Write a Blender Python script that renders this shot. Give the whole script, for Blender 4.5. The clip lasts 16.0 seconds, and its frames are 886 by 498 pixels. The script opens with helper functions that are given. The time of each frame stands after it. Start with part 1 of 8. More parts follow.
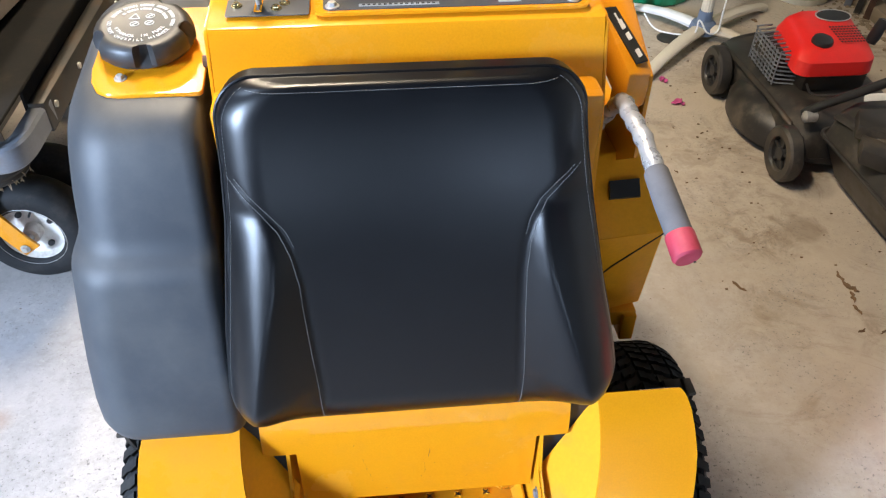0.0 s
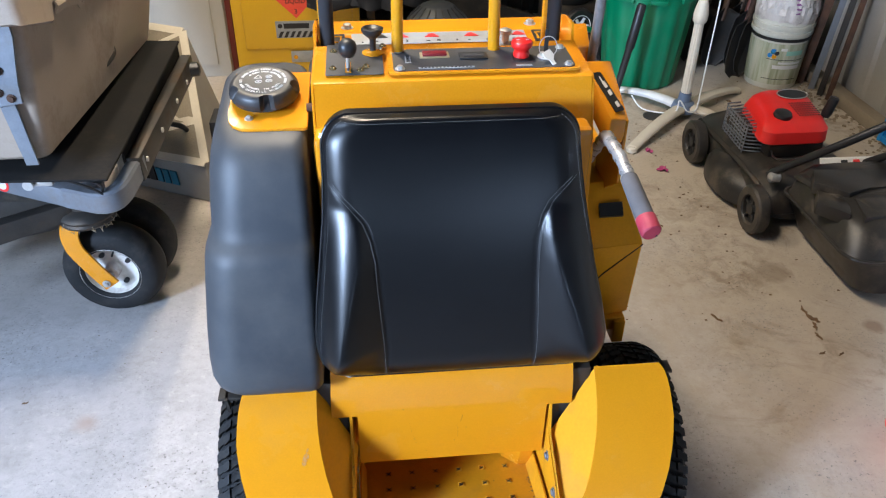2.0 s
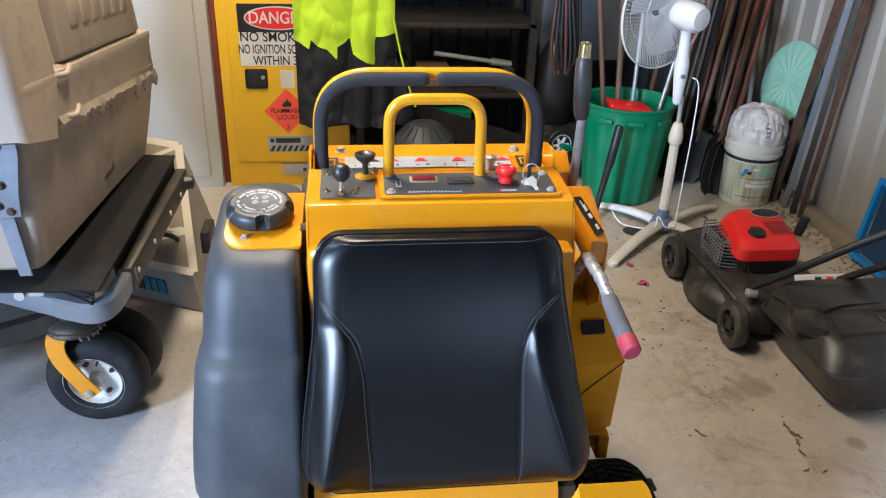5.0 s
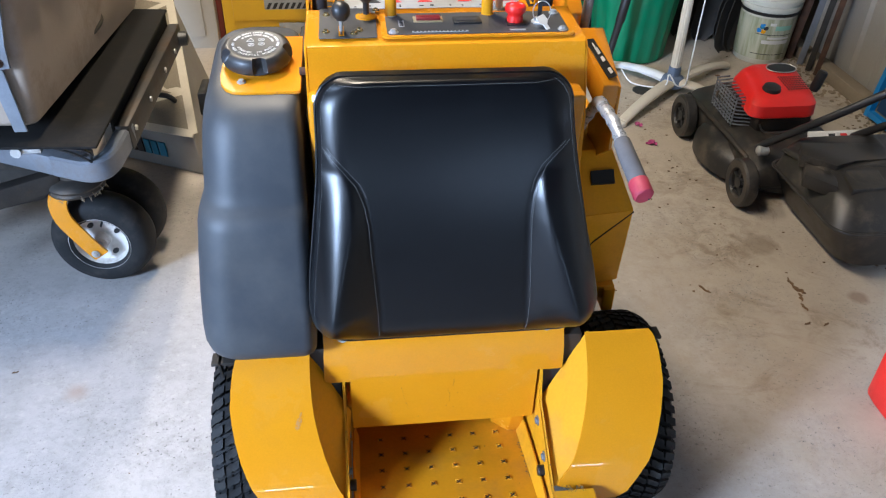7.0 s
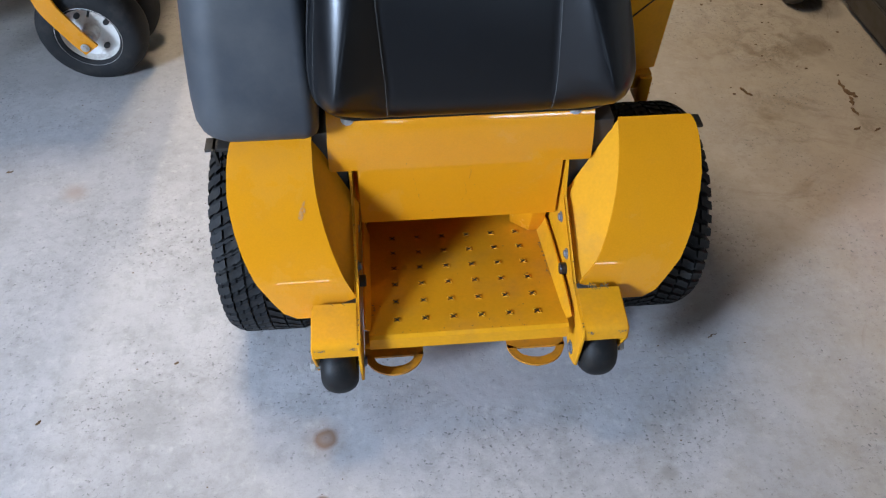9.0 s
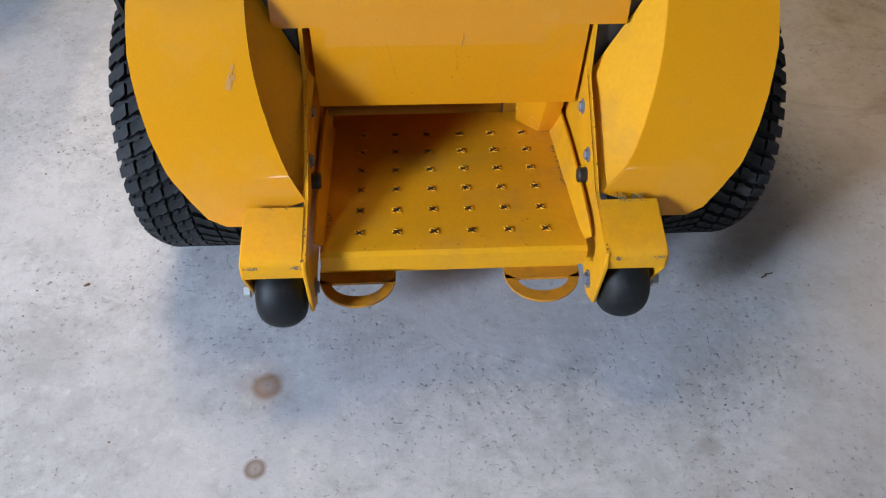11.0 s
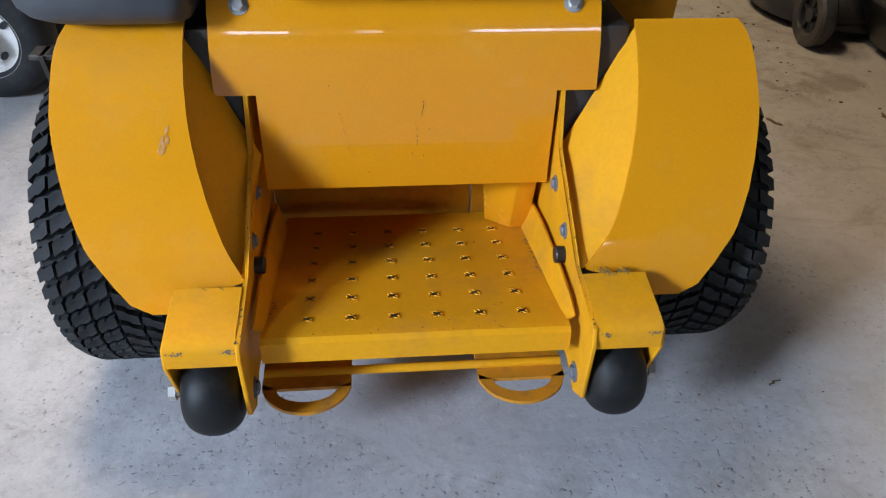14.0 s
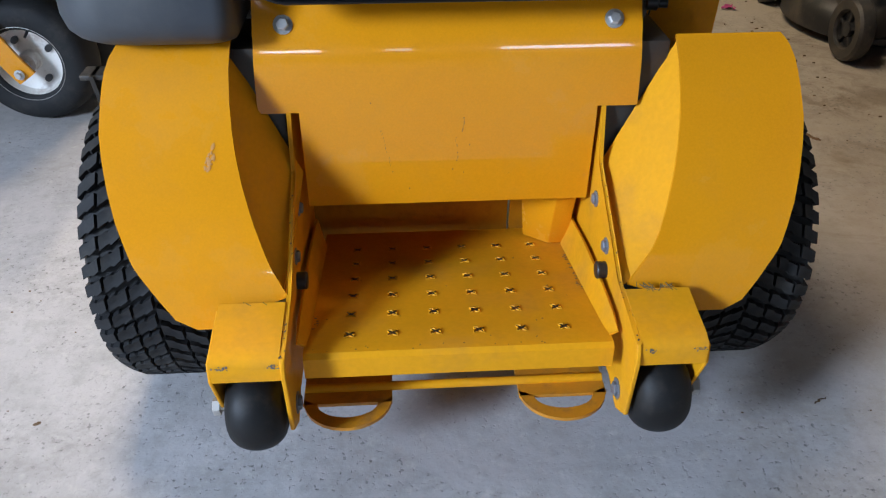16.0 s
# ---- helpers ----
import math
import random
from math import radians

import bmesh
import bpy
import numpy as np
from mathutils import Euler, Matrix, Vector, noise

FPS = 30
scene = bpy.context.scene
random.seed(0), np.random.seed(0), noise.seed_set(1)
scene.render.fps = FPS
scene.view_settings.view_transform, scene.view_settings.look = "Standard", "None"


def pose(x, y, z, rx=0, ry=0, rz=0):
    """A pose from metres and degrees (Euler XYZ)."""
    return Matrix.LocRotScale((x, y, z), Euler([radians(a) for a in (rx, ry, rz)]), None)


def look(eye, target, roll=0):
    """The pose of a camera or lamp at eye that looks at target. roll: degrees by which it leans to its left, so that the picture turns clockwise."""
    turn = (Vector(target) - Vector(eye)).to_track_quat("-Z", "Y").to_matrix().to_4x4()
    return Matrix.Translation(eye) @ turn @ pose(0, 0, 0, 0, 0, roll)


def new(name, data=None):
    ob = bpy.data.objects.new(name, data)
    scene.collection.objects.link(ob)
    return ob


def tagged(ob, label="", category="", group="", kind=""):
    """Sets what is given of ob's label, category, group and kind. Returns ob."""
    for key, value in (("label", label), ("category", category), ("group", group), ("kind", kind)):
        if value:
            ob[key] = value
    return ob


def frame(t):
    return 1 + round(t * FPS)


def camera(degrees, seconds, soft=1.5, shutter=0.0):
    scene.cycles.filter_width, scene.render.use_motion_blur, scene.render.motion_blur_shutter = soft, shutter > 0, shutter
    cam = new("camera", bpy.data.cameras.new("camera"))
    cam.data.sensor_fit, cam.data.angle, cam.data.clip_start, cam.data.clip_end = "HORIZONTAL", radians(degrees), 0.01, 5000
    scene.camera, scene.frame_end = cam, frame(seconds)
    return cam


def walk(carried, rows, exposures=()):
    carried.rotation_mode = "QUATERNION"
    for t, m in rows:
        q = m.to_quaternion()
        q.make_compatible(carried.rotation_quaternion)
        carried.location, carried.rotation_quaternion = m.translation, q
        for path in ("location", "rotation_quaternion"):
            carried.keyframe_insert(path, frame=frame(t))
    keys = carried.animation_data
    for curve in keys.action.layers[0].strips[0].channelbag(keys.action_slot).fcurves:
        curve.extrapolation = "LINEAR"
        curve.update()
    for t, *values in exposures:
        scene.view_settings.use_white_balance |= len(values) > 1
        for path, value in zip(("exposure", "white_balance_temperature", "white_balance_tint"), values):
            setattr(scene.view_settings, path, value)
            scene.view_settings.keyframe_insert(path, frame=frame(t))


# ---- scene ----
cam = camera(59.3, 16.0, soft=1.2)
PATH = [
    (0, (-0.042, -0.523, 1.588), (0.118, 0.985, 0.284), 0.7),
    (0.5, (-0.068, -0.73, 1.677), (0.052, 0.826, 0.427), -0.9),
    (1, (-0.142, -0.87, 1.692), (0.007, 0.72, 0.488), -0.2),
    (1.5, (-0.147, -0.895, 1.704), (0.016, 0.746, 0.573), 0.5),
    (2, (-0.147, -0.918, 1.7), (0.026, 0.727, 0.576), 0.6),
    (2.5, (-0.152, -0.933, 1.713), (0.047, 0.742, 0.638), 0.9),
    (3, (-0.159, -0.942, 1.734), (0.066, 0.791, 0.76), 1.3),
    (3.5, (-0.162, -0.944, 1.737), (0.057, 0.819, 0.818), 1.9),
    (5.8, (-0.156, -0.947, 1.743), (0.07, 0.832, 0.857), 1.8),
    (6, (-0.156, -0.945, 1.738), (0.064, 0.82, 0.824), 1.8),
    (6.5, (-0.158, -0.936, 1.697), (0.045, 0.745, 0.632), 1.5),
    (7, (-0.16, -0.937, 1.682), (0.043, 0.673, 0.514), 1.4),
    (7.5, (-0.157, -0.927, 1.639), (0.028, 0.589, 0.349), 1.0),
    (8, (-0.156, -0.915, 1.613), (0.004, 0.508, 0.216), 0.6),
    (8.5, (-0.154, -0.906, 1.581), (0.001, 0.503, 0.17), 1.4),
    (9, (-0.143, -0.884, 1.501), (-0.013, 0.452, 0.019), 0.7),
    (9.5, (-0.14, -0.883, 1.471), (-0.014, 0.397, -0.061), 0.6),
    (10, (-0.096, -0.764, 1.418), (0.031, 0.439, -0.175), 2.0),
    (10.2, (-0.076, -0.713, 1.369), (0.031, 0.459, -0.248), 1.9),
    (12.3, (-0.072, -0.696, 0.93), (0.021, 0.815, -0.377), 1.5),
    (12.5, (-0.069, -0.7, 0.927), (0.024, 0.842, -0.343), 1.7),
    (13, (-0.057, -0.725, 0.938), (0.049, 0.863, -0.273), 1.6),
    (13.5, (-0.053, -0.721, 0.931), (0.101, 0.884, -0.253), 1.8),
    (14, (-0.049, -0.716, 0.925), (0.122, 0.892, -0.252), 1.6),
    (14.5, (-0.061, -0.722, 0.927), (0.077, 0.893, -0.245), 1.0),
    (15, (-0.063, -0.725, 0.925), (0.062, 0.891, -0.246), 0.4),
    (15.5, (-0.066, -0.724, 0.926), (0.054, 0.903, -0.232), 0.4),
    (16, (-0.068, -0.718, 0.923), (0.035, 0.922, -0.217), 0.1),
]
walk(cam, [(t, look(eye, target, roll)) for t, eye, target, roll in PATH], exposures=[(0.0, 0.44, 6070, 10), (0.5, 0.29, 5890, 10), (1.0, 0.17, 5760, 10), (1.5, 0.13, 5750, 10), (3.5, 0.13, 5790, 10), (6.0, 0.13, 5790, 10), (7.0, 0.1, 5650, 10), (8.0, -0.06, 5850, 10), (9.5, -0.33, 6140, 10), (12.5, -0.33, 6250, 10), (14.5, -0.34, 6270, 10), (16.0, -0.34, 6270, 10)])

# ---- world and light ----
world = bpy.data.worlds.new("sky")
scene.world = world
world.use_nodes = True
wn = world.node_tree.nodes
sky = wn.new("ShaderNodeTexSky")
sky.sky_type, sky.sun_disc, sky.sun_elevation, sky.sun_rotation = "NISHITA", False, radians(40), radians(235)
world.node_tree.links.new(sky.outputs[0], wn["Background"].inputs[0])
wn["Background"].inputs[1].default_value = 0.02


def area(name, m, sx, sy, watts, colour, spread=180):
    d = bpy.data.lights.new(name, "AREA")
    d.shape, d.size, d.size_y, d.energy, d.color = "RECTANGLE", sx, sy, watts, colour
    d.spread = radians(spread)
    ob = new(name, d)
    ob.matrix_world = m
    return ob


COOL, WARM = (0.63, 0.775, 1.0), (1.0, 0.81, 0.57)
# Stand-in for daylight from an unseen door; hangs inside the room.
area("door_daylight_stand_in", look((-4.0, -2.65, 2.40), (0.0, 0.2, 0.3)), 0.8, 1.0, 155, COOL, 95)
# Low lamp added to brighten the pad's right wing and left-facing sides.
area("door_daylight_stand_in", look((-4.5, -3.70, 0.75), (0.2, 0.15, 0.75)), 1.8, 1.3, 55, COOL)
# Unseen skylight, added for steep cool light on platform and left floor.
area("unseen_skylight_light", look((-1.95, 0.05, 3.19), (-1.95, 0.05, 0.0)), 0.45, 0.5, 26, COOL)
# Three unseen lamps added to put glints on the apron's rolled top.
area("apron_glint_lamp", look((-0.88, -4.85, 0.95), (-0.6, 0.3, 0.5)), 0.45, 0.25, 9.0, COOL)
area("apron_glint_lamp", look((-0.05, -4.85, 0.95), (0.0, 0.3, 0.5)), 0.20, 0.25, 1.5, COOL)
area("apron_glint_lamp", look((1.25, -4.85, 0.95), (0.9, 0.3, 0.5)), 1.0, 0.25, 18.0, COOL)
# Warm lamp out of view, placed by the mower's shadow on the floor.
area("unseen_ceiling_lamp", look((-0.42, 1.08, 3.12), (-0.42, 1.08, 0.0)), 0.36, 0.6, 72, WARM)
# Second lamp out of view, added to brighten cabinet, locker and back floor.
area("unseen_ceiling_lamp", look((-0.98, 2.45, 3.12), (-0.98, 2.45, 0.0)), 0.14, 0.6, 52, WARM)

# ---- helpers ----
BASE = {}


def thing(name, x, y, z, label, category, group=""):
    ob = new(name)
    ob.empty_display_size = 0.05
    ob.location = (x, y, z)
    BASE[ob.name] = Vector((x, y, z))
    return tagged(ob, label, category, group)


def finish(bm, name, material, sharp=38):
    bmesh.ops.recalc_face_normals(bm, faces=bm.faces)
    me = bpy.data.meshes.new(name)
    bm.to_mesh(me)
    bm.free()
    me.polygons.foreach_set("use_smooth", [True] * len(me.polygons))
    me.set_sharp_from_angle(angle=radians(sharp))
    me.materials.append(material)
    return me


def part(name, bm, material, parent, label="", sharp=38):
    """One mesh in world metres, hung under a thing or a part."""
    base = BASE[parent.name]
    bmesh.ops.translate(bm, verts=bm.verts, vec=-base)
    ob = new(name, finish(bm, name, material, sharp))
    ob.parent = parent
    BASE[ob.name] = base
    return tagged(ob, label)


def solo(name, bm, material, label, category, group="", kind="", at=None, sharp=38):
    """A thing that is one mesh, its origin at its foot."""
    vs = [v.co for v in bm.verts]
    lo = [min(v[i] for v in vs) for i in range(3)]
    hi = [max(v[i] for v in vs) for i in range(3)]
    base = Vector(at or ((lo[0] + hi[0]) / 2, (lo[1] + hi[1]) / 2, lo[2]))
    bmesh.ops.translate(bm, verts=bm.verts, vec=-base)
    ob = new(name, finish(bm, name, material, sharp))
    ob.location = base
    BASE[ob.name] = base
    return tagged(ob, label, category, group, kind)


def box(bm, x0, x1, y0, y1, z0, z1, bev=0.0, seg=2, m=None):
    tmp = bmesh.new()
    bmesh.ops.create_cube(tmp, size=1)
    for v in tmp.verts:
        v.co = Vector((x0 if v.co.x < 0 else x1, y0 if v.co.y < 0 else y1, z0 if v.co.z < 0 else z1))
    if bev:
        bmesh.ops.bevel(tmp, geom=list(tmp.edges), offset=bev, segments=seg, profile=0.5, affect="EDGES")
    return merge(bm, tmp, m)


def merge(bm, tmp, m=None):
    if m:
        bmesh.ops.transform(tmp, matrix=m, verts=tmp.verts)
    bmesh.ops.recalc_face_normals(tmp, faces=tmp.faces)
    idx = {}
    for v in tmp.verts:
        idx[v] = bm.verts.new(v.co)
    for f in tmp.faces:
        try:
            bm.faces.new([idx[v] for v in f.verts])
        except ValueError:
            pass
    tmp.free()
    return bm


def prism(bm, pts, axis, a, b, bev=0.0, seg=2, m=None):
    """A polygon pushed along an axis; pts are the two other coordinates in order."""
    tmp = bmesh.new()
    put = {"x": lambda p, q: (q, p[0], p[1]), "y": lambda p, q: (p[0], q, p[1]), "z": lambda p, q: (p[0], p[1], q)}[axis]
    lo = [tmp.verts.new(put(p, a)) for p in pts]
    hi = [tmp.verts.new(put(p, b)) for p in pts]
    n = len(pts)
    tmp.faces.new(lo), tmp.faces.new(hi[::-1])
    for i in range(n):
        tmp.faces.new((lo[i], lo[(i + 1) % n], hi[(i + 1) % n], hi[i]))
    if bev:
        bmesh.ops.bevel(tmp, geom=list(tmp.edges), offset=bev, segments=seg, profile=0.5, affect="EDGES")
    return merge(bm, tmp, m)


def hull(bm, corners, bev=0.0, seg=2):
    """Eight corners: four below in a ring, four above in the same order."""
    tmp = bmesh.new()
    v = [tmp.verts.new(c) for c in corners]
    for f in ((0, 1, 2, 3), (7, 6, 5, 4), (0, 4, 5, 1), (1, 5, 6, 2), (2, 6, 7, 3), (3, 7, 4, 0)):
        tmp.faces.new([v[i] for i in f])
    if bev:
        bmesh.ops.bevel(tmp, geom=list(tmp.edges), offset=bev, segments=seg, profile=0.5, affect="EDGES")
    return merge(bm, tmp)


def loft(bm, rings, cap=True, around=True):
    rows = [[bm.verts.new(p) for p in ring] for ring in rings]
    n = len(rows[0])
    for a, b in zip(rows, rows[1:]):
        for i in range(n if around else n - 1):
            bm.faces.new((a[i], a[(i + 1) % n], b[(i + 1) % n], b[i]))
    if cap:
        bm.faces.new(rows[0][::-1]), bm.faces.new(rows[-1])
    return bm


def smooth_path(pts, steps=6):
    """A rounded path through points."""
    P = [Vector(p) for p in pts]
    out = []
    for i in range(len(P) - 1):
        p0, p1, p2, p3 = P[max(i - 1, 0)], P[i], P[i + 1], P[min(i + 2, len(P) - 1)]
        for k in range(steps):
            t = k / steps
            out.append(0.5 * (2 * p1 + (p2 - p0) * t + (2 * p0 - 5 * p1 + 4 * p2 - p3) * t * t + (3 * p1 - p0 - 3 * p2 + p3) * t ** 3))
    return out + [P[-1]]


def bent(pts, radius, steps=6):
    """A polyline with its corners rounded as a tube bender leaves them."""
    P = [Vector(p) for p in pts]
    out = [P[0]]
    for a, b, c in zip(P, P[1:], P[2:]):
        u, w = (a - b).normalized(), (c - b).normalized()
        half = u.angle(w) / 2
        cut = min(radius / math.tan(half), (a - b).length * 0.49, (c - b).length * 0.49)
        s, e = b + u * cut, b + w * cut
        for k in range(steps + 1):
            t = k / steps
            out.append((1 - t) ** 2 * s + 2 * t * (1 - t) * b + t * t * e)
    return out + [P[-1]]


def tube(bm, pts, r, n=10, cap=True, flat=1.0, loop=False):
    P = [Vector(p) for p in pts]
    side = None
    rings = []
    for i, p in enumerate(P):
        if loop:
            d = (P[(i + 1) % len(P)] - P[i - 1]).normalized()
        else:
            d = (P[min(i + 1, len(P) - 1)] - P[max(i - 1, 0)]).normalized()
        if side is None:
            side = d.orthogonal().normalized()
        side = (side - d * side.dot(d)).normalized()
        up = d.cross(side)
        rr = r[i] if isinstance(r, (list, tuple)) else r
        rings.append([p + rr * (math.cos(2 * math.pi * k / n) * side + flat * math.sin(2 * math.pi * k / n) * up) for k in range(n)])
    if loop:
        rings.append(rings[0])
    return loft(bm, rings, cap and not loop)


def lathe(bm, prof, at, axis=(0, 0, 1), n=32, squash=1.0, hollow=False):
    """A turned shape; prof holds (radius, height) along the axis."""
    ax = Vector(axis).normalized()
    u = ax.orthogonal().normalized() if abs(ax.z) < 0.99 else Vector((1, 0, 0))
    w = ax.cross(u)
    at = Vector(at)
    rings = [[at + ax * h + max(r, 1e-4) * (math.cos(2 * math.pi * k / n) * u + squash * math.sin(2 * math.pi * k / n) * w) for k in range(n)] for r, h in prof]
    if hollow:
        rings.append(rings[0])
    return loft(bm, rings, not hollow)


def rod(bm, a, b, r, n=10):
    return tube(bm, [a, b], r, n)


def ring_rect(x0, x1, y0, y1, z, r, n=6, zf=None):
    """A rounded rectangle as a ring of points at height z; r: radius or four radii from the near left corner on."""
    rr = r if isinstance(r, (list, tuple)) else [r] * 4
    out = []
    for (cx, cy, a0), q in zip(((x0, y0, 180), (x1, y0, 270), (x1, y1, 0), (x0, y1, 90)), rr):
        mx, my = cx + (q if cx == x0 else -q), cy + (q if cy == y0 else -q)
        for k in range(n + 1):
            a = radians(a0 + 90 * k / n)
            x, y = mx + q * math.cos(a), my + q * math.sin(a)
            out.append((x, y, z if zf is None else zf(x, y)))
    return out


def sheet(bm, rows, th):
    """Plate through rows of points, thick by th along its normals."""
    R = [[Vector(p) for p in row] for row in rows]
    n, m = len(R), len(R[0])

    def normal(i, j):
        du = R[min(i + 1, n - 1)][j] - R[max(i - 1, 0)][j]
        dv = R[i][min(j + 1, m - 1)] - R[i][max(j - 1, 0)]
        return du.cross(dv).normalized()

    a = [[bm.verts.new(R[i][j]) for j in range(m)] for i in range(n)]
    b = [[bm.verts.new(R[i][j] + th * normal(i, j)) for j in range(m)] for i in range(n)]
    for i in range(n - 1):
        for j in range(m - 1):
            bm.faces.new((a[i][j], a[i][j + 1], a[i + 1][j + 1], a[i + 1][j]))
            bm.faces.new((b[i][j], b[i + 1][j], b[i + 1][j + 1], b[i][j + 1]))
    for i in range(n - 1):
        bm.faces.new((a[i][0], a[i + 1][0], b[i + 1][0], b[i][0]))
        bm.faces.new((a[i + 1][-1], a[i][-1], b[i][-1], b[i + 1][-1]))
    for j in range(m - 1):
        bm.faces.new((a[0][j + 1], a[0][j], b[0][j], b[0][j + 1]))
        bm.faces.new((a[-1][j], a[-1][j + 1], b[-1][j + 1], b[-1][j]))
    return bm


def bolt(bm, at, axis, r=0.008, h=0.006):
    ax = Vector(axis).normalized()
    lathe(bm, [(r * 1.5, 0), (r * 1.5, 0.0015), (r * 1.05, 0.0016)], at, axis, 14)
    lathe(bm, [(r, 0.0015), (r, h), (r * 0.8, h + 0.0015)], at, axis, 6)
    return bm


def words(name, text, size, m, material, parent, label="", depth=0.0008, squeeze=1.0):
    """Flat raised letters in the built-in font, centred on the pose m."""
    cu = bpy.data.curves.new(name, "FONT")
    cu.body, cu.size, cu.align_x, cu.align_y, cu.extrude = text, size, "CENTER", "CENTER", depth
    cu.offset = size * 0.012
    tmp = bpy.data.objects.new(name, cu)
    me = bpy.data.meshes.new_from_object(tmp)
    bpy.data.objects.remove(tmp)
    base = BASE[parent.name]
    me.transform(Matrix.Translation(-base) @ m @ Matrix.Diagonal((squeeze, 1, 1, 1)))
    me.materials.clear()
    me.materials.append(material)
    ob = new(name, me)
    ob.parent = parent
    BASE[ob.name] = base
    return tagged(ob, label)


def smoothstep(a, b, x):
    t = min(max((x - a) / (b - a), 0), 1)
    return t * t * (3 - 2 * t)


# ---- materials ----
def material(name, a, b=None, rough=0.5, metal=0.0, scale=8.0, fine=120.0, bump=0.1, rough_var=0.12, coat=0.0, dirt=None, dirt_amount=0.0, dirt_scale=3.0, depth=0.002, stretch=None):
    """Two tones by a coarse noise, grain by a fine one, worn dirt in patches, and relief from both."""
    mt = bpy.data.materials.new(name)
    mt.use_nodes = True
    nt = mt.node_tree
    N, L = nt.nodes, nt.links
    p = N["Principled BSDF"]
    tc = N.new("ShaderNodeTexCoord")
    vec = tc.outputs["Object"]
    if stretch:
        mp = N.new("ShaderNodeMapping")
        mp.inputs["Scale"].default_value = stretch
        L.new(vec, mp.inputs[0])
        vec = mp.outputs[0]

    def nz(sc, detail=4.0, ro=0.6):
        t = N.new("ShaderNodeTexNoise")
        t.inputs["Scale"].default_value, t.inputs["Detail"].default_value, t.inputs["Roughness"].default_value = sc, detail, ro
        L.new(vec, t.inputs["Vector"])
        return t.outputs["Fac"]

    coarse, grain = nz(scale), nz(fine, 3.0)
    b = b or tuple(min(1, c * 1.18) for c in a)

    def mix(fac, x, y):
        mx = N.new("ShaderNodeMix")
        mx.data_type = "RGBA"
        L.new(fac, mx.inputs[0])
        for sock, v in ((mx.inputs[6], x), (mx.inputs[7], y)):
            if isinstance(v, tuple):
                sock.default_value = (*v, 1)
            else:
                L.new(v, sock)
        return mx.outputs[2]

    def ramp(fac, lo, hi):
        r = N.new("ShaderNodeMapRange")
        r.inputs[1].default_value, r.inputs[2].default_value = lo, hi
        L.new(fac, r.inputs[0])
        return r.outputs[0]

    def math_(op, x, y):
        mm = N.new("ShaderNodeMath")
        mm.operation = op
        for s, v in zip(mm.inputs, (x, y)):
            if isinstance(v, (int, float)):
                s.default_value = v
            else:
                L.new(v, s)
        return mm.outputs[0]

    col = mix(ramp(coarse, 0.3, 0.7), a, b)
    shade = N.new("ShaderNodeMix")
    shade.data_type, shade.blend_type = "RGBA", "MULTIPLY"
    shade.inputs[0].default_value = 1.0
    L.new(col, shade.inputs[6])
    L.new(mix(ramp(grain, 0.25, 0.75), (0.9, 0.9, 0.9), (1.0, 1.0, 1.0)), shade.inputs[7])
    col = shade.outputs[2]
    rgh = math_("ADD", math_("MULTIPLY", math_("SUBTRACT", coarse, 0.5), rough_var * 2), rough)
    if dirt:
        patch = math_("MULTIPLY", ramp(nz(dirt_scale, 7.0, 0.7), 0.5, 0.72), dirt_amount)
        col = mix(patch, col, dirt)
        rgh = math_("ADD", rgh, math_("MULTIPLY", patch, 0.35))
    L.new(col, p.inputs["Base Color"])
    L.new(rgh, p.inputs["Roughness"])
    p.inputs["Metallic"].default_value = metal
    p.inputs["Coat Weight"].default_value = coat
    p.inputs["Coat Roughness"].default_value = 0.12
    if bump:
        bp = N.new("ShaderNodeBump")
        bp.inputs["Strength"].default_value, bp.inputs["Distance"].default_value = bump, depth
        L.new(math_("ADD", coarse, math_("MULTIPLY", grain, 0.35)), bp.inputs["Height"])
        L.new(bp.outputs[0], p.inputs["Normal"])
    mt.diffuse_color = (*a, 1)
    return mt


YELLOW = material("yellow_powder_coat", (0.69, 0.264, 0.005), (0.73, 0.285, 0.006), 0.24, coat=0.8, scale=5, fine=330, bump=0.12, rough_var=0.06, dirt=(0.42, 0.22, 0.06), dirt_amount=0.22, dirt_scale=5, depth=0.0012)
YELLOW_WORN = material("worn_yellow_paint", (0.75, 0.325, 0.007), (0.70, 0.305, 0.010), 0.46, scale=9, fine=140, bump=0.18, dirt=(0.28, 0.16, 0.07), dirt_amount=0.22, dirt_scale=9, depth=0.0012)
YELLOW_GRIMY = material("grimy_yellow_paint", (0.60, 0.24, 0.008), (0.50, 0.20, 0.012), 0.5, scale=14, fine=160, bump=0.2, dirt=(0.14, 0.085, 0.04), dirt_amount=0.7, dirt_scale=22, depth=0.0012)
YELLOW_TUBE = material("yellow_tube_paint", (0.68, 0.30, 0.006), (0.72, 0.33, 0.008), 0.22, scale=6, bump=0.04, coat=0.3)
VINYL = material("black_vinyl", (0.002, 0.0022, 0.003), (0.003, 0.0033, 0.004), 0.31, scale=20, fine=900, bump=0.22, rough_var=0.05, depth=0.0006)
YELLOW.node_tree.nodes["Principled BSDF"].inputs["Coat Roughness"].default_value = 0.04
YELLOW.node_tree.nodes["Principled BSDF"].inputs["Specular IOR Level"].default_value = 0.15
VINYL.node_tree.nodes["Principled BSDF"].inputs["Specular IOR Level"].default_value = 0.40
YELLOW_WORN.node_tree.nodes["Principled BSDF"].inputs["Specular IOR Level"].default_value = 0.12
THREAD = material("grey_thread", (0.15, 0.15, 0.145), None, 0.8, bump=0)
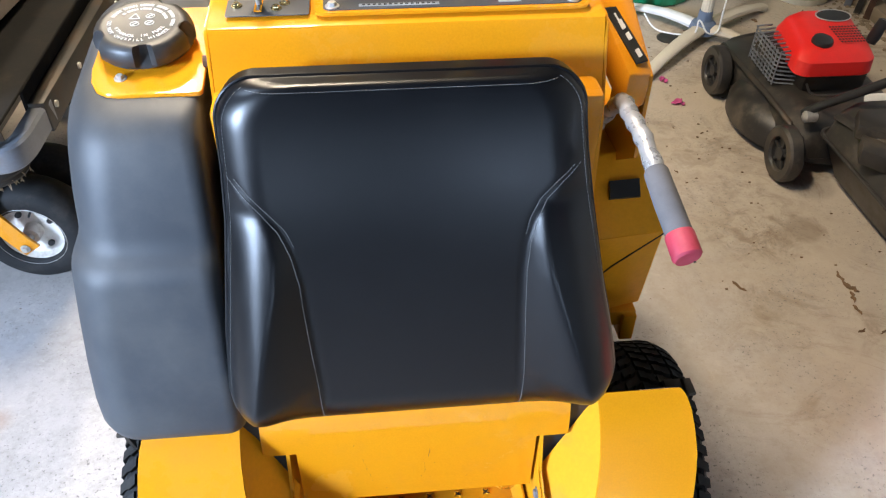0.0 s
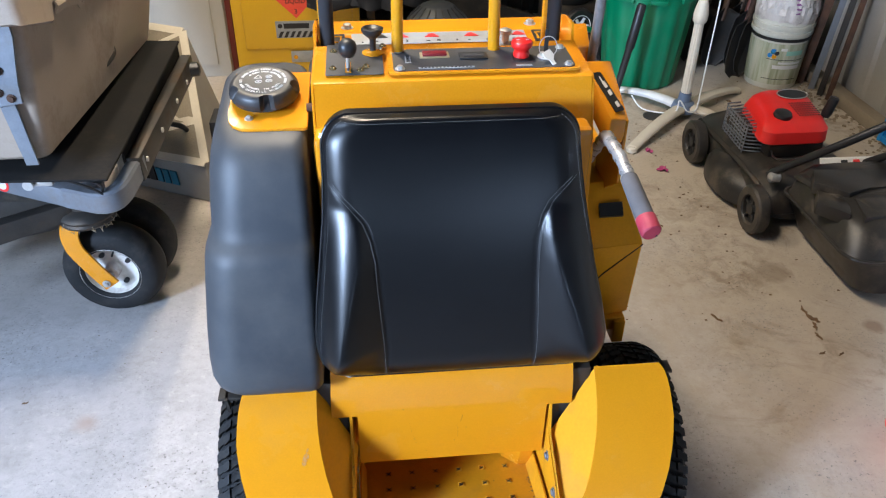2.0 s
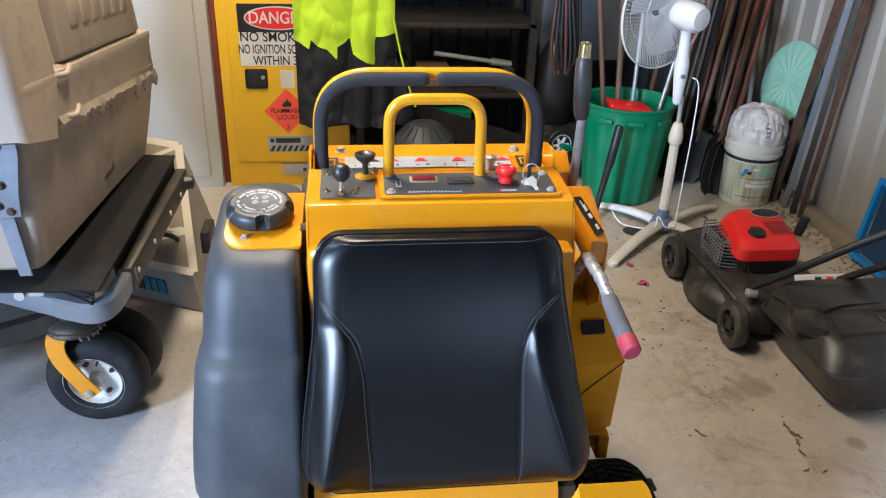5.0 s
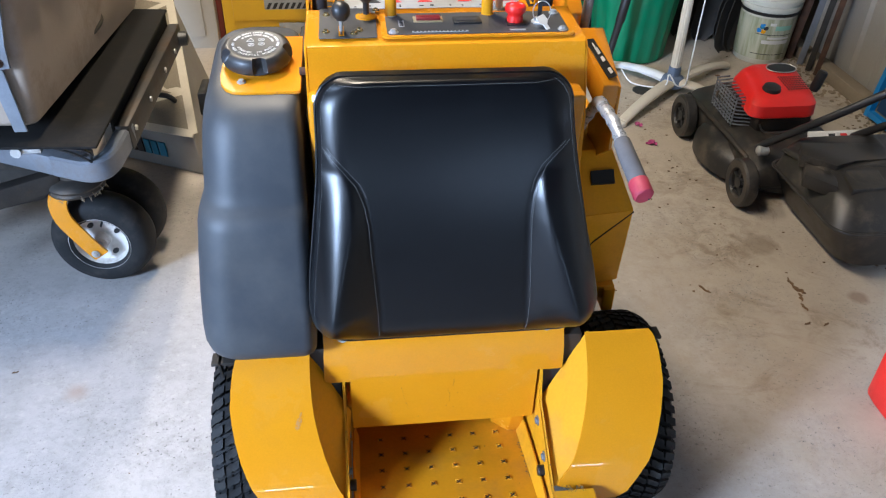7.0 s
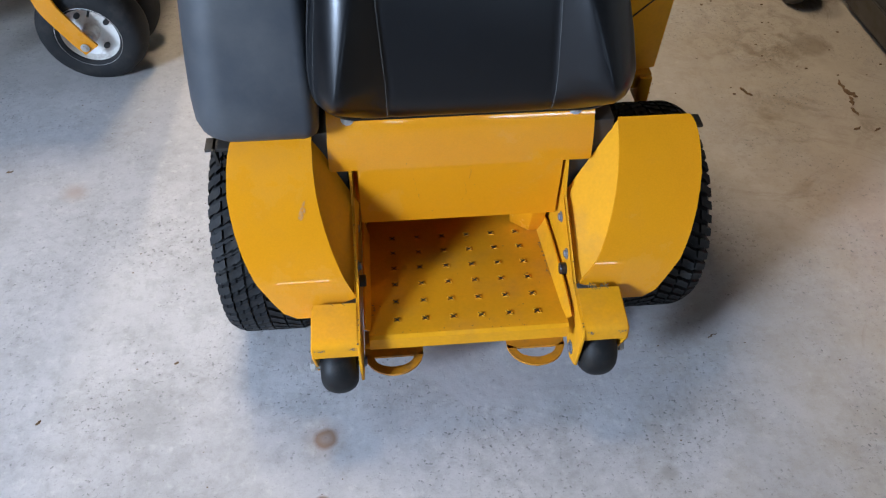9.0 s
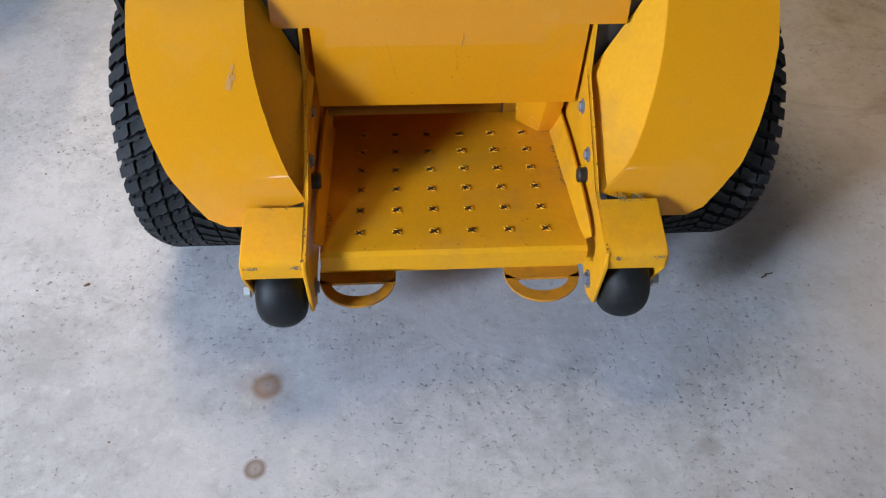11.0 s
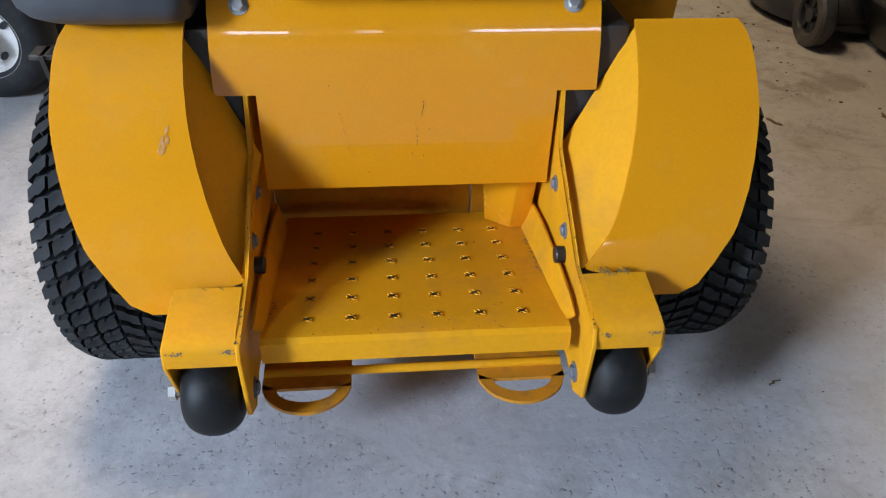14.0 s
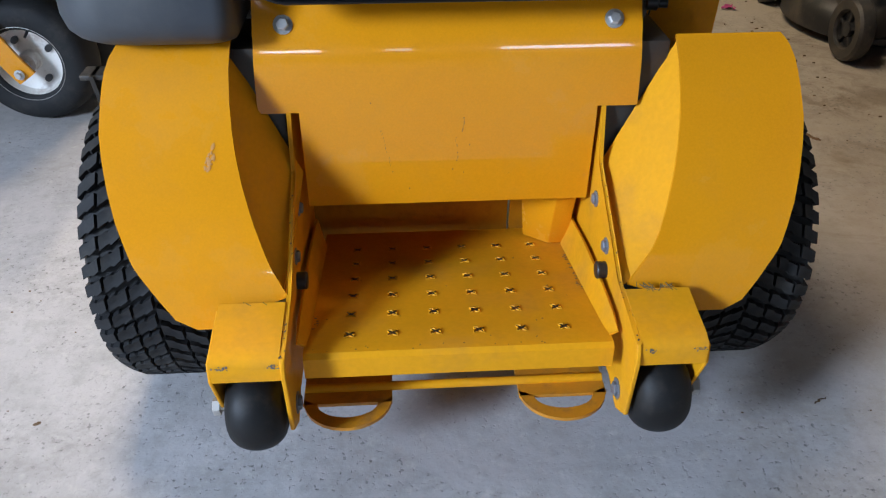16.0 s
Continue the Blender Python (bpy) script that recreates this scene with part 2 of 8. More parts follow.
TANK = material("grey_black_moulded_plastic", (0.030, 0.034, 0.040), (0.040, 0.044, 0.050), 0.50, scale=7, fine=700, bump=0.22, dirt=(0.16, 0.15, 0.13), dirt_amount=0.22, dirt_scale=4, depth=0.0008)
BLACK = material("black_plastic", (0.014, 0.014, 0.015), (0.022, 0.022, 0.022), 0.40, scale=12, fine=300, bump=0.1, depth=0.0006)
BLACK_CAP = material("dull_black_cap", (0.018, 0.018, 0.019), (0.027, 0.027, 0.028), 0.42, scale=16, fine=300, bump=0.15, dirt=(0.12, 0.11, 0.09), dirt_amount=0.25, dirt_scale=12, depth=0.0006)
BLACK_DUSTY = material("dusty_black_plastic", (0.018, 0.017, 0.016), (0.036, 0.032, 0.027), 0.40, scale=5, fine=200, bump=0.15, dirt=(0.15, 0.12, 0.085), dirt_amount=0.55, dirt_scale=9, depth=0.001)
RUBBER = material("tyre_rubber", (0.010, 0.010, 0.011), (0.017, 0.017, 0.0165), 0.72, scale=14, fine=220, bump=0.25, dirt=(0.085, 0.075, 0.062), dirt_amount=0.4, dirt_scale=12, depth=0.001)
RUBBER.node_tree.nodes["Principled BSDF"].inputs["Specular IOR Level"].default_value = 0.3
ROLLER = material("black_roller_rubber", (0.006, 0.0058, 0.0058), (0.013, 0.0125, 0.012), 0.52, scale=18, fine=220, bump=0.3, dirt=(0.060, 0.047, 0.034), dirt_amount=0.5, dirt_scale=16, depth=0.001)
ROLLER.node_tree.nodes["Principled BSDF"].inputs["Specular IOR Level"].default_value = 0.25
FOAM = material("grey_foam_rubber", (0.020, 0.0195, 0.021), (0.030, 0.029, 0.031), 0.9, scale=30, fine=900, bump=0.35, depth=0.0008)
DECAL = material("dark_grey_decal", (0.050, 0.050, 0.052), (0.062, 0.062, 0.064), 0.45, scale=20, fine=300, bump=0.04, dirt=(0.2, 0.16, 0.1), dirt_amount=0.15, dirt_scale=14)
STEEL = material("zinc_steel", (0.62, 0.62, 0.60), (0.50, 0.48, 0.45), 0.38, 0.65, scale=20, fine=200, bump=0.08)
TAPED = material("clear_taped_steel", (0.34, 0.335, 0.33), (0.50, 0.49, 0.48), 0.30, 0.5, scale=45, fine=160, bump=0.6, depth=0.003, rough_var=0.2)
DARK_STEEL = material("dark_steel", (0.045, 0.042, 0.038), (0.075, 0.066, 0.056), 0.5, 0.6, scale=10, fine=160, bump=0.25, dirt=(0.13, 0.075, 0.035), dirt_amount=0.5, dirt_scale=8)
GREY_STEEL = material("grey_painted_steel", (0.145, 0.155, 0.175), (0.20, 0.215, 0.24), 0.42, 0.2, scale=8, fine=160, bump=0.18, dirt=(0.14, 0.10, 0.07), dirt_amount=0.6, dirt_scale=8)
PLATE_STEEL = material("scuffed_grey_plate", (0.16, 0.178, 0.205), (0.25, 0.27, 0.30), 0.42, 0.4, scale=9, fine=200, bump=0.15, dirt=(0.16, 0.13, 0.1), dirt_amount=0.45, dirt_scale=12)
GALV = material("galvanised_steel", (0.42, 0.45, 0.47), (0.56, 0.58, 0.60), 0.42, 0.6, scale=18, fine=120, bump=0.12, dirt=(0.2, 0.15, 0.1), dirt_amount=0.3)
RUST = material("rusted_steel", (0.05, 0.026, 0.016), (0.13, 0.062, 0.034), 0.8, 0.2, scale=14, fine=200, bump=0.4, dirt=(0.045, 0.035, 0.03), dirt_amount=0.6, dirt_scale=10)
WHITE_RIM = material("white_rim_paint", (0.66, 0.62, 0.56), (0.74, 0.71, 0.66), 0.45, scale=12, bump=0.12, dirt=(0.20, 0.10, 0.05), dirt_amount=0.75, dirt_scale=14)
# Besides real dirt, base and patches run dark to carry the side's shade.
HOPPER = material("beige_moulded_plastic", (0.33, 0.262, 0.20), (0.42, 0.34, 0.265), 0.6, scale=3, fine=260, bump=0.2, dirt=(0.15, 0.10, 0.066), dirt_amount=0.75, dirt_scale=3)
# Black sheet; the shade on tray and board is put into its colour.
TRAY = material("shade_darkened_sheet", (0.010, 0.0095, 0.009), (0.016, 0.015, 0.014), 0.85, scale=9, fine=160, bump=0.3, dirt=(0.05, 0.04, 0.03), dirt_amount=0.4, dirt_scale=9)
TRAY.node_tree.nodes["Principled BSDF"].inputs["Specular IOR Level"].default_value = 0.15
LOCKER = material("cream_locker_paint", (0.46, 0.435, 0.372), (0.50, 0.475, 0.41), 0.42, scale=2, fine=300, bump=0.05, dirt=(0.34, 0.29, 0.22), dirt_amount=0.25, dirt_scale=2)
CABINET = material("yellow_cabinet_paint", (0.80, 0.47, 0.010), (0.84, 0.51, 0.014), 0.36, scale=2, fine=300, bump=0.05, dirt=(0.5, 0.33, 0.08), dirt_amount=0.2, dirt_scale=3)
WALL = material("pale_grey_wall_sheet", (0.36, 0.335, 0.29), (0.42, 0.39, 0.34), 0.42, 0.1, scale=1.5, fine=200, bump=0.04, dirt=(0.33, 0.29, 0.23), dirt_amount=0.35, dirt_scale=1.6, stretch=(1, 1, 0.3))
# Walls out of view, kept dark so they bounce little light.
WALL_DIM = material("dark_unseen_wall_sheet", (0.08, 0.08, 0.076), (0.11, 0.11, 0.105), 0.6, 0.1, scale=1.5, fine=200, bump=0.05)
# The back wall's shade is put into this darker copy of the sheet.
WALL_BACK = material("shaded_back_wall_sheet", (0.042, 0.042, 0.040), (0.062, 0.061, 0.058), 0.6, 0.1, scale=1.5, fine=200, bump=0.05, dirt=(0.085, 0.072, 0.06), dirt_amount=0.6, dirt_scale=1.6)
# Roof out of view, kept dark for the same low bounce.
CEIL = material("roof_sheet", (0.05, 0.049, 0.046), (0.08, 0.078, 0.072), 0.6, 0.1, scale=2, bump=0.05)
GREEN = material("green_bin_plastic", (0.004, 0.17, 0.075), (0.006, 0.21, 0.095), 0.42, scale=5, fine=200, bump=0.1, dirt=(0.10, 0.16, 0.10), dirt_amount=0.3, dirt_scale=5)
MINT = material("faded_mint_plastic", (0.28, 0.55, 0.43), (0.33, 0.60, 0.48), 0.5, scale=6, bump=0.1, dirt=(0.42, 0.50, 0.42), dirt_amount=0.4, dirt_scale=6)
RED = material("red_plastic", (0.72, 0.016, 0.012), (0.78, 0.022, 0.016), 0.36, scale=8, fine=300, bump=0.06, dirt=(0.45, 0.05, 0.03), dirt_amount=0.25, dirt_scale=10)
PINK = material("red_pink_rubber", (0.30, 0.022, 0.042), (0.38, 0.038, 0.065), 0.6, scale=30, bump=0.2)
WHITE = material("white_plastic", (0.72, 0.73, 0.72), (0.78, 0.79, 0.78), 0.4, scale=6, bump=0.05, dirt=(0.5, 0.48, 0.42), dirt_amount=0.25)
CREAM = material("aged_cream_plastic", (0.60, 0.53, 0.41), (0.66, 0.60, 0.48), 0.45, scale=6, bump=0.08, dirt=(0.42, 0.34, 0.24), dirt_amount=0.35)
BLUE_GREY = material("slate_blue_plastic", (0.11, 0.15, 0.23), (0.15, 0.19, 0.27), 0.5, scale=12, bump=0.08)
HIVIS = material("yellow_green_fabric", (0.52, 0.80, 0.02), (0.60, 0.86, 0.03), 0.85, scale=20, fine=700, bump=0.3)
NAVY = material("dark_navy_fabric", (0.007, 0.008, 0.012), (0.013, 0.015, 0.021), 0.75, scale=20, fine=700, bump=0.3)
WOOD = material("worn_wood_handle", (0.12, 0.068, 0.042), (0.19, 0.115, 0.075), 0.6, scale=6, fine=90, bump=0.2, stretch=(8, 8, 0.6), dirt=(0.08, 0.055, 0.035), dirt_amount=0.4)
OLD_WOOD = material("near_black_wood_handle", (0.030, 0.022, 0.017), (0.055, 0.038, 0.028), 0.7, scale=6, fine=90, bump=0.25, stretch=(8, 8, 0.6))
RED_WOOD = material("red_brown_handle", (0.13, 0.035, 0.020), (0.20, 0.06, 0.034), 0.55, scale=6, fine=90, bump=0.2, stretch=(8, 8, 0.6))
BAG = material("crumpled_white_bag", (0.60, 0.545, 0.495), (0.74, 0.69, 0.64), 0.5, scale=16, fine=60, bump=0.5, depth=0.01, dirt=(0.20, 0.16, 0.12), dirt_amount=0.75, dirt_scale=11)
PAIL = material("pale_pail_plastic", (0.60, 0.58, 0.48), (0.68, 0.66, 0.56), 0.5, scale=5, bump=0.1, dirt=(0.34, 0.29, 0.2), dirt_amount=0.4)
PAIL_LABEL = material("grey_green_pail_label", (0.22, 0.24, 0.12), (0.66, 0.66, 0.50), 0.5, scale=7, bump=0.06, stretch=(4, 4, 0.35), dirt=(0.45, 0.43, 0.34), dirt_amount=0.6, dirt_scale=7)
BRASS = material("brass_plated", (0.65, 0.52, 0.25), (0.72, 0.62, 0.36), 0.25, 1.0, scale=20, bump=0.05)
SIGN_WHITE = material("white_sign_film", (0.70, 0.68, 0.64), (0.74, 0.72, 0.68), 0.4, scale=4, bump=0.02)
SIGN_GREY = material("pale_grey_decal", (0.30, 0.32, 0.34), (0.40, 0.42, 0.43), 0.4, scale=12, bump=0.03, dirt=(0.25, 0.2, 0.15), dirt_amount=0.4, dirt_scale=14)
SIGN_RED = material("red_sign_film", (0.72, 0.03, 0.025), None, 0.4, bump=0.02)
SIGN_ORANGE = material("orange_red_sign_film", (0.80, 0.085, 0.045), None, 0.4, bump=0.02)
SIGN_BLACK = material("black_sign_film", (0.016, 0.016, 0.016), None, 0.4, bump=0.02)
MESH_TAN = material("dusty_wire_mesh", (0.24, 0.20, 0.14), (0.33, 0.28, 0.20), 0.7, 0.2, scale=200, fine=400, bump=0.8, depth=0.002)
BOX_GREY = material("grey_catcher_steel", (0.26, 0.242, 0.215), (0.34, 0.315, 0.28), 0.55, 0.25, scale=5, fine=200, bump=0.1, dirt=(0.30, 0.24, 0.16), dirt_amount=0.4)
TEAL = material("teal_print", (0.02, 0.16, 0.24), None, 0.45, bump=0.02)
PURPLE = material("purple_print", (0.26, 0.10, 0.24), None, 0.5, bump=0.02)
BLUE = material("bright_blue_paint", (0.015, 0.20, 0.55), (0.02, 0.25, 0.62), 0.4, scale=6, bump=0.05)
PETAL = material("magenta_petal", (0.42, 0.045, 0.17), (0.52, 0.08, 0.24), 0.6, scale=60, bump=0.2)
LEAF = material("dry_brown_leaf", (0.11, 0.065, 0.03), (0.17, 0.10, 0.05), 0.8, scale=40, bump=0.3)
DUST = material("swept_dirt", (0.20, 0.15, 0.095), (0.30, 0.24, 0.16), 0.95, scale=30, fine=300, bump=0.6)
LAMP_ON = bpy.data.materials.new("lit_tube")
LAMP_ON.use_nodes = True
LAMP_ON.node_tree.nodes["Principled BSDF"].inputs["Emission Color"].default_value = (1, 0.85, 0.62, 1)
LAMP_ON.node_tree.nodes["Principled BSDF"].inputs["Emission Strength"].default_value = 6.0


def concrete():
    """Cool grey concrete with pits, tan for dirt and lamplight towards the right wall, and a few stains of their own
    shape.
    """
    mt = bpy.data.materials.new("concrete_slab")
    mt.use_nodes = True
    nt = mt.node_tree
    N, L = nt.nodes, nt.links
    p = N["Principled BSDF"]
    vec = N.new("ShaderNodeTexCoord").outputs["Object"]
    sep = N.new("ShaderNodeSeparateXYZ")
    L.new(vec, sep.inputs[0])

    def nz(sc, detail=5.0, ro=0.6, dist=0.0):
        t = N.new("ShaderNodeTexNoise")
        t.inputs["Scale"].default_value, t.inputs["Detail"].default_value, t.inputs["Roughness"].default_value, t.inputs["Distortion"].default_value = sc, detail, ro, dist
        L.new(vec, t.inputs["Vector"])
        return t.outputs["Fac"]

    def mr(fac, a, b, c=0.0, d=1.0):
        r = N.new("ShaderNodeMapRange")
        for s, v in zip(list(r.inputs)[1:5], (a, b, c, d)):
            s.default_value = v
        L.new(fac, r.inputs[0])
        return r.outputs[0]

    def op(o, x, y):
        m = N.new("ShaderNodeMath")
        m.operation = o
        for s, v in zip(m.inputs, (x, y)):
            if isinstance(v, (int, float)):
                s.default_value = v
            else:
                L.new(v, s)
        return m.outputs[0]

    def mix(fac, x, y):
        m = N.new("ShaderNodeMix")
        m.data_type = "RGBA"
        if isinstance(fac, float):
            m.inputs[0].default_value = fac
        else:
            L.new(fac, m.inputs[0])
        for s, v in ((m.inputs[6], x), (m.inputs[7], y)):
            if isinstance(v, tuple):
                s.default_value = (*v, 1)
            else:
                L.new(v, s)
        return m.outputs[2]

    def spot(x, y, r, soft, wobble=0.02, inner=0.0):
        v = N.new("ShaderNodeVectorMath")
        v.operation = "DISTANCE"
        L.new(vec, v.inputs[0])
        v.inputs[1].default_value = (x, y, 0)
        d = op("ADD", v.outputs["Value"], op("MULTIPLY", op("SUBTRACT", nz(22, 4.0), 0.5), wobble))
        s = mr(d, r + soft, r - soft)
        if inner:
            s = op("MULTIPLY", s, mr(d, inner - soft, inner + soft, 0.62, 1.0))
        return s

    big, mid, fine, grit = nz(1.3, 6.0), nz(7, 6.0, 0.65), nz(60, 4.0), nz(240, 2.0)
    col = mix(mr(big, 0.35, 0.65), (0.388, 0.372, 0.373), (0.466, 0.445, 0.440))
    col = mix(mr(mid, 0.45, 0.72, 0, 0.65), col, (0.30, 0.29, 0.275))
    col = mix(mr(nz(28, 6.0, 0.75), 0.50, 0.68, 0, 0.40), col, (0.28, 0.265, 0.245))
    col = mix(mr(nz(34, 5.0, 0.7), 0.55, 0.66, 0, 0.42), col, (0.54, 0.52, 0.49))
    col = mix(mr(grit, 0.58, 0.70, 0, 0.25), col, (0.20, 0.19, 0.18))
    # tan towards the wall on the tools' side is dirt and warm lamplight in one colour
    side = op("ADD", sep.outputs[0], op("MULTIPLY", op("SUBTRACT", mid, 0.5), 0.9))
    tan = mr(side, 0.35, 1.15, 0, 0.75)
    col = mix(tan, col, mix(mr(nz(3.2, 7.0, 0.7), 0.35, 0.7), (0.42, 0.352, 0.267), (0.33, 0.266, 0.192)))
    # the lamplit far floor is painted in as a lighter tan
    far = mr(sep.outputs[1], 0.9, 2.2, 0, 0.65)
    col = mix(far, col, (0.51, 0.43, 0.32))
    brown = op("MULTIPLY", mr(nz(2.6, 8.0, 0.75, 1.2), 0.54, 0.66), mr(sep.outputs[0], 0.7, 1.1, 0, 0.7))
    col = mix(brown, col, (0.19, 0.135, 0.085))
    # oil patch, rust rings, brown blots
    col = mix(op("MULTIPLY", spot(-0.308, -0.054, 0.0235, 0.005, 0.016, 0.011), 0.85), col, (0.17, 0.075, 0.03))
    col = mix(op("MULTIPLY", spot(-0.308, -0.054, 0.040, 0.018, 0.03), 0.34), col, (0.30, 0.20, 0.13))
    col = mix(op("MULTIPLY", spot(-0.314, -0.198, 0.0165, 0.0035, 0.008, 0.009), 0.85), col, (0.14, 0.075, 0.035))
    col = mix(op("MULTIPLY", spot(-1.009, 0.761, 0.028, 0.02, 0.03), 0.5), col, (0.36, 0.24, 0.16))
    col = mix(op("MULTIPLY", spot(-0.70, 0.03, 0.07, 0.04, 0.14), 0.45), col, (0.26, 0.25, 0.24))
    col = mix(op("MULTIPLY", spot(0.40, -0.19, 0.018, 0.008, 0.02), 0.55), col, (0.24, 0.22, 0.18))
    # small dark pits
    crowd = mr(nz(3.1, 7.0, 0.75), 0.45, 0.60, 0.12, 1.0)
    col = mix(op("MULTIPLY", op("MULTIPLY", crowd, mr(nz(48, 6.0, 0.8), 0.46, 0.62)), 0.4), col, (0.23, 0.215, 0.20))
    pit = op("MULTIPLY", mr(nz(105, 3.0, 0.55), 0.60, 0.68), crowd)
    col = mix(op("MULTIPLY", pit, 0.75), col, (0.085, 0.08, 0.075))
    # trodden brown blots of broken outline
    rag = mr(nz(13, 7.0, 0.75, 0.8), 0.44, 0.60)
    for x, y, r, soft, wob, amount, tone in ((1.19, 1.30, 0.10, 0.09, 0.25, 0.75, (0.15, 0.10, 0.06)), (1.30, 1.50, 0.12, 0.10, 0.30, 0.5, (0.20, 0.15, 0.10)), (1.03, 0.92, 0.09, 0.08, 0.22, 0.5, (0.20, 0.155, 0.11)), (0.98, 1.32, 0.14, 0.10, 0.25, 0.35, (0.22, 0.17, 0.12)), (1.31, 0.86, 0.07, 0.06, 0.15, 0.5, (0.17, 0.12, 0.08)), (1.12, 1.75, 0.20, 0.15, 0.30, 0.4, (0.2, 0.15, 0.1)), (1.45, 2.55, 0.25, 0.15, 0.3, 0.5, (0.16, 0.12, 0.08)), (-0.55, -0.10, 0.16, 0.12, 0.3, 0.35, (0.24, 0.23, 0.22)), (-0.95, -0.12, 0.2, 0.15, 0.3, 0.35, (0.24, 0.23, 0.22)), (0.15, -0.30, 0.2, 0.15, 0.3, 0.3, (0.25, 0.24, 0.22))):
        col = mix(op("MULTIPLY", op("MULTIPLY", spot(x, y, r, soft, wob), rag), amount), col, tone)
    col = mix(op("MULTIPLY", spot(1.33, 1.31, 0.062, 0.016, 0.05), 0.5), col, (0.17, 0.125, 0.085))
    col = mix(op("MULTIPLY", spot(1.535, 0.975, 0.032, 0.01, 0.02), 0.6), col, (0.17, 0.11, 0.075))
    L.new(col, p.inputs["Base Color"])
    L.new(op("ADD", op("MULTIPLY", mid, 0.25), 0.52), p.inputs["Roughness"])
    bp = N.new("ShaderNodeBump")
    bp.inputs["Strength"].default_value, bp.inputs["Distance"].default_value = 0.35, 0.003
    L.new(op("SUBTRACT", op("ADD", mid, op("MULTIPLY", fine, 0.5)), pit), bp.inputs["Height"])
    L.new(bp.outputs[0], p.inputs["Normal"])
    return mt


CONCRETE = concrete()

# ---- the shed ----
X0, X1, Y0, Y1, ZC = -4.6, 2.47, -5.0, 4.45, 3.2
bm = bmesh.new()
box(bm, X0 - 0.2, X1 + 0.2, Y0 - 0.2, Y1 + 0.2, -0.15, 0.0)
solo("floor", bm, CONCRETE, "grey concrete shed floor, tan from dirt and lamplight, with rust stains", "floor", kind="structure", at=(0, 0, 0))


def ribbed(name, a, b, z0, z1, inward, mat, label, pitch=0.19, deep=0.028, gaps=()):
    """Profiled wall sheet from a to b; gaps are stretches (start, end, z0, z1) left open."""
    a, b, inw = Vector((*a, 0)), Vector((*b, 0)), Vector((*inward, 0))
    d = (b - a).normalized()
    length = (b - a).length
    bm = bmesh.new()
    s, prof = 0.0, []
    while s < length:
        for ds, h in ((0, 0), (0.10, 0), (0.118, deep), (0.165, deep), (0.183, 0)):
            if s + ds <= length:
                prof.append((s + ds, h))
        s += pitch
    prof.append((length, 0))
    cuts = [g for g in gaps]

    def strip(zz0, zz1, lo, hi):
        some = [(lo, 0)] + [q for q in prof if lo < q[0] < hi] + [(hi, 0)]
        front = [a + d * q + inw * h for q, h in some]
        back = [a + d * q - inw * 0.06 for q, h in some]
        for P, Q in zip(list(zip(front, back)), list(zip(front, back))[1:]):
            vs = [bm.verts.new((*p.xy, z)) for z in (zz0, zz1) for p in (P[0], Q[0], Q[1], P[1])]
            for f in ((0, 1, 5, 4), (2, 3, 7, 6), (4, 5, 6, 7), (3, 2, 1, 0)):
                bm.faces.new([vs[i] for i in f])
    s = 0.0
    for g0, g1, gz0, gz1 in cuts:
        strip(z0, z1, s, g0)
        if gz0 > z0:
            strip(z0, gz0, g0, g1)
        if gz1 < z1:
            strip(gz1, z1, g0, g1)
        s = g1
    strip(z0, z1, s, length)
    return solo(name, bm, mat, label, "wall", kind="structure", sharp=15)


ribbed("wall_east", (X1, Y0), (X1, Y1), 0, ZC, (-1, 0), WALL, "pale grey profiled steel wall sheet, dusty", deep=0.018)
ribbed("wall_north", (X1, Y1), (X0, Y1), 0, ZC, (0, -1), WALL_BACK, "profiled steel wall behind the shelves, its shade painted dark")
ribbed("wall_west", (X0, Y1), (X0, Y0), 0, ZC, (1, 0), WALL_DIM, "unseen profiled steel wall with an open roller door, kept dark", gaps=((6.2, 9.35, 0, 3.0),))
ribbed("wall_south", (X0, Y0), (X1, Y0), 0, ZC, (0, 1), WALL_DIM, "unseen profiled steel wall with three openings added for the glint lamps", gaps=((3.5, 3.95, 0.82, 1.08), (4.45, 4.65, 0.82, 1.08), (5.35, 6.35, 0.82, 1.08)))
bm = bmesh.new()
for x0, x1, y0, y1 in ((X0 - 0.1, -2.25, Y0 - 0.1, Y1 + 0.1), (-1.65, X1 + 0.1, Y0 - 0.1, Y1 + 0.1), (-2.25, -1.65, Y0 - 0.1, -0.30), (-2.25, -1.65, 0.40, Y1 + 0.1)):
    box(bm, x0, x1, y0, y1, ZC, ZC + 0.1)
solo("ceiling", bm, CEIL, "unseen plain steel roof lining with an opening for the added skylight", "ceiling", kind="structure")
bm = bmesh.new()
box(bm, X1 - 0.11, X1 - 0.032, Y0 + 0.1, Y1 - 0.1, 0.0, 0.07, 0.008)
solo("wall_plate", bm, material("dusty_timber", (0.24, 0.19, 0.13), (0.32, 0.26, 0.18), 0.8, scale=5, bump=0.3), "dusty timber plate along the wall foot", "trim", kind="structure")

# Fittings for the two unseen lamps.
for nm, x, y in (("unseen_ceiling_light", -0.42, 1.08), ("unseen_ceiling_light", -0.98, 2.45)):
    lt = thing(nm, x, y, 3.2, "unseen white batten tube light under the roof", "light", "ceiling lights")
    bm = bmesh.new()
    box(bm, x - 0.06, x + 0.06, y - 0.35, y + 0.35, 3.155, 3.2, 0.008)
    part("batten", bm, WHITE, lt)
    bm = bmesh.new()
    rod(bm, (x, y - 0.3, 3.142), (x, y + 0.3, 3.142), 0.012)
    part("tube", bm, LAMP_ON, lt, "lit fluorescent tube")

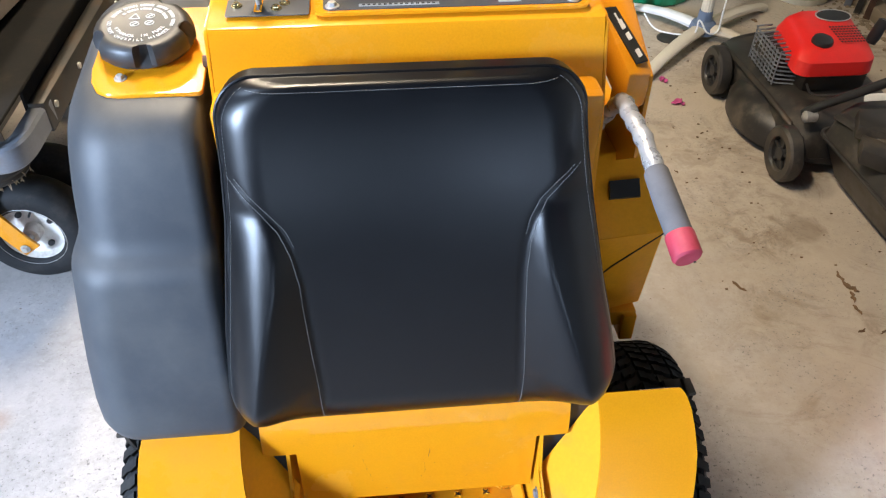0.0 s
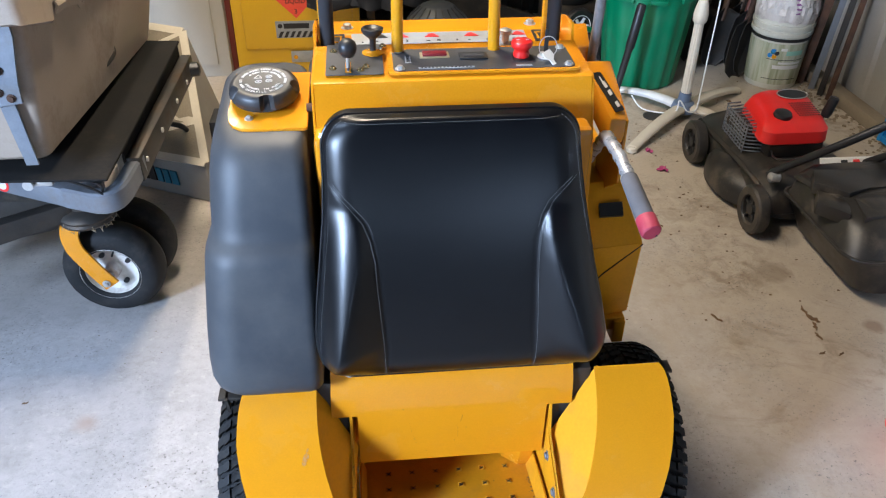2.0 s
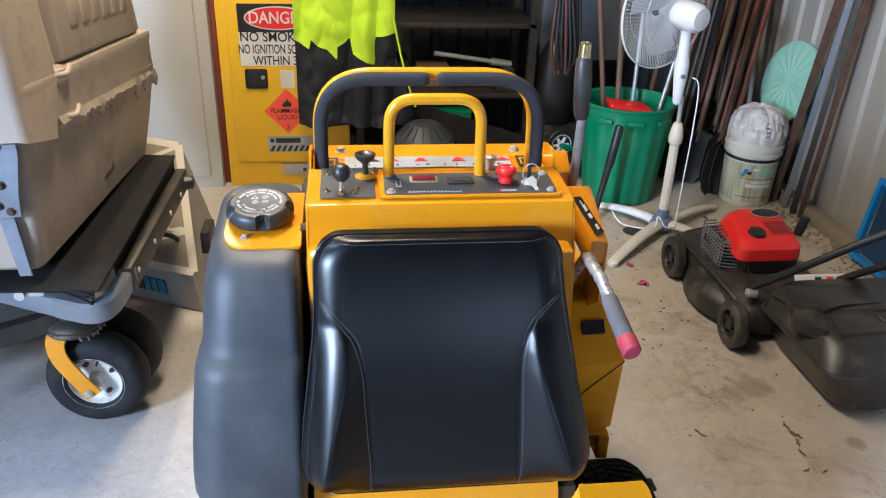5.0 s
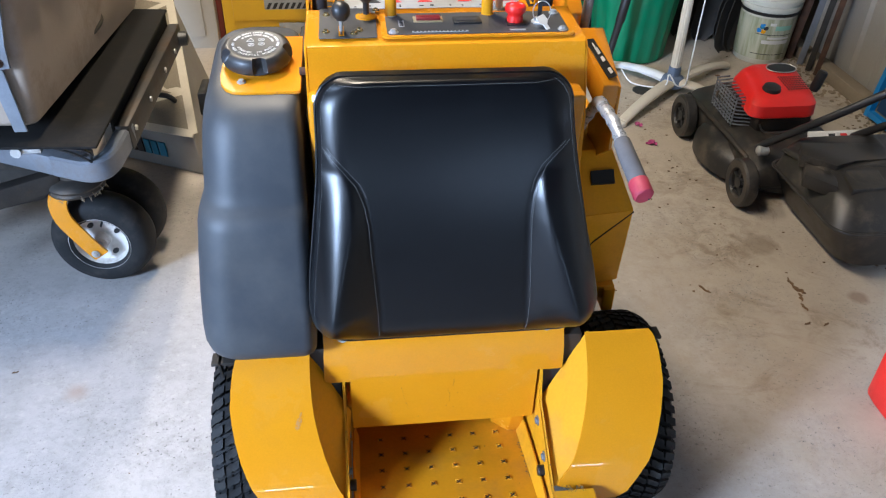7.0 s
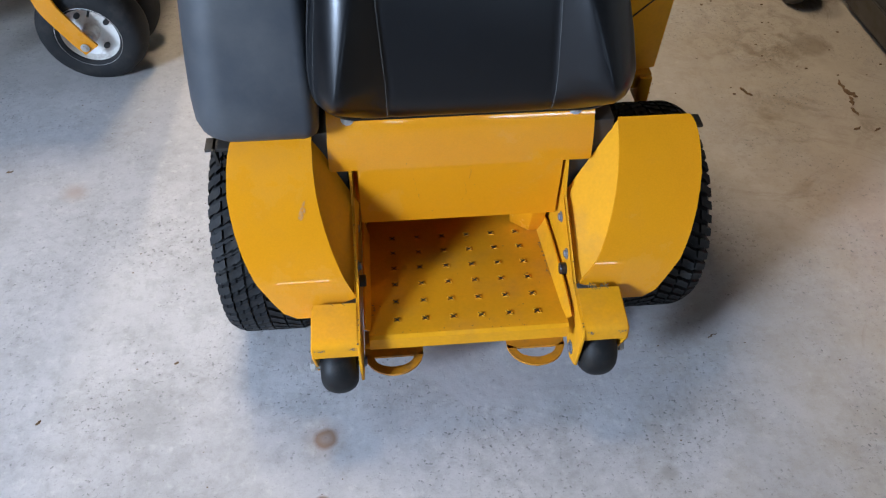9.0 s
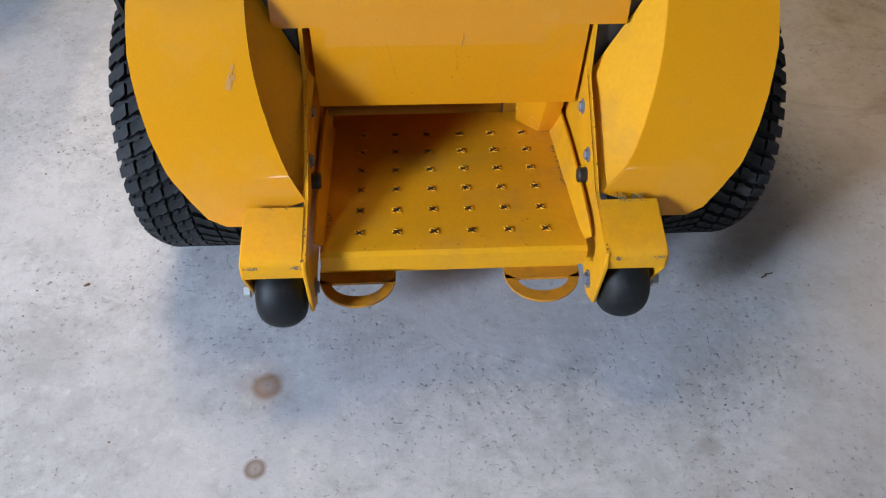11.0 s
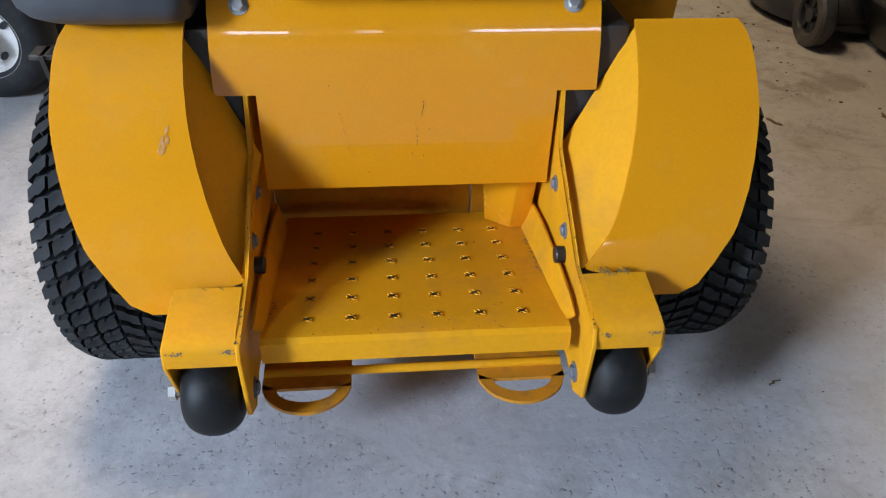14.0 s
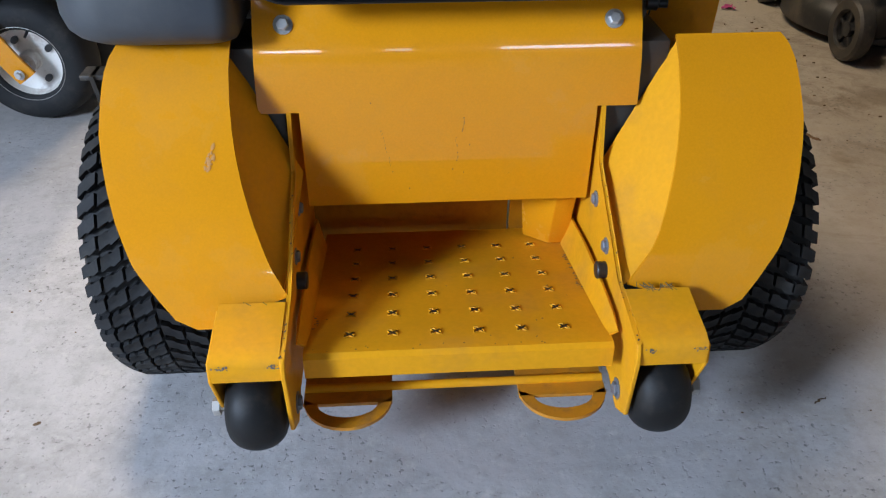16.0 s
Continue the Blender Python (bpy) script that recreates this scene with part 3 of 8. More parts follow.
# ---- the stand-on mower ----
mower = thing("stand_on_mower", 0.0, 0.4, 0.0, "yellow stand-on lawn mower with black thigh pad", "lawn mower")

GRIME = material("oily_grime", (0.07, 0.04, 0.015), (0.12, 0.065, 0.02), 0.7, scale=40, bump=0.2)
# rear apron, a T-shaped plate with a rolled top edge
bm = bmesh.new()


def apron_row(z, hw, y):
    return [(-hw + 0.002, y, z), (-hw * 0.5, y, z), (0, y, z), (hw * 0.5, y, z), (hw + 0.003, y, z)]


rows = [apron_row(0.680, 0.252, 0.345), apron_row(0.640, 0.252, 0.313), apron_row(0.612, 0.253, 0.2925), apron_row(0.596, 0.253, 0.2835), apron_row(0.582, 0.254, 0.2770), apron_row(0.568, 0.254, 0.2720), apron_row(0.554, 0.255, 0.2685), apron_row(0.540, 0.256, 0.2665), apron_row(0.52, 0.257, 0.2655), apron_row(0.474, 0.259, 0.265)]
sheet(bm, rows, 0.004)
rows = [apron_row(0.4745, 0.2040, 0.265), apron_row(0.455, 0.2040, 0.2650), apron_row(0.43, 0.2040, 0.2652), apron_row(0.40, 0.2040, 0.2656), apron_row(0.36, 0.2040, 0.2662), apron_row(0.326, 0.2040, 0.2668)]
sheet(bm, rows, 0.004)
apron = part("apron", bm, YELLOW, mower, "yellow painted rear apron plate")
for x in (-0.212, 0.219):
    bm = bmesh.new()
    bolt(bm, (x, 0.2770, 0.590), (0, -0.85, 0.5), 0.0085, 0.007)
    part("bolt", bm, STEEL, apron, "zinc bolt")

# body core behind the pad; plain dark boxes added to fill its dark inside
bm = bmesh.new()
box(bm, -0.247, 0.262, 0.345, 0.92, 0.30, 1.085, 0.01)
part("body_shell", bm, YELLOW, mower)
bm = bmesh.new()
box(bm, -0.30, 0.30, 0.432, 0.90, 0.22, 0.70, 0.02)
part("lower_fill_box", bm, DARK_STEEL, mower, "plain dark box filling the lower inside")
bm = bmesh.new()
box(bm, -0.29, 0.29, 0.46, 1.0, 0.45, 1.0, 0.02)
part("inner_fill_box", bm, DARK_STEEL, mower, "plain dark box filling the inside")

# foot platform, falling towards the front, with punched grip crosses
SL = -0.205


def plat(y):
    return 0.2628 + SL * y


bm = bmesh.new()
prof = [(0.408, plat(0.408)), (0.25, plat(0.25)), (0.12, plat(0.12)), (0.034, plat(0.034)), (0.020, plat(0.02) - 0.002), (0.013, plat(0) - 0.011), (0.012, plat(0) - 0.041)]
sheet(bm, [[(-0.198, y, z), (-0.1, y, z), (0, y, z), (0.1, y, z), (0.198, y, z)] for y, z in prof], -0.004)
platform = part("foot_platform", bm, YELLOW_WORN, mower, "worn yellow foot plate")
for s in (-1, 1):
    # upturned edges
    bm = bmesh.new()
    P = [(0.355, 0.055), (0.24, 0.05), (0.12, 0.035), (0.06, 0.022), (0.032, 0.006)]
    rows = [[(s * 0.196, y, plat(y)), (s * 0.201, y, plat(y) + 0.35 * h), (s * 0.207, y, plat(y) + h)] for y, h in P]
    sheet(bm, rows, 0.0035 * s)
    part("platform_flange", bm, YELLOW_WORN, platform)


def cross_mesh():
    """A punched cross with four raised lips round a dark slit."""
    tmp = bmesh.new()
    outer, crown, inner = [], [], []
    for k in range(16):
        a = math.pi / 8 * k + math.pi / 4
        tip, flank = k % 4 == 0, k % 4 in (1, 3)
        r = 0.0106 if tip else 0.0078 if flank else 0.0052
        outer.append((r * math.cos(a), r * math.sin(a), 0.0))
        r, h = (0.0100, 0.0006) if tip else (0.0066, 0.0020) if flank else (0.0042, 0.0015)
        crown.append((r * math.cos(a), r * math.sin(a), h))
        r = 0.0094 if tip else 0.0056 if flank else 0.0034
        inner.append((r * math.cos(a), r * math.sin(a), 0.0))
    loft(tmp, [outer, crown, inner])
    return finish(tmp, "cross", YELLOW_WORN, 20)


def slit_mesh():
    """The dark opening of a punched cross: a four-pointed star."""
    tmp = bmesh.new()
    ring = []
    for k in range(8):
        a = math.pi / 4 * k + math.pi / 4
        r = 0.0088 if k % 2 == 0 else 0.0021
        ring.append((r * math.cos(a), r * math.sin(a)))
    prism(tmp, ring, "z", -0.001, 0.0009)
    return finish(tmp, "slit", SIGN_BLACK, 20)


CROSS, SLIT = cross_mesh(), slit_mesh()
tilt = Matrix.Rotation(math.atan(SL), 4, "X")
for r in range(6):
    for c in range(6):
        x, y = (c - 2.5) * 0.0567, 0.06 + r * 0.0549
        at = Matrix.Translation(Vector((x, y, plat(y) + 0.0003)) - BASE[platform.name]) @ tilt
        ob = new("grip_cross", CROSS)
        ob.parent, ob.matrix_basis = platform, at
        BASE[ob.name] = BASE[platform.name]
        sl = new("slit", SLIT)
        sl.parent, sl.matrix_basis = ob, Matrix.Identity(4)

# recess behind the platform
bm = bmesh.new()
box(bm, -0.2165, 0.115, 0.420, 0.428, 0.10, 0.46, 0.001)
box(bm, 0.118, 0.21, 0.414, 0.422, 0.10, 0.46, 0.001)
# The plate's orange is taken down to carry the shade under the apron.
RECESS_SHADE = material("shaded_orange_paint", (0.52, 0.19, 0.006), (0.43, 0.155, 0.006), 0.5, scale=14, bump=0.15, dirt=(0.16, 0.07, 0.015), dirt_amount=0.5, dirt_scale=16)
RECESS_SHADE.node_tree.nodes["Principled BSDF"].inputs["Specular IOR Level"].default_value = 0.1
part("recess_plate", bm, RECESS_SHADE, mower, "yellow plate in the recess, darkened for its shade")
bm = bmesh.new()
hull(bm, [(0.135, 0.372, 0.19), (0.172, 0.335, 0.195), (0.203, 0.335, 0.195), (0.203, 0.372, 0.19), (0.125, 0.37, 0.31), (0.172, 0.30, 0.31), (0.203, 0.30, 0.31), (0.203, 0.37, 0.31)], 0.002)
part("gusset", bm, YELLOW, mower)
bm = bmesh.new()
lathe(bm, [(0.006, 0), (0.006, 0.006), (0.004, 0.007)], (0.128, 0.414, 0.30), (0, -1, 0), 12)
part("bolt", bm, STEEL, mower)

for s in (-1, 1):
    # side plates and the roller boxes behind the tyres
    bm = bmesh.new()
    prism(bm, [(0.40, 0.475), (0.262, 0.475), (0.244, 0.394), (0.085, 0.302), (-0.022, 0.287), (-0.029, 0.264), (-0.020, 0.163), (0.015, 0.140), (0.06, 0.16), (0.40, 0.15)], "x", s * 0.2135, s * 0.2195, 0.0012, 1)
    sp = part("side_plate", bm, YELLOW_WORN, mower)
    bm = bmesh.new()
    prism(bm, [(0.070, 0.293), (-0.017, 0.278), (-0.022, 0.252), (0.018, 0.152), (0.045, 0.142), (0.070, 0.18)], "x", s * 0.3035, s * 0.3085, 0.0012, 1)
    lo, hi = (0.2195, 0.3035)
    sheet(bm, [[(s * x, y, z) for x in (lo, 0.262, hi)] for y, z in ((0.070, 0.298), (0.0, 0.2875), (-0.010, 0.2855), (-0.0165, 0.2815), (-0.0195, 0.275), (-0.0195, 0.254))], 0.004 * s)
    part("roller_box", bm, YELLOW_WORN, mower)
    bm = bmesh.new()
    prof = [(0.010, -0.0365), (0.032, -0.0365)] + [(0.032 + 0.0270 * math.sin(radians(a)), -0.0365 * math.cos(radians(a))) for a in range(12, 169, 12)] + [(0.032, 0.0365), (0.010, 0.0365)]
    lathe(bm, prof, (s * 0.262, 0.012, 0.180), (1, 0, 0), 40)
    rl = part("roller", bm, ROLLER, mower, "black barrel-shaped rubber roller", 60)
    bm = bmesh.new()
    rod(bm, (s * 0.222, 0.012, 0.180), (s * 0.318, 0.012, 0.180), 0.007)
    lathe(bm, [(0.0125, 0), (0.0125, 0.009), (0.009, 0.010)], (s * 0.310, 0.012, 0.180), (s, 0, 0), 6)
    part("axle_bolt", bm, STEEL, rl)
    for y, z, r in ((0.154, 0.313, 0.009), (0.232, 0.342, 0.009), (0.02, 0.172, 0.011)):
        bm = bmesh.new()
        bolt(bm, (s * 0.2135, y, z), (-s, 0, 0), r * 0.9, 0.005)
        part("bolt", bm, GREY_STEEL, sp)
    bm = bmesh.new()
    lathe(bm, [(0.012, 0), (0.0125, 0.012), (0.011, 0.014)], (s * 0.2135, 0.143, 0.280), (-s, 0, 0), 16)
    part("rubber_stop", bm, BLACK, sp, "black rubber stop")
    # tow loop: flat tab with a half-round slot
    bm = bmesh.new()
    cx = s * 0.152
    outer = [(cx + 0.062 * math.cos(radians(a)), 0.070 + 0.056 * math.sin(radians(a))) for a in range(180, 361, 12)]
    inner = [(cx + 0.042 * math.cos(radians(a)), 0.060 + 0.026 * math.sin(radians(a))) for a in range(180, 361, 12)]
    for a, b, c, d in zip(outer, outer[1:], inner[1:], inner):
        vs = [bm.verts.new((*q, z)) for z in (0.1195, 0.125) for q in (a, b, c, d)]
        for f in ((0, 1, 2, 3), (7, 6, 5, 4), (0, 4, 5, 1), (2, 6, 7, 3)):
            bm.faces.new([vs[i] for i in f])
    box(bm, cx - 0.062, cx + 0.062, 0.0602, 0.13, 0.1195, 0.125)
    part("tow_loop", bm, YELLOW_GRIMY, mower, "grimy yellow tow loop")

    # fender: rolled plate over the tyre with a kicked-out lower edge
    bm = bmesh.new()
    P = [(0.316, 0.5775), (0.290, 0.5735), (0.272, 0.566), (0.257, 0.5555), (0.2445, 0.5425), (0.2345, 0.5285), (0.222, 0.510), (0.2007, 0.478), (0.1827, 0.451), (0.162, 0.420), (0.138, 0.384), (0.1193, 0.356), (0.1087, 0.3400), (0.1055, 0.3349), (0.1030, 0.3299), (0.1010, 0.3247), (0.0992, 0.3197), (0.0926, 0.3010), (0.0905, 0.2950), (0.0815, 0.2697), (0.077, 0.257)]
    if s > 0:
        P[:3] = [(0.2695, 0.5690), (0.264, 0.5620)]
    MX = 0.0075 if s > 0 else 0.0135

    def f_in(z):
        return -0.012 * max(s, 0) * smoothstep(0.36, 0.29, z) + float(np.interp(z, [0.284, 0.312, 0.343, 0.374, 0.406, 0.438, 0.47, 0.50, 0.54, 0.58], [0.226, 0.241, 0.257, 0.270, 0.2805, 0.2885, 0.2935, 0.296, 0.2955, 0.294]))

    def f_out(z):
        return float(np.interp(z, [0.257, 0.26, 0.275, 0.31, 0.343, 0.382, 0.434, 0.48, 0.52, 0.551, 0.567, 0.575, 0.58], [0.352, 0.366, 0.384, 0.406, 0.428, 0.444, 0.457, 0.4605, 0.456, 0.449, 0.438, 0.425, 0.410]))

    rows = []
    for y, z in P:
        xin = f_in(z) if z > 0.28 else 0.305
        rows.append([(MX + s * (xin + (f_out(z) - xin) * k / 4), y, z) for k in range(5)])
    sheet(bm, rows, 0.0045 * s)
    fd = part("fender", bm, YELLOW, mower, "yellow rolled steel wheel fender")
    bm = bmesh.new()
    b = (0.0075 + s * 0.2120, 0.260, 0.384)
    edge = []
    for y, z in (P[2:18] if s < 0 else P[:17]):
        q = Vector((f_in(z) - 0.0015, y + 0.003, z - 0.001))
        q -= (q - Vector((0.212, 0.260, 0.384))).dot(Vector((0.738, 0.491, -0.463))) * 0.7 * smoothstep(0.28, 0.36, z) * Vector((0.738, 0.491, -0.463))
        edge.append((MX + s * q.x, q.y, q.z))
    edge.append((s * 0.2190, 0.084, 0.299))
    tmp = [bm.verts.new(q) for q in [b, *edge]]
    tmp2 = [bm.verts.new(Vector(q) + Vector((s * 0.004, 0, 0))) for q in [b, *edge]]
    for i in range(1, len(tmp) - 1):
        bm.faces.new((tmp[0], tmp[i], tmp[i + 1])), bm.faces.new((tmp2[0], tmp2[i + 1], tmp2[i]))
    n = len(tmp)
    for i in range(n):
        bm.faces.new((tmp[i], tmp[(i + 1) % n], tmp2[(i + 1) % n], tmp2[i]))
    part("fender_web", bm, YELLOW_WORN, fd)
    if s > 0:
        bm = bmesh.new()
        tube(bm, [(q[0] - 0.0005, q[1] - 0.0035, q[2] - 0.001) for q in edge[:-1]], 0.0013, 6)
        part("weld_seam", bm, GRIME, fd, "dark grimy seam")
    # added dark block stands in for the shade between side plate and wheel
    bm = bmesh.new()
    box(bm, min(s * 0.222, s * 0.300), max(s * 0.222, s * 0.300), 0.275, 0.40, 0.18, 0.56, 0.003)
    part("gap_block", bm, DARK_STEEL, mower, "added dark block in the gap by the wheel")
    # dark clamp behind the fender
    bm = bmesh.new()
    box(bm, min(s * 0.44, s * 0.490), max(s * 0.44, s * 0.490), 0.290, 0.325, 0.515, 0.522, 0.001)
    prism(bm, [(0.285, 0.522), (0.325, 0.522), (0.30, 0.47)], "x", s * 0.47, s * 0.476)
    part("fender_bracket", bm, DARK_STEEL, mower, "dark steel fender bracket")


def turf_tyre(parent, cx, cy, cz, R, half, name="tyre"):
    """Wide turf tyre: carcass, blocks cut in waves, steel rim."""
    bm = bmesh.new()
    prof = [(R * 0.44, -half * 0.80), (R * 0.52, -half * 0.95), (R * 0.72, -half), (R * 0.86, -half * 0.97), (R * 0.935, -half * 0.86), (R * 0.955, -half * 0.5), (R * 0.96, 0)]
    prof += [(r, -h) for r, h in prof[-2::-1]]
    lathe(bm, prof, (cx, cy, cz), (1, 0, 0), 64, hollow=True)
    ty = part(name, bm, RUBBER, parent, "black turf tyre")
    bm = bmesh.new()
    cols, around = 6, 50
    w = 2 * half / cols
    shape = ((-0.48, 0.10), (-0.10, 0.0), (0.02, 0.12), (0.48, 0.06), (0.50, 0.80), (0.12, 0.92), (0.0, 0.78), (-0.46, 0.86))
    for j in range(cols):
        u = -1 + 2 * (j + 0.5) / cols
        side = 1 if u > 0 else -1
        for i in range(around):
            a0 = 2 * math.pi * (i + 0.5 * (j % 2)) / around
            pitch = 2 * math.pi / around

            def tread_point(dx, t, sink):
                xx = u * half * 0.985 + dx * w * 0.90
                a = a0 + pitch * (t * 0.86 + 0.55 * side * dx)
                out = abs(xx) / half
                rr = R - (0.0 if out < 0.62 else (out - 0.62) ** 1.6 * R * 0.34) - sink
                return bm.verts.new((cx + xx * (1.0 if sink else 0.992), cy + rr * math.cos(a), cz + rr * math.sin(a)))

            v0 = [tread_point(dx, t, 0.019) for dx, t in shape]
            v1 = [tread_point(dx * 0.97, 0.48 + (t - 0.48) * 0.93, 0.0) for dx, t in shape]
            # a zigzag sipe splits the crown of each block in two
            cut_a = [tread_point(dx, t, sk) for dx, t, sk in ((-0.34, 0.47, 0.0), (-0.06, 0.40, 0.004), (0.06, 0.56, 0.004), (0.36, 0.48, 0.0))]
            n = len(v0)
            bm.faces.new((v1[0], v1[1], v1[2], cut_a[2], cut_a[1], cut_a[0]))
            bm.faces.new((v1[2], v1[3], cut_a[3], cut_a[2]))
            bm.faces.new((v1[3], v1[4], cut_a[3]))
            bm.faces.new((v1[4], v1[5], v1[6], cut_a[2], cut_a[3]))
            bm.faces.new((v1[6], v1[7], cut_a[0], cut_a[1], cut_a[2]))
            bm.faces.new((v1[7], v1[0], cut_a[0]))
            for k in range(n):
                bm.faces.new((v0[k], v0[(k + 1) % n], v1[(k + 1) % n], v1[k]))
    bmesh.ops.recalc_face_normals(bm, faces=bm.faces)
    tr = part("tread", bm, RUBBER, ty)
    tagged(tr, kind="stuff")
    bm = bmesh.new()
    prof = [(R * 0.12, -half * 0.25), (R * 0.38, -half * 0.25), (R * 0.42, -half * 0.80), (R * 0.47, -half * 0.84), (R * 0.46, -half * 0.6), (R * 0.44, half * 0.6), (R * 0.47, half * 0.84), (R * 0.42, half * 0.80), (R * 0.38, half * 0.25), (R * 0.12, half * 0.25)]
    lathe(bm, prof, (cx, cy, cz), (1, 0, 0), 40)
    part("rim", bm, BLACK, ty, "black steel wheel rim")
    return ty


for s in (-1, 1):
    turf_tyre(mower, 0.0075 + s * 0.415, 0.361, 0.235, 0.235, 0.096)
for s in (-1, 1):
    bm = bmesh.new()
    rod(bm, (s * 0.24, 0.40, 0.235), (s * 0.335, 0.361, 0.235), 0.04, 20)
    part("wheel_motor", bm, DARK_STEEL, mower, "dark hydraulic wheel motor")
bm = bmesh.new()
rod(bm, (-0.2125, 0.088, 0.128), (0.2125, 0.088, 0.128), 0.0065)
part("cross_rod", bm, YELLOW_WORN, mower)

# dry clippings caught on the roller box
bm = bmesh.new()
random.seed(12)
for k in range(22):
    x, y = random.choice((-1, 1, 1, 1)) * random.uniform(0.232, 0.285), random.uniform(0.066, 0.078)
    z = 0.3003 + 0.1 * (y - 0.072)
    a, l = random.gauss(1.4, 0.9), random.uniform(0.003, 0.008)
    d = Vector((l * math.cos(a), -abs(l * math.sin(a)), -0.0004))
    rod(bm, Vector((x, y, z + 0.0016)) - d, Vector((x, y, z + 0.0014)) + d, random.uniform(0.0004, 0.0008), 4)
tagged(part("clippings", bm, material("dry_grass", (0.10, 0.075, 0.03), (0.19, 0.14, 0.06), 0.9, bump=0.1), mower, "dry grass clippings on the paint"), kind="stuff")

# chipped paint on the edges, scratches and specks on the apron
CHIP = material("bare_chipped_steel", (0.05, 0.035, 0.022), (0.09, 0.06, 0.04), 0.7, 0.2, scale=60, bump=0.1)


def flake(bm, at, normal, r, long=1.0):
    """A ragged flat fleck lying on a face."""
    at, n = Vector(at), Vector(normal).normalized()
    u = n.cross(Vector((0.31, 0.2, 0.93))).normalized()
    v = n.cross(u)
    ring = []
    for k in range(7):
        a, q = k / 7 * 2 * math.pi, r * random.uniform(0.55, 1.0)
        ring.append(bm.verts.new(at + u * q * math.cos(a) + v * q * long * math.sin(a) + n * 0.0005))
    tip = bm.verts.new(at + n * 0.0008)
    for k in range(7):
        bm.faces.new((tip, ring[k], ring[(k + 1) % 7]))


bm = bmesh.new()
for s in (-1, 1):
    # upper edge of the side plate, corners of the roller box, end of the foot plate
    for k in range(16):
        t = random.random()
        y, z = (0.085 - 0.107 * t, 0.302 - 0.015 * t) if k % 2 else (0.085 + 0.159 * t, 0.302 + 0.092 * t)
        flake(bm, (s * random.choice((0.2140, 0.2165, 0.2190)), y, z + 0.0003), (0, -0.3, 0.95), random.uniform(0.0006, 0.0016), random.uniform(1, 2.2))
    for k in range(14):
        flake(bm, (s * (0.2215 + 0.08 * random.random() ** 2 if k % 3 else 0.298), -0.0168 + 0.0006 * (k % 6), 0.2822 + 0.00036 * (k % 6)), (0, -0.6, 0.8), random.uniform(0.0006, 0.0018), 1.6)
    for k in range(18):
        x, y = s * random.uniform(0.226, 0.296), random.uniform(-0.005, 0.06)
        flake(bm, (x, y, 0.2880 + 0.145 * y), (0, -0.1, 1), random.uniform(0.0004, 0.0011))
for k in range(36):
    x = random.uniform(-0.19, 0.19)
    y = random.choice((random.uniform(0.03, 0.33), random.uniform(0.018, 0.03)))
    flake(bm, (x, y, plat(y) + (0.0002 if y > 0.034 else -0.0005)), (0, -0.1, 1), random.uniform(0.0004, 0.0013), random.uniform(1, 1.8))
tagged(part("paint_chips", bm, CHIP, mower, "dark chips in the paint"), kind="stuff")
bm = bmesh.new()
for x, z in ((0.012, 0.432), (0.014, 0.408), (0.007, 0.381), (0.023, 0.376), (-0.055, 0.351), (-0.105, 0.486), (0.022, 0.461), (0.088, 0.372), (0.013, 0.395), (0.031, 0.42)):
    flake(bm, (x, float(np.interp(z, [0.317, 0.36, 0.40, 0.43, 0.455, 0.52], [0.2628, 0.2622, 0.2616, 0.2612, 0.2610, 0.2611])), z), (0, -1, 0), random.uniform(0.0006, 0.0012), 1.5)
for (xa, za), (xb, zb) in (((-0.093, 0.447), (-0.077, 0.372)), ((0.012, 0.428), (0.0145, 0.398)), ((0.024, 0.462), (0.020, 0.44))):
    n = 14
    for k in range(n):
        if random.random() < 0.65:
            t = (k + 0.5) / n
            flake(bm, (xa + (xb - xa) * t + random.gauss(0, 0.0003), float(np.interp(za + (zb - za) * t, [0.317, 0.36, 0.40, 0.43, 0.455, 0.52], [0.2628, 0.2622, 0.2616, 0.2612, 0.2610, 0.2611])), za + (zb - za) * t), (0, -1, 0), 0.00035, 7.0)
tagged(part("scratches", bm, CHIP, apron, "fine dark scratches"), kind="stuff")

# worn patches: primer on the left fender, bare steel on the corners of the roller boxes and the foot plate's edge
PRIMER = material("worn_primer", (0.55, 0.225, 0.030), (0.50, 0.225, 0.055), 0.6, scale=160, fine=500, bump=0.1)
BARE = material("bare_scuffed_steel", (0.11, 0.085, 0.065), (0.19, 0.155, 0.125), 0.5, 0.3, scale=120, bump=0.15)
random.seed(77)
bm = bmesh.new()
for k in range(26):
    u, v = random.gauss(0, 0.0028), random.gauss(0, 0.008)
    flake(bm, (-0.3092 + u + 0.25 * v, 0.1773 + 0.555 * v, 0.4517 + 0.832 * v), (0, -0.832, 0.555), random.uniform(0.0012, 0.0030), random.uniform(1.0, 2.2))
tagged(part("scuff", bm, PRIMER, mower, "pale rubbed patch on the fender"), kind="stuff")
bm = bmesh.new()
for x in (-0.2899, -0.2276, 0.2923, 0.2310):
    for k in range(16):
        u = random.gauss(0, 0.0045)
        z = 0.2772 + random.uniform(-0.0030, 0.0022)
        flake(bm, (x + u, -0.0232 + 0.45 * max(0.0, z - 0.2772), z), (0, -0.95, 0.3), random.uniform(0.0008, 0.0022), random.uniform(0.6, 1.2))
for k in range(34):
    y = random.choice((0.2803, 0.1769, 0.23)) + random.gauss(0, 0.012)
    flake(bm, (0.190 + random.gauss(0, 0.004), y, plat(y) + 0.0004), (0, 0.2, 0.98), random.uniform(0.0008, 0.0028), random.uniform(0.8, 1.8))
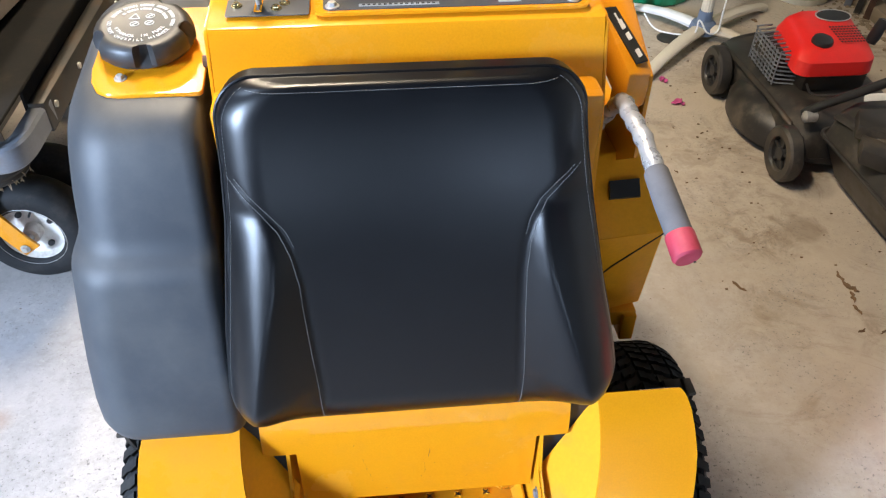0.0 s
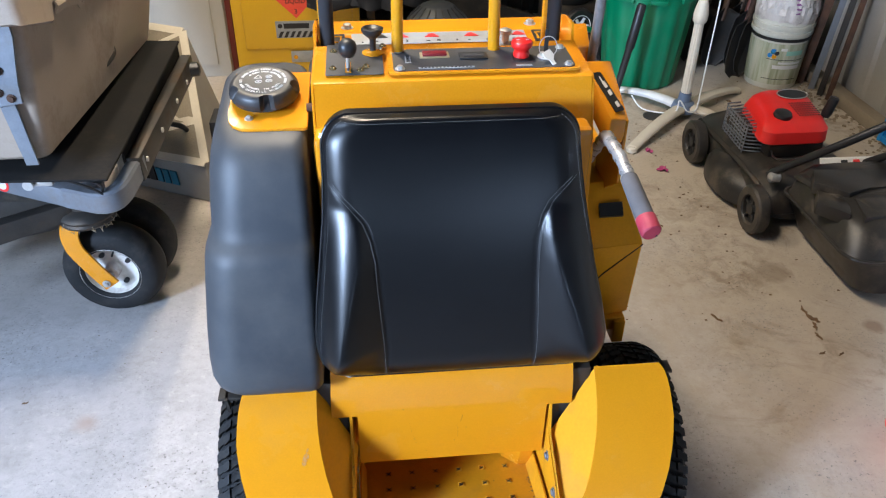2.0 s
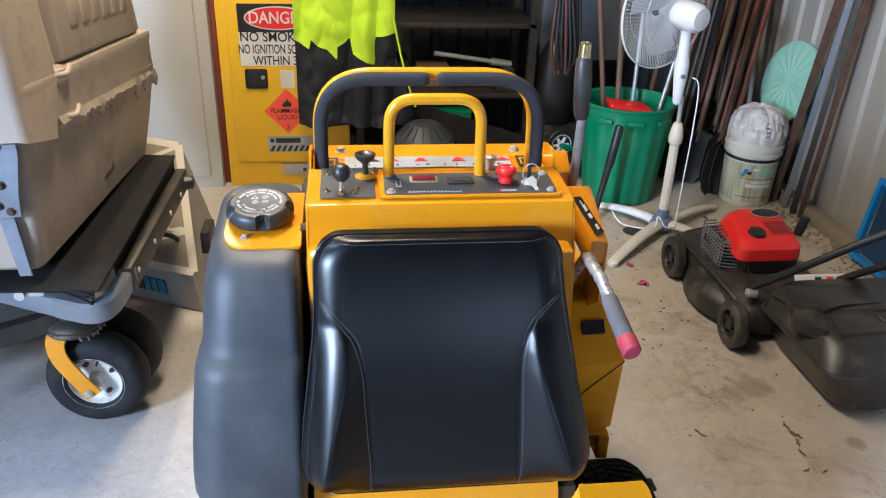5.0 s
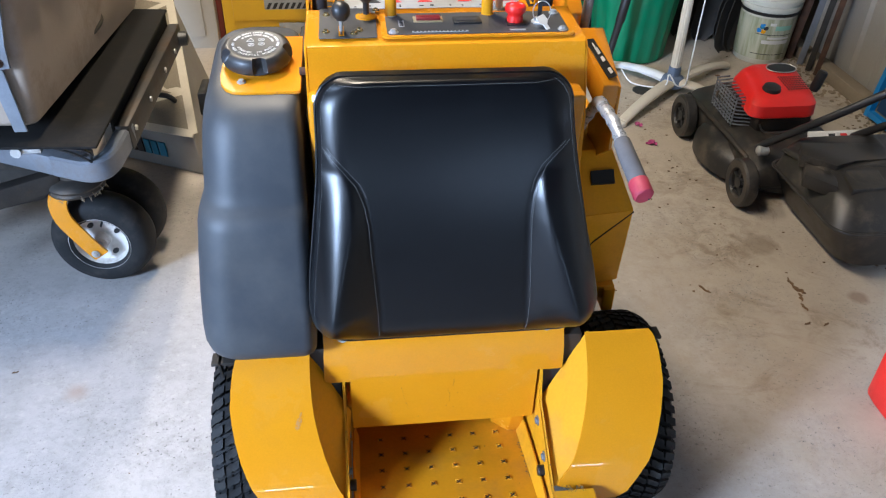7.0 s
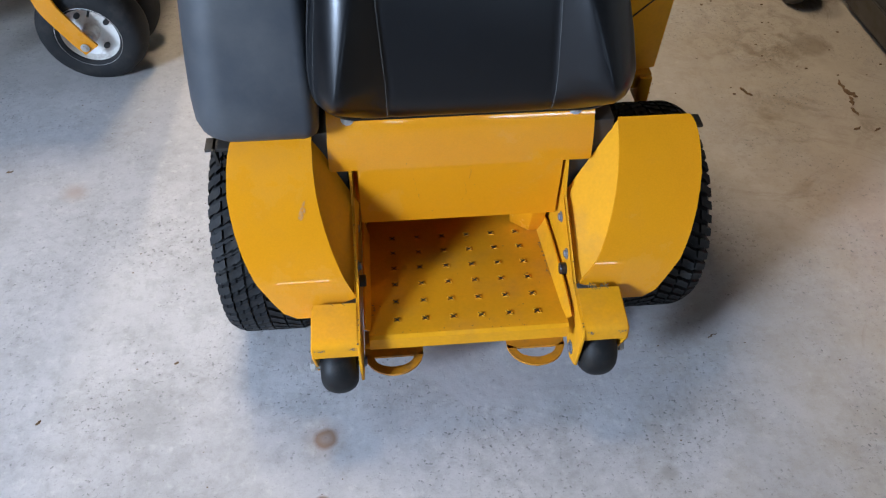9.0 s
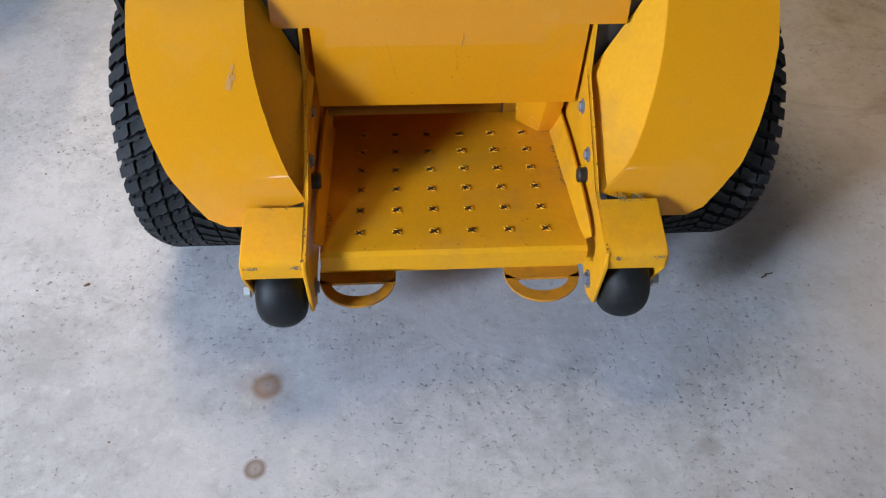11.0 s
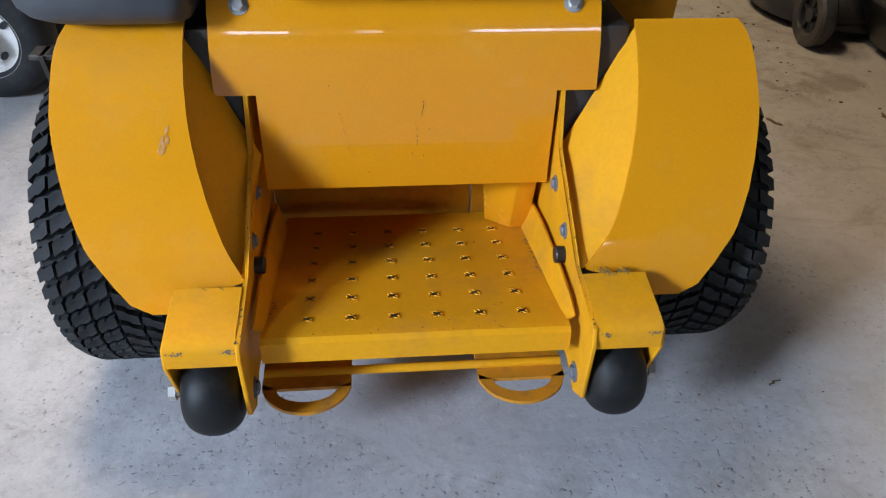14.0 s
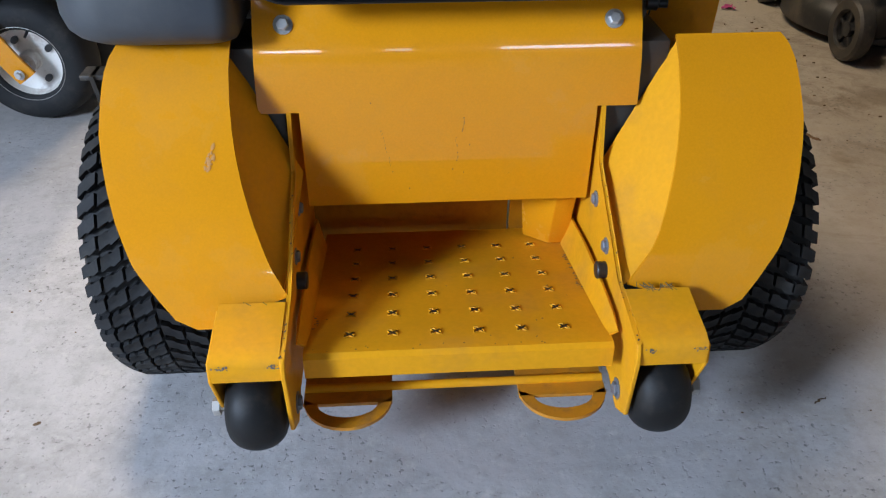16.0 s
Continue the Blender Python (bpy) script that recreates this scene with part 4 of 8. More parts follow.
for k in range(12):
    y = 0.10 + random.gauss(0, 0.010)
    flake(bm, (-0.188 + random.gauss(0, 0.003), y, plat(y) + 0.0004), (0, 0.2, 0.98), random.uniform(0.0008, 0.0024), random.uniform(0.8, 1.8))
tagged(part("bare_patches", bm, BARE, mower, "grey bare steel where the paint is gone"), kind="stuff")

# ---- fuel tank ----
bm = bmesh.new()


def tank_ring(z, x0, x1, y0, rl, rr):
    return ring_rect(x0, x1, y0, 0.64, z, [rl, rr, 0.04, 0.05], 8)


TANK_ROWS = (
    (0.570, -0.430, -0.290, 0.275, 0.055, 0.03), (0.574, -0.452, -0.278, 0.256, 0.06, 0.03), (0.581, -0.467, -0.268, 0.239, 0.065, 0.028), (0.5875, -0.475, -0.265, 0.2285, 0.067, 0.027),
    (0.597, -0.481, -0.263, 0.2215, 0.068, 0.026), (0.615, -0.4855, -0.262, 0.2185, 0.07, 0.025), (0.65, -0.486, -0.262, 0.2225, 0.07, 0.025), (0.72, -0.4815, -0.261, 0.2335, 0.07, 0.025),
    (0.80, -0.474, -0.260, 0.2470, 0.07, 0.025), (0.868, -0.4665, -0.260, 0.2585, 0.07, 0.025), (0.884, -0.463, -0.260, 0.2635, 0.07, 0.025),
    (0.896, -0.4575, -0.260, 0.2735, 0.07, 0.025), (0.905, -0.4535, -0.260, 0.284, 0.07, 0.025), (0.915, -0.4515, -0.260, 0.2915, 0.07, 0.025),
    (0.93, -0.4505, -0.260, 0.2965, 0.07, 0.025), (0.97, -0.448, -0.260, 0.3065, 0.07, 0.025), (1.02, -0.443, -0.260, 0.3225, 0.07, 0.026),
    (1.045, -0.439, -0.261, 0.335, 0.068, 0.028), (1.062, -0.434, -0.262, 0.3475, 0.066, 0.03), (1.073, -0.428, -0.264, 0.364, 0.062, 0.03),
    (1.0795, -0.419, -0.268, 0.384, 0.058, 0.03), (1.081, -0.408, -0.275, 0.404, 0.05, 0.03))
rings = [tank_ring(*row) for row in TANK_ROWS]
# the top falls towards the operator
rings = [[(p[0], p[1], p[2] + 0.145 * max(0.0, p[1] - 0.39) * smoothstep(1.0, 1.08, p[2])) for p in ring] for ring in rings]
loft(bm, rings)
tank = part("fuel_tank", bm, TANK, mower, "charcoal moulded plastic fuel tank", 60)
bm = bmesh.new()
fall = Matrix(((1, 0, 0, 0), (0, 1, 0, 0), (0, 0.145, 1, -0.0608), (0, 0, 0, 1)))
prism(bm, [(-0.407, 0.450), (-0.404, 0.425), (-0.394, 0.406), (-0.380, 0.396), (-0.362, 0.3925), (-0.264, 0.3925), (-0.259, 0.397), (-0.259, 0.592), (-0.407, 0.592)], "z", 1.083, 1.0895, 0.0012, 1, m=fall)
plate = part("tank_plate", bm, YELLOW, tank, "yellow steel plate round the filler")
bm = bmesh.new()
bolt(bm, (-0.367, 0.428, 1.0900), (0, -0.14, 1), 0.0055, 0.005)
part("bolt", bm, STEEL, plate)
# ribbed filler cap
bm = bmesh.new()
CX, CY = -0.341, 0.496
CAP = Matrix.Translation((CX, CY, 1.1012)) @ Matrix.Rotation(0.144, 4, "X")
tmp = bmesh.new()
lathe(tmp, [(0.050, 0.0), (0.051, 0.008), (0.056, 0.010)], (0, 0, 0), (0, 0, 1), 40)
rings = []
for r, h, lob in ((0.054, 0.006, 0.0), (0.0625, 0.008, 0.0), (0.0655, 0.012, 0.004), (0.0655, 0.022, 0.013), (0.0635, 0.030, 0.016), (0.060, 0.0355, 0.012), (0.056, 0.0375, 0.004), (0.050, 0.0385, 0.0), (0.048, 0.0380, 0.0), (0.0, 0.0385, 0.0)):
    ring = []
    for k in range(120):
        a = 2 * math.pi * k / 120
        notch = smoothstep(0.55, 0.85, math.cos(5 * (a + math.pi / 2 - 0.15)))
        rr = max(r - lob * notch, 1e-4)
        ring.append((rr * math.cos(a), rr * math.sin(a), h))
    rings.append(ring)
loft(tmp, rings)
merge(bm, tmp, CAP)
cap = part("fuel_cap", bm, BLACK_CAP, tank, "dull black scalloped fuel cap with white printed warnings")
PRINT = material("white_print", (0.55, 0.55, 0.55), None, 0.6, bump=0)


def arc_words(text, r, mid, size, step):
    """Letters set one by one round the cap, their feet outwards."""
    for k, ch in enumerate(text):
        if ch == " ":
            continue
        a = mid + (k - (len(text) - 1) / 2) * step
        m = CAP @ Matrix.Rotation(a, 4, "Z") @ Matrix.Translation((0, -r, 0.0386))
        words("cap_letter", ch, size, m, PRINT, cap, depth=0.0003)


arc_words("ETHANOL IN FUEL", 0.0325, 0.0, 0.0072, 0.165)
arc_words("DO NOT OVERFILL", 0.0415, -0.72, 0.0072, 0.128)
arc_words("HIGHER", 0.0415, 0.75, 0.0072, 0.128)
bm = bmesh.new()
for k in range(40):
    a = 1.35 + 3.1 * k / 40
    for r, h in ((0.0415, 0.0024), (0.0325, 0.0020)):
        if k % 7 == 5 or (r < 0.04 and not 4 < k < 36):
            continue
        m = CAP @ Matrix.Rotation(a - math.pi / 2, 4, "Z") @ Matrix.Translation((r, 0, 0.0384))
        box(bm, -h, h, -0.0011, 0.0011 - 0.0005 * (k % 3 == 0), 0, 0.0004, m=m)
for x, y in ((-0.010, 0.013), (0.010, 0.014), (-0.008, -0.004), (0.011, -0.002)):
    tri_ = [(0, 0.0075), (-0.007, -0.0045), (0.007, -0.0045)] if x == -0.010 else [(0.006 * math.cos(q), 0.005 * math.sin(q)) for q in np.linspace(0, 5.6, 8)]
    for p0, p1 in zip(tri_, tri_[1:] + tri_[:1]):
        rod(bm, CAP @ Vector((x + p0[0], y + p0[1], 0.0386)), CAP @ Vector((x + p1[0], y + p1[1], 0.0386)), 0.0006, 4)
    if x != -0.010:
        rod(bm, CAP @ Vector((x - 0.003, y - 0.002, 0.0386)), CAP @ Vector((x + 0.003, y + 0.002, 0.0386)), 0.0009, 4)
tagged(part("cap_print", bm, PRINT, cap, "white warning print on the cap"), kind="stuff")
bm = bmesh.new()
rod(bm, (-0.262, 0.45, 1.10), (-0.240, 0.45, 1.10), 0.008)
part("hinge_pin", bm, RUST, mower)

# ---- thigh pad ----
def pad_x(z):
    return float(np.interp(z, [0.64, 0.73, 0.85, 0.96, 1.08, 1.15], [0.014, 0.013, 0.0065, 0.003, -0.0035, -0.004]))


def pad_hw(z):
    """Half width at a height, before the corners are rounded."""
    return float(np.interp(z, [0.63, 0.68, 0.73, 0.79, 0.85, 0.96, 1.03, 1.08, 1.16], [0.272, 0.2775, 0.2785, 0.270, 0.2585, 0.240, 0.2315, 0.228, 0.2245]))


def stitch_x(z, side=1):
    """Distance of the seam from the pad's middle line; the left seam lies a little further out."""
    z0 = [0.60, 0.70, 0.90, 0.940, 0.972, 0.997, 1.017, 1.034, 1.052]
    x0 = [0.132, 0.134, 0.139, 0.144, 0.153, 0.167, 0.188, 0.212, 0.240] if side > 0 else [0.146, 0.147, 0.149, 0.155, 0.166, 0.186, 0.204, 0.218, 0.236]
    return float(np.interp(z, z0, x0))


ZB, ZT, RC = 0.637, 1.141, 0.050


def pad_front(x, z, d):
    """How far the cover stands out over the back board; it rolls off softly at all edges."""
    w, sx = pad_row(z), stitch_x(z, x)
    nx, nb = max(0, 1 - (w - abs(x)) / 0.060), max(0, 1 - (z - ZB) / 0.070)
    q = min(1.0, math.sqrt(nx * nx + nb * nb))
    lip = max(0, 1 - (w - abs(x)) / 0.007, 1 - (ZT - z) / 0.004, 1 - (z - ZB) / 0.016)
    t = min(max((0.990 - z) / 0.30, 0.0), 1.0)
    crest, out = 0.010 + 0.090 * t, abs(x) - sx
    rise = min(out / crest, 1.0) if out > 0 else 0.0
    wing = 0.070 * t ** 0.75 * (1.12 * rise - 0.16 * rise ** 4) * smoothstep(0.625, 0.745, z)
    if out > crest:
        wing -= 0.16 * (out - crest)
    belly = 0.022 * math.sin(math.pi * min(max((z - ZB) / (ZT - ZB), 0), 1)) ** 0.7
    edge = 0.024 * q ** 2.4 + (0.006 + 0.6 * belly) * (1 - math.sqrt(1 - lip * lip))
    seam = 0.0013 * math.exp(-((abs(x) - sx) / 0.0042) ** 2) * smoothstep(1.042, 1.022, z)
    return 0.036 - edge + wing * (1 - 0.72 * q ** 2.4) + belly - seam


def pad_back_y(z):
    return 0.083 + 0.22 * z


def pad_row(z):
    w, dv = pad_hw(z), min(z - ZB, ZT - z)
    rc = RC if z > 0.9 else 0.07
    return w - rc + math.sqrt(max(rc * rc - (rc - min(dv, rc)) ** 2, 0)) if dv < rc else w


bm = bmesh.new()
zs = [ZB + (ZT - ZB) * (0.5 - 0.5 * math.cos(math.pi * k / 110)) for k in range(111)]
us = [math.sin(math.pi / 2 * (-1 + 2 * k / 130)) * 0.55 + (-1 + 2 * k / 130) * 0.45 for k in range(131)]
grid, back = [], []
for z in zs:
    w = pad_row(z)
    line = []
    for u in us:
        x = u * w
        d = min((1 - abs(u)) * w, z - ZB, ZT - z)
        line.append(bm.verts.new((pad_x(z) + x, pad_back_y(z) - pad_front(x, z, d) , z)))
    grid.append(line)
    back.append([bm.verts.new((pad_x(z) - w, pad_back_y(z) + 0.012, z)), bm.verts.new((pad_x(z) + w, pad_back_y(z) + 0.012, z))])
for i in range(len(zs) - 1):
    for j in range(len(us) - 1):
        bm.faces.new((grid[i][j], grid[i][j + 1], grid[i + 1][j + 1], grid[i + 1][j]))
    bm.faces.new((back[i][0], grid[i][0], grid[i + 1][0], back[i + 1][0]))
    bm.faces.new((grid[i][-1], back[i][1], back[i + 1][1], grid[i + 1][-1]))
    bm.faces.new((back[i][1], back[i][0], back[i + 1][0], back[i + 1][1]))
bm.faces.new([*grid[0][::-1], back[0][0], back[0][1]])
bm.faces.new([*grid[-1], back[-1][1], back[-1][0]])
pad = part("thigh_pad", bm, VINYL, mower, "black vinyl thigh pad with stitched side wings", 70)


def pad_point(x, z, up=0.0006):
    w = pad_row(z)
    d = min(w - abs(x), z - ZB, ZT - z)
    return Vector((pad_x(z) + x, pad_back_y(z) - pad_front(x, z, d) - up, z))


bm = bmesh.new()
for s in (-1, 1):
    z = 1.034
    while z > 0.652:
        zn = z - (0.0042 if z < 0.972 else 0.0028)
        for off in ((0.0045,) if z < 0.952 else (0.0045, -0.0045)):
            a, b = pad_point(s * (stitch_x(z, s) + off), z), pad_point(s * (stitch_x(zn, s) + off), zn)
            if abs(stitch_x(z, s) + off) < pad_row(z) - 0.006:
                rod(bm, a, a.lerp(b, 0.62), 0.0005, 4)
        z = zn
    z = 1.135
    while z > 0.69:
        w = pad_row(z) - 0.009
        a, b = pad_point(s * w, z), pad_point(s * (pad_row(z - 0.0045) - 0.009), z - 0.0045)
        rod(bm, a, a.lerp(b, 0.6), 0.0004, 4)
        z -= 0.0045
x = -0.185
while x < 0.185:
    a, b = pad_point(x, ZT - 0.007), pad_point(x + 0.0045, ZT - 0.007)
    rod(bm, a, a.lerp(b, 0.6), 0.0004, 4)
    x += 0.0045
tagged(part("stitching", bm, THREAD, pad, "grey seam stitching"), kind="stuff")
bm = bmesh.new()
outline = [(pad_x(z) + pad_row(z) + 0.0005, pad_back_y(z) - 0.010, z) for z in zs[2:-2]] + [(pad_x(z) - pad_row(z) - 0.0005, pad_back_y(z) - 0.010, z) for z in zs[-3:1:-1]]
tube(bm, outline, 0.0028, 8, loop=True)
part("piping", bm, VINYL, pad)

bm = bmesh.new()
box(bm, -0.16, 0.17, 0.285, 0.36, 0.78, 0.98, 0.004)
part("pad_bracket", bm, DARK_STEEL, mower, "dark steel bracket behind the pad")

# ---- console ----
CZ, CF, CB, CL, CR = 1.160, 0.424, 0.592, -0.243, 0.268


def con_z(y):
    return CZ + (y - CF) * 0.045


bm = bmesh.new()
prof = [(0.372, 1.02), (0.392, 1.075), (0.412, 1.128), (0.417, 1.148), (0.421, 1.157), (0.430, 1.1605), (0.50, con_z(0.50)), (CB - 0.006, con_z(CB)), (CB, con_z(CB) - 0.006), (CB + 0.003, 1.12)]
sheet(bm, [[(x, y, z) for x in (CL, -0.12, 0.01, 0.14, CR)] for y, z in prof], 0.004)
console = part("console", bm, YELLOW, mower, "yellow steel control console")
for x, s in ((CL, -1), (CR, 1)):
    bm = bmesh.new()
    prism(bm, [(0.378, 1.03), (0.42, 1.150), (0.428, 1.158), (CB, con_z(CB) - 0.003), (0.60, 1.20), (0.665, 1.195), (0.80, 1.155), (0.80, 1.0), (0.50, 1.0)], "x", x + s * 0.0005, x + s * 0.0055, 0.001, 1)
    part("console_cheek", bm, YELLOW, console)
bm = bmesh.new()
sheet(bm, [[(x, y, z) for x in (CL + 0.004, 0.01, CR - 0.004)] for y, z in ((0.602, 1.142), (0.694, 1.147), (0.699, 1.152), (0.706, 1.1545), (0.772, 1.1565), (0.779, 1.151), (0.781, 1.10))], 0.004)
deckp = part("rear_deck_plate", bm, YELLOW, console, "yellow plate behind the controls")
for x in (-0.184, 0.211):
    bm = bmesh.new()
    bolt(bm, (x, 0.733, 1.1545), (0, 0, 1), 0.009, 0.008)
    part("bolt", bm, STEEL, deckp)


def flat(name, x0, x1, y0, y1, mat, parent, label="", lift=0.0045, zf=con_z, th=0.0012, r=0.004):
    bm = bmesh.new()
    lo = ring_rect(x0, x1, y0, y1, 0, r, 4, lambda x, y: zf(y) + lift)
    hi = ring_rect(x0, x1, y0, y1, 0, r, 4, lambda x, y: zf(y) + lift + th)
    loft(bm, [lo, hi])
    return part(name, bm, mat, parent, label)


def strip_z(y):
    return 1.142 + (y - 0.602) * 0.0777


flat("control_decal", -0.222, -0.116, 0.437, 0.578, DECAL, console, "dark grey throttle decal")
flat("panel_frame", -0.108, 0.250, 0.431, 0.545, YELLOW, console, "raised yellow switch panel", th=0.004, r=0.012)
panel = flat("switch_panel", -0.098, 0.241, 0.438, 0.537, DECAL, console, "dark grey switch panel", lift=0.0088, r=0.010)
warn = flat("warning_strip", -0.175, 0.190, 0.640, 0.694, SIGN_GREY, deckp, "silver warning strip with small red signs", zf=strip_z)
for x in (-0.205, 0.222):
    q = flat("square_mark", x - 0.016, x + 0.016, 0.638, 0.694, SIGN_BLACK, deckp, "black square symbol", zf=strip_z, r=0.002)
    bm = bmesh.new()
    for dx in (-0.008, 0.008):
        box(bm, x + dx - 0.0015, x + dx + 0.0015, 0.645, 0.686, strip_z(0.665) + 0.0055, strip_z(0.665) + 0.0072)
    for yy in (0.652, 0.680):
        box(bm, x - 0.011, x + 0.011, yy - 0.002, yy + 0.002, strip_z(yy) + 0.0055, strip_z(yy) + 0.0070)
    part("mark_lines", bm, YELLOW_TUBE, q)
for k, x in enumerate((-0.115, -0.072, -0.008, 0.075, 0.150, 0.175)):
    bm = bmesh.new()
    c = strip_z(0.675) + 0.0057
    prism(bm, [(x - 0.015, 0.668), (x + 0.015, 0.668), (x + 0.002, 0.690), (x - 0.002, 0.690)], "z", c, c + 0.001)
    part("warning_sign", bm, SIGN_BLACK if k == 0 else SIGN_RED, warn)
bm = bmesh.new()
random.seed(4)
for k in range(11):
    x = -0.150 + 0.34 * k / 11 + random.uniform(-0.008, 0.008)
    box(bm, x, x + random.uniform(0.003, 0.010), 0.645 + random.uniform(0, 0.006), 0.652 + random.uniform(0, 0.006), strip_z(0.65) + 0.005, strip_z(0.65) + 0.0064)
tagged(part("warning_bars", bm, SIGN_BLACK, warn), kind="stuff")
PZ = 0.0100


def onp(x, y, lift=PZ):
    return (x, y, con_z(y) + lift)


# throttle lever with a black ball, choke knob, switches, stop button, key
bm = bmesh.new()
box(bm, -0.186, -0.176, 0.445, 0.500, con_z(0.47) + 0.0055, con_z(0.47) + 0.0068)
slot = part("throttle_slot", bm, YELLOW, console, "yellow slotted throttle guide")
bm = bmesh.new()
box(bm, -0.183, -0.179, 0.448, 0.497, con_z(0.47) + 0.0066, con_z(0.47) + 0.0072)
part("slot_opening", bm, SIGN_BLACK, slot)
bm = bmesh.new()
rod(bm, (-0.181, 0.468, con_z(0.468)), (-0.180, 0.462, con_z(0.462) + 0.034), 0.004)
tl = part("throttle_lever", bm, STEEL, console)
bm = bmesh.new()
lathe(bm, [(0.004, -0.018), (0.012, -0.014), (0.0165, -0.006), (0.0175, 0.002), (0.0155, 0.010), (0.009, 0.016), (0.0, 0.0175)], (-0.180, 0.461, con_z(0.461) + 0.046), (0, -0.15, 1), 24)
part("ball_knob", bm, BLACK, tl, "glossy black ball knob")
bm = bmesh.new()
lathe(bm, [(0.021, 0.0), (0.021, 0.002), (0.012, 0.004), (0.008, 0.006)], (-0.133, 0.535, con_z(0.535) + 0.0055), (0, 0, 1), 20)
ck = part("choke_collar", bm, YELLOW, console)
bm = bmesh.new()
lathe(bm, [(0.006, 0.0), (0.006, 0.022), (0.009, 0.026), (0.018, 0.034), (0.021, 0.040), (0.021, 0.044), (0.016, 0.045), (0.009, 0.040), (0, 0.040)], (-0.133, 0.535, con_z(0.535) + 0.010), (0, 0, 1), 28)
part("choke_knob", bm, BLACK, ck, "black mushroom choke knob")
for x, y in ((-0.209, 0.465), (-0.209, 0.545), (-0.158, 0.455), (-0.148, 0.470), (-0.114, 0.565)):
    bm = bmesh.new()
    bolt(bm, (x, y, con_z(y) + 0.0055), (0, 0, 1), 0.0048, 0.004)
    part("screw", bm, BRASS, console)
for x, y in ((-0.086, 0.526), (-0.086, 0.447), (0.229, 0.526), (0.229, 0.447)):
    bm = bmesh.new()
    bolt(bm, onp(x, y, 0.0100), (0, 0, 1), 0.0062, 0.005)
    part("screw", bm, STEEL, panel)
bm = bmesh.new()
box(bm, -0.046, 0.010, 0.489, 0.518, con_z(0.5) + 0.0095, con_z(0.5) + 0.0125, 0.001)
sw = part("switch_bezel", bm, material("tan_bezel", (0.26, 0.20, 0.11), None, 0.5, bump=0.05), panel, "tan switch bezel")
bm = bmesh.new()
box(bm, -0.041, 0.005, 0.4935, 0.5135, con_z(0.5) + 0.0120, con_z(0.5) + 0.0170, 0.0015)
part("rocker", bm, material("dark_red_rocker", (0.16, 0.012, 0.016), None, 0.3, bump=0), sw, "dark red rocker switch")
bm = bmesh.new()
box(bm, 0.028, 0.082, 0.478, 0.512, con_z(0.495) + 0.0095, con_z(0.495) + 0.0135, 0.002)
hm = part("hour_meter", bm, BLACK, panel, "black hour meter")
bm = bmesh.new()
box(bm, 0.036, 0.074, 0.487, 0.503, con_z(0.495) + 0.0134, con_z(0.495) + 0.0142)
part("meter_window", bm, DECAL, hm)
bm = bmesh.new()
box(bm, -0.052, 0.052, 0.4445, 0.4515, con_z(0.448) + 0.0098, con_z(0.448) + 0.0106)
lb = part("panel_label", bm, SIGN_GREY, panel, "pale printed label strip")
bm = bmesh.new()
box(bm, -0.075, -0.064, 0.470, 0.515, con_z(0.49) + 0.0098, con_z(0.49) + 0.0106)
part("panel_label", bm, SIGN_GREY, panel, "pale printed label strip")
bm = bmesh.new()
box(bm, 0.130, 0.160, 0.4450, 0.4515, con_z(0.448) + 0.0098, con_z(0.448) + 0.0106)
part("panel_label", bm, SIGN_GREY, panel, "pale printed label strip")
bm = bmesh.new()
for k in range(14):
    box(bm, -0.048 + k * 0.007, -0.044 + k * 0.007, 0.4462, 0.4500, con_z(0.448) + 0.0105, con_z(0.448) + 0.0110)
for k in range(5):
    box(bm, -0.0725, -0.0665, 0.473 + k * 0.008, 0.478 + k * 0.008, con_z(0.49) + 0.0105, con_z(0.49) + 0.0111)
tagged(part("label_bars", bm, SIGN_BLACK, lb), kind="stuff")
bm = bmesh.new()
box(bm, 0.128, 0.164, 0.466, 0.508, con_z(0.49) + 0.0095, con_z(0.49) + 0.0112, 0.001)
stop_base = part("stop_switch_base", bm, SIGN_BLACK, panel)
bm = bmesh.new()
sx, sy = 0.146, 0.488
lathe(bm, [(0.015, 0.010), (0.0155, 0.018), (0.014, 0.022), (0.0145, 0.025), (0.0195, 0.030), (0.0205, 0.036), (0.019, 0.041), (0.012, 0.0445), (0.0, 0.0455)], (sx, sy, con_z(sy)), (0, 0, 1), 32)
sb = part("stop_button", bm, RED, stop_base, "red mushroom stop button")
bm = bmesh.new()
for k in range(3):
    a = radians(90 + 120 * k)
    box(bm, sx + 0.010 * math.cos(a) - 0.003, sx + 0.010 * math.cos(a) + 0.003, sy + 0.010 * math.sin(a) - 0.0014, sy + 0.010 * math.sin(a) + 0.0014, con_z(sy) + 0.0440, con_z(sy) + 0.0452)
part("arrow_mark", bm, PRINT, sb)
# key switch with ring and keys
kx, ky = 0.192, 0.484
bm = bmesh.new()
lathe(bm, [(0.015, 0.0095), (0.015, 0.012), (0.011, 0.013), (0.010, 0.018), (0, 0.018)], (kx, ky, con_z(ky)), (0, 0, 1), 24)
ks = part("key_switch", bm, STEEL, panel, "key switch with keys on a ring")
bm = bmesh.new()
box(bm, kx - 0.004, kx + 0.004, ky - 0.0012, ky + 0.0012, con_z(ky) + 0.016, con_z(ky) + 0.062, 0.0008)
part("key", bm, BLACK, ks, "black key standing in the switch")
bm = bmesh.new()
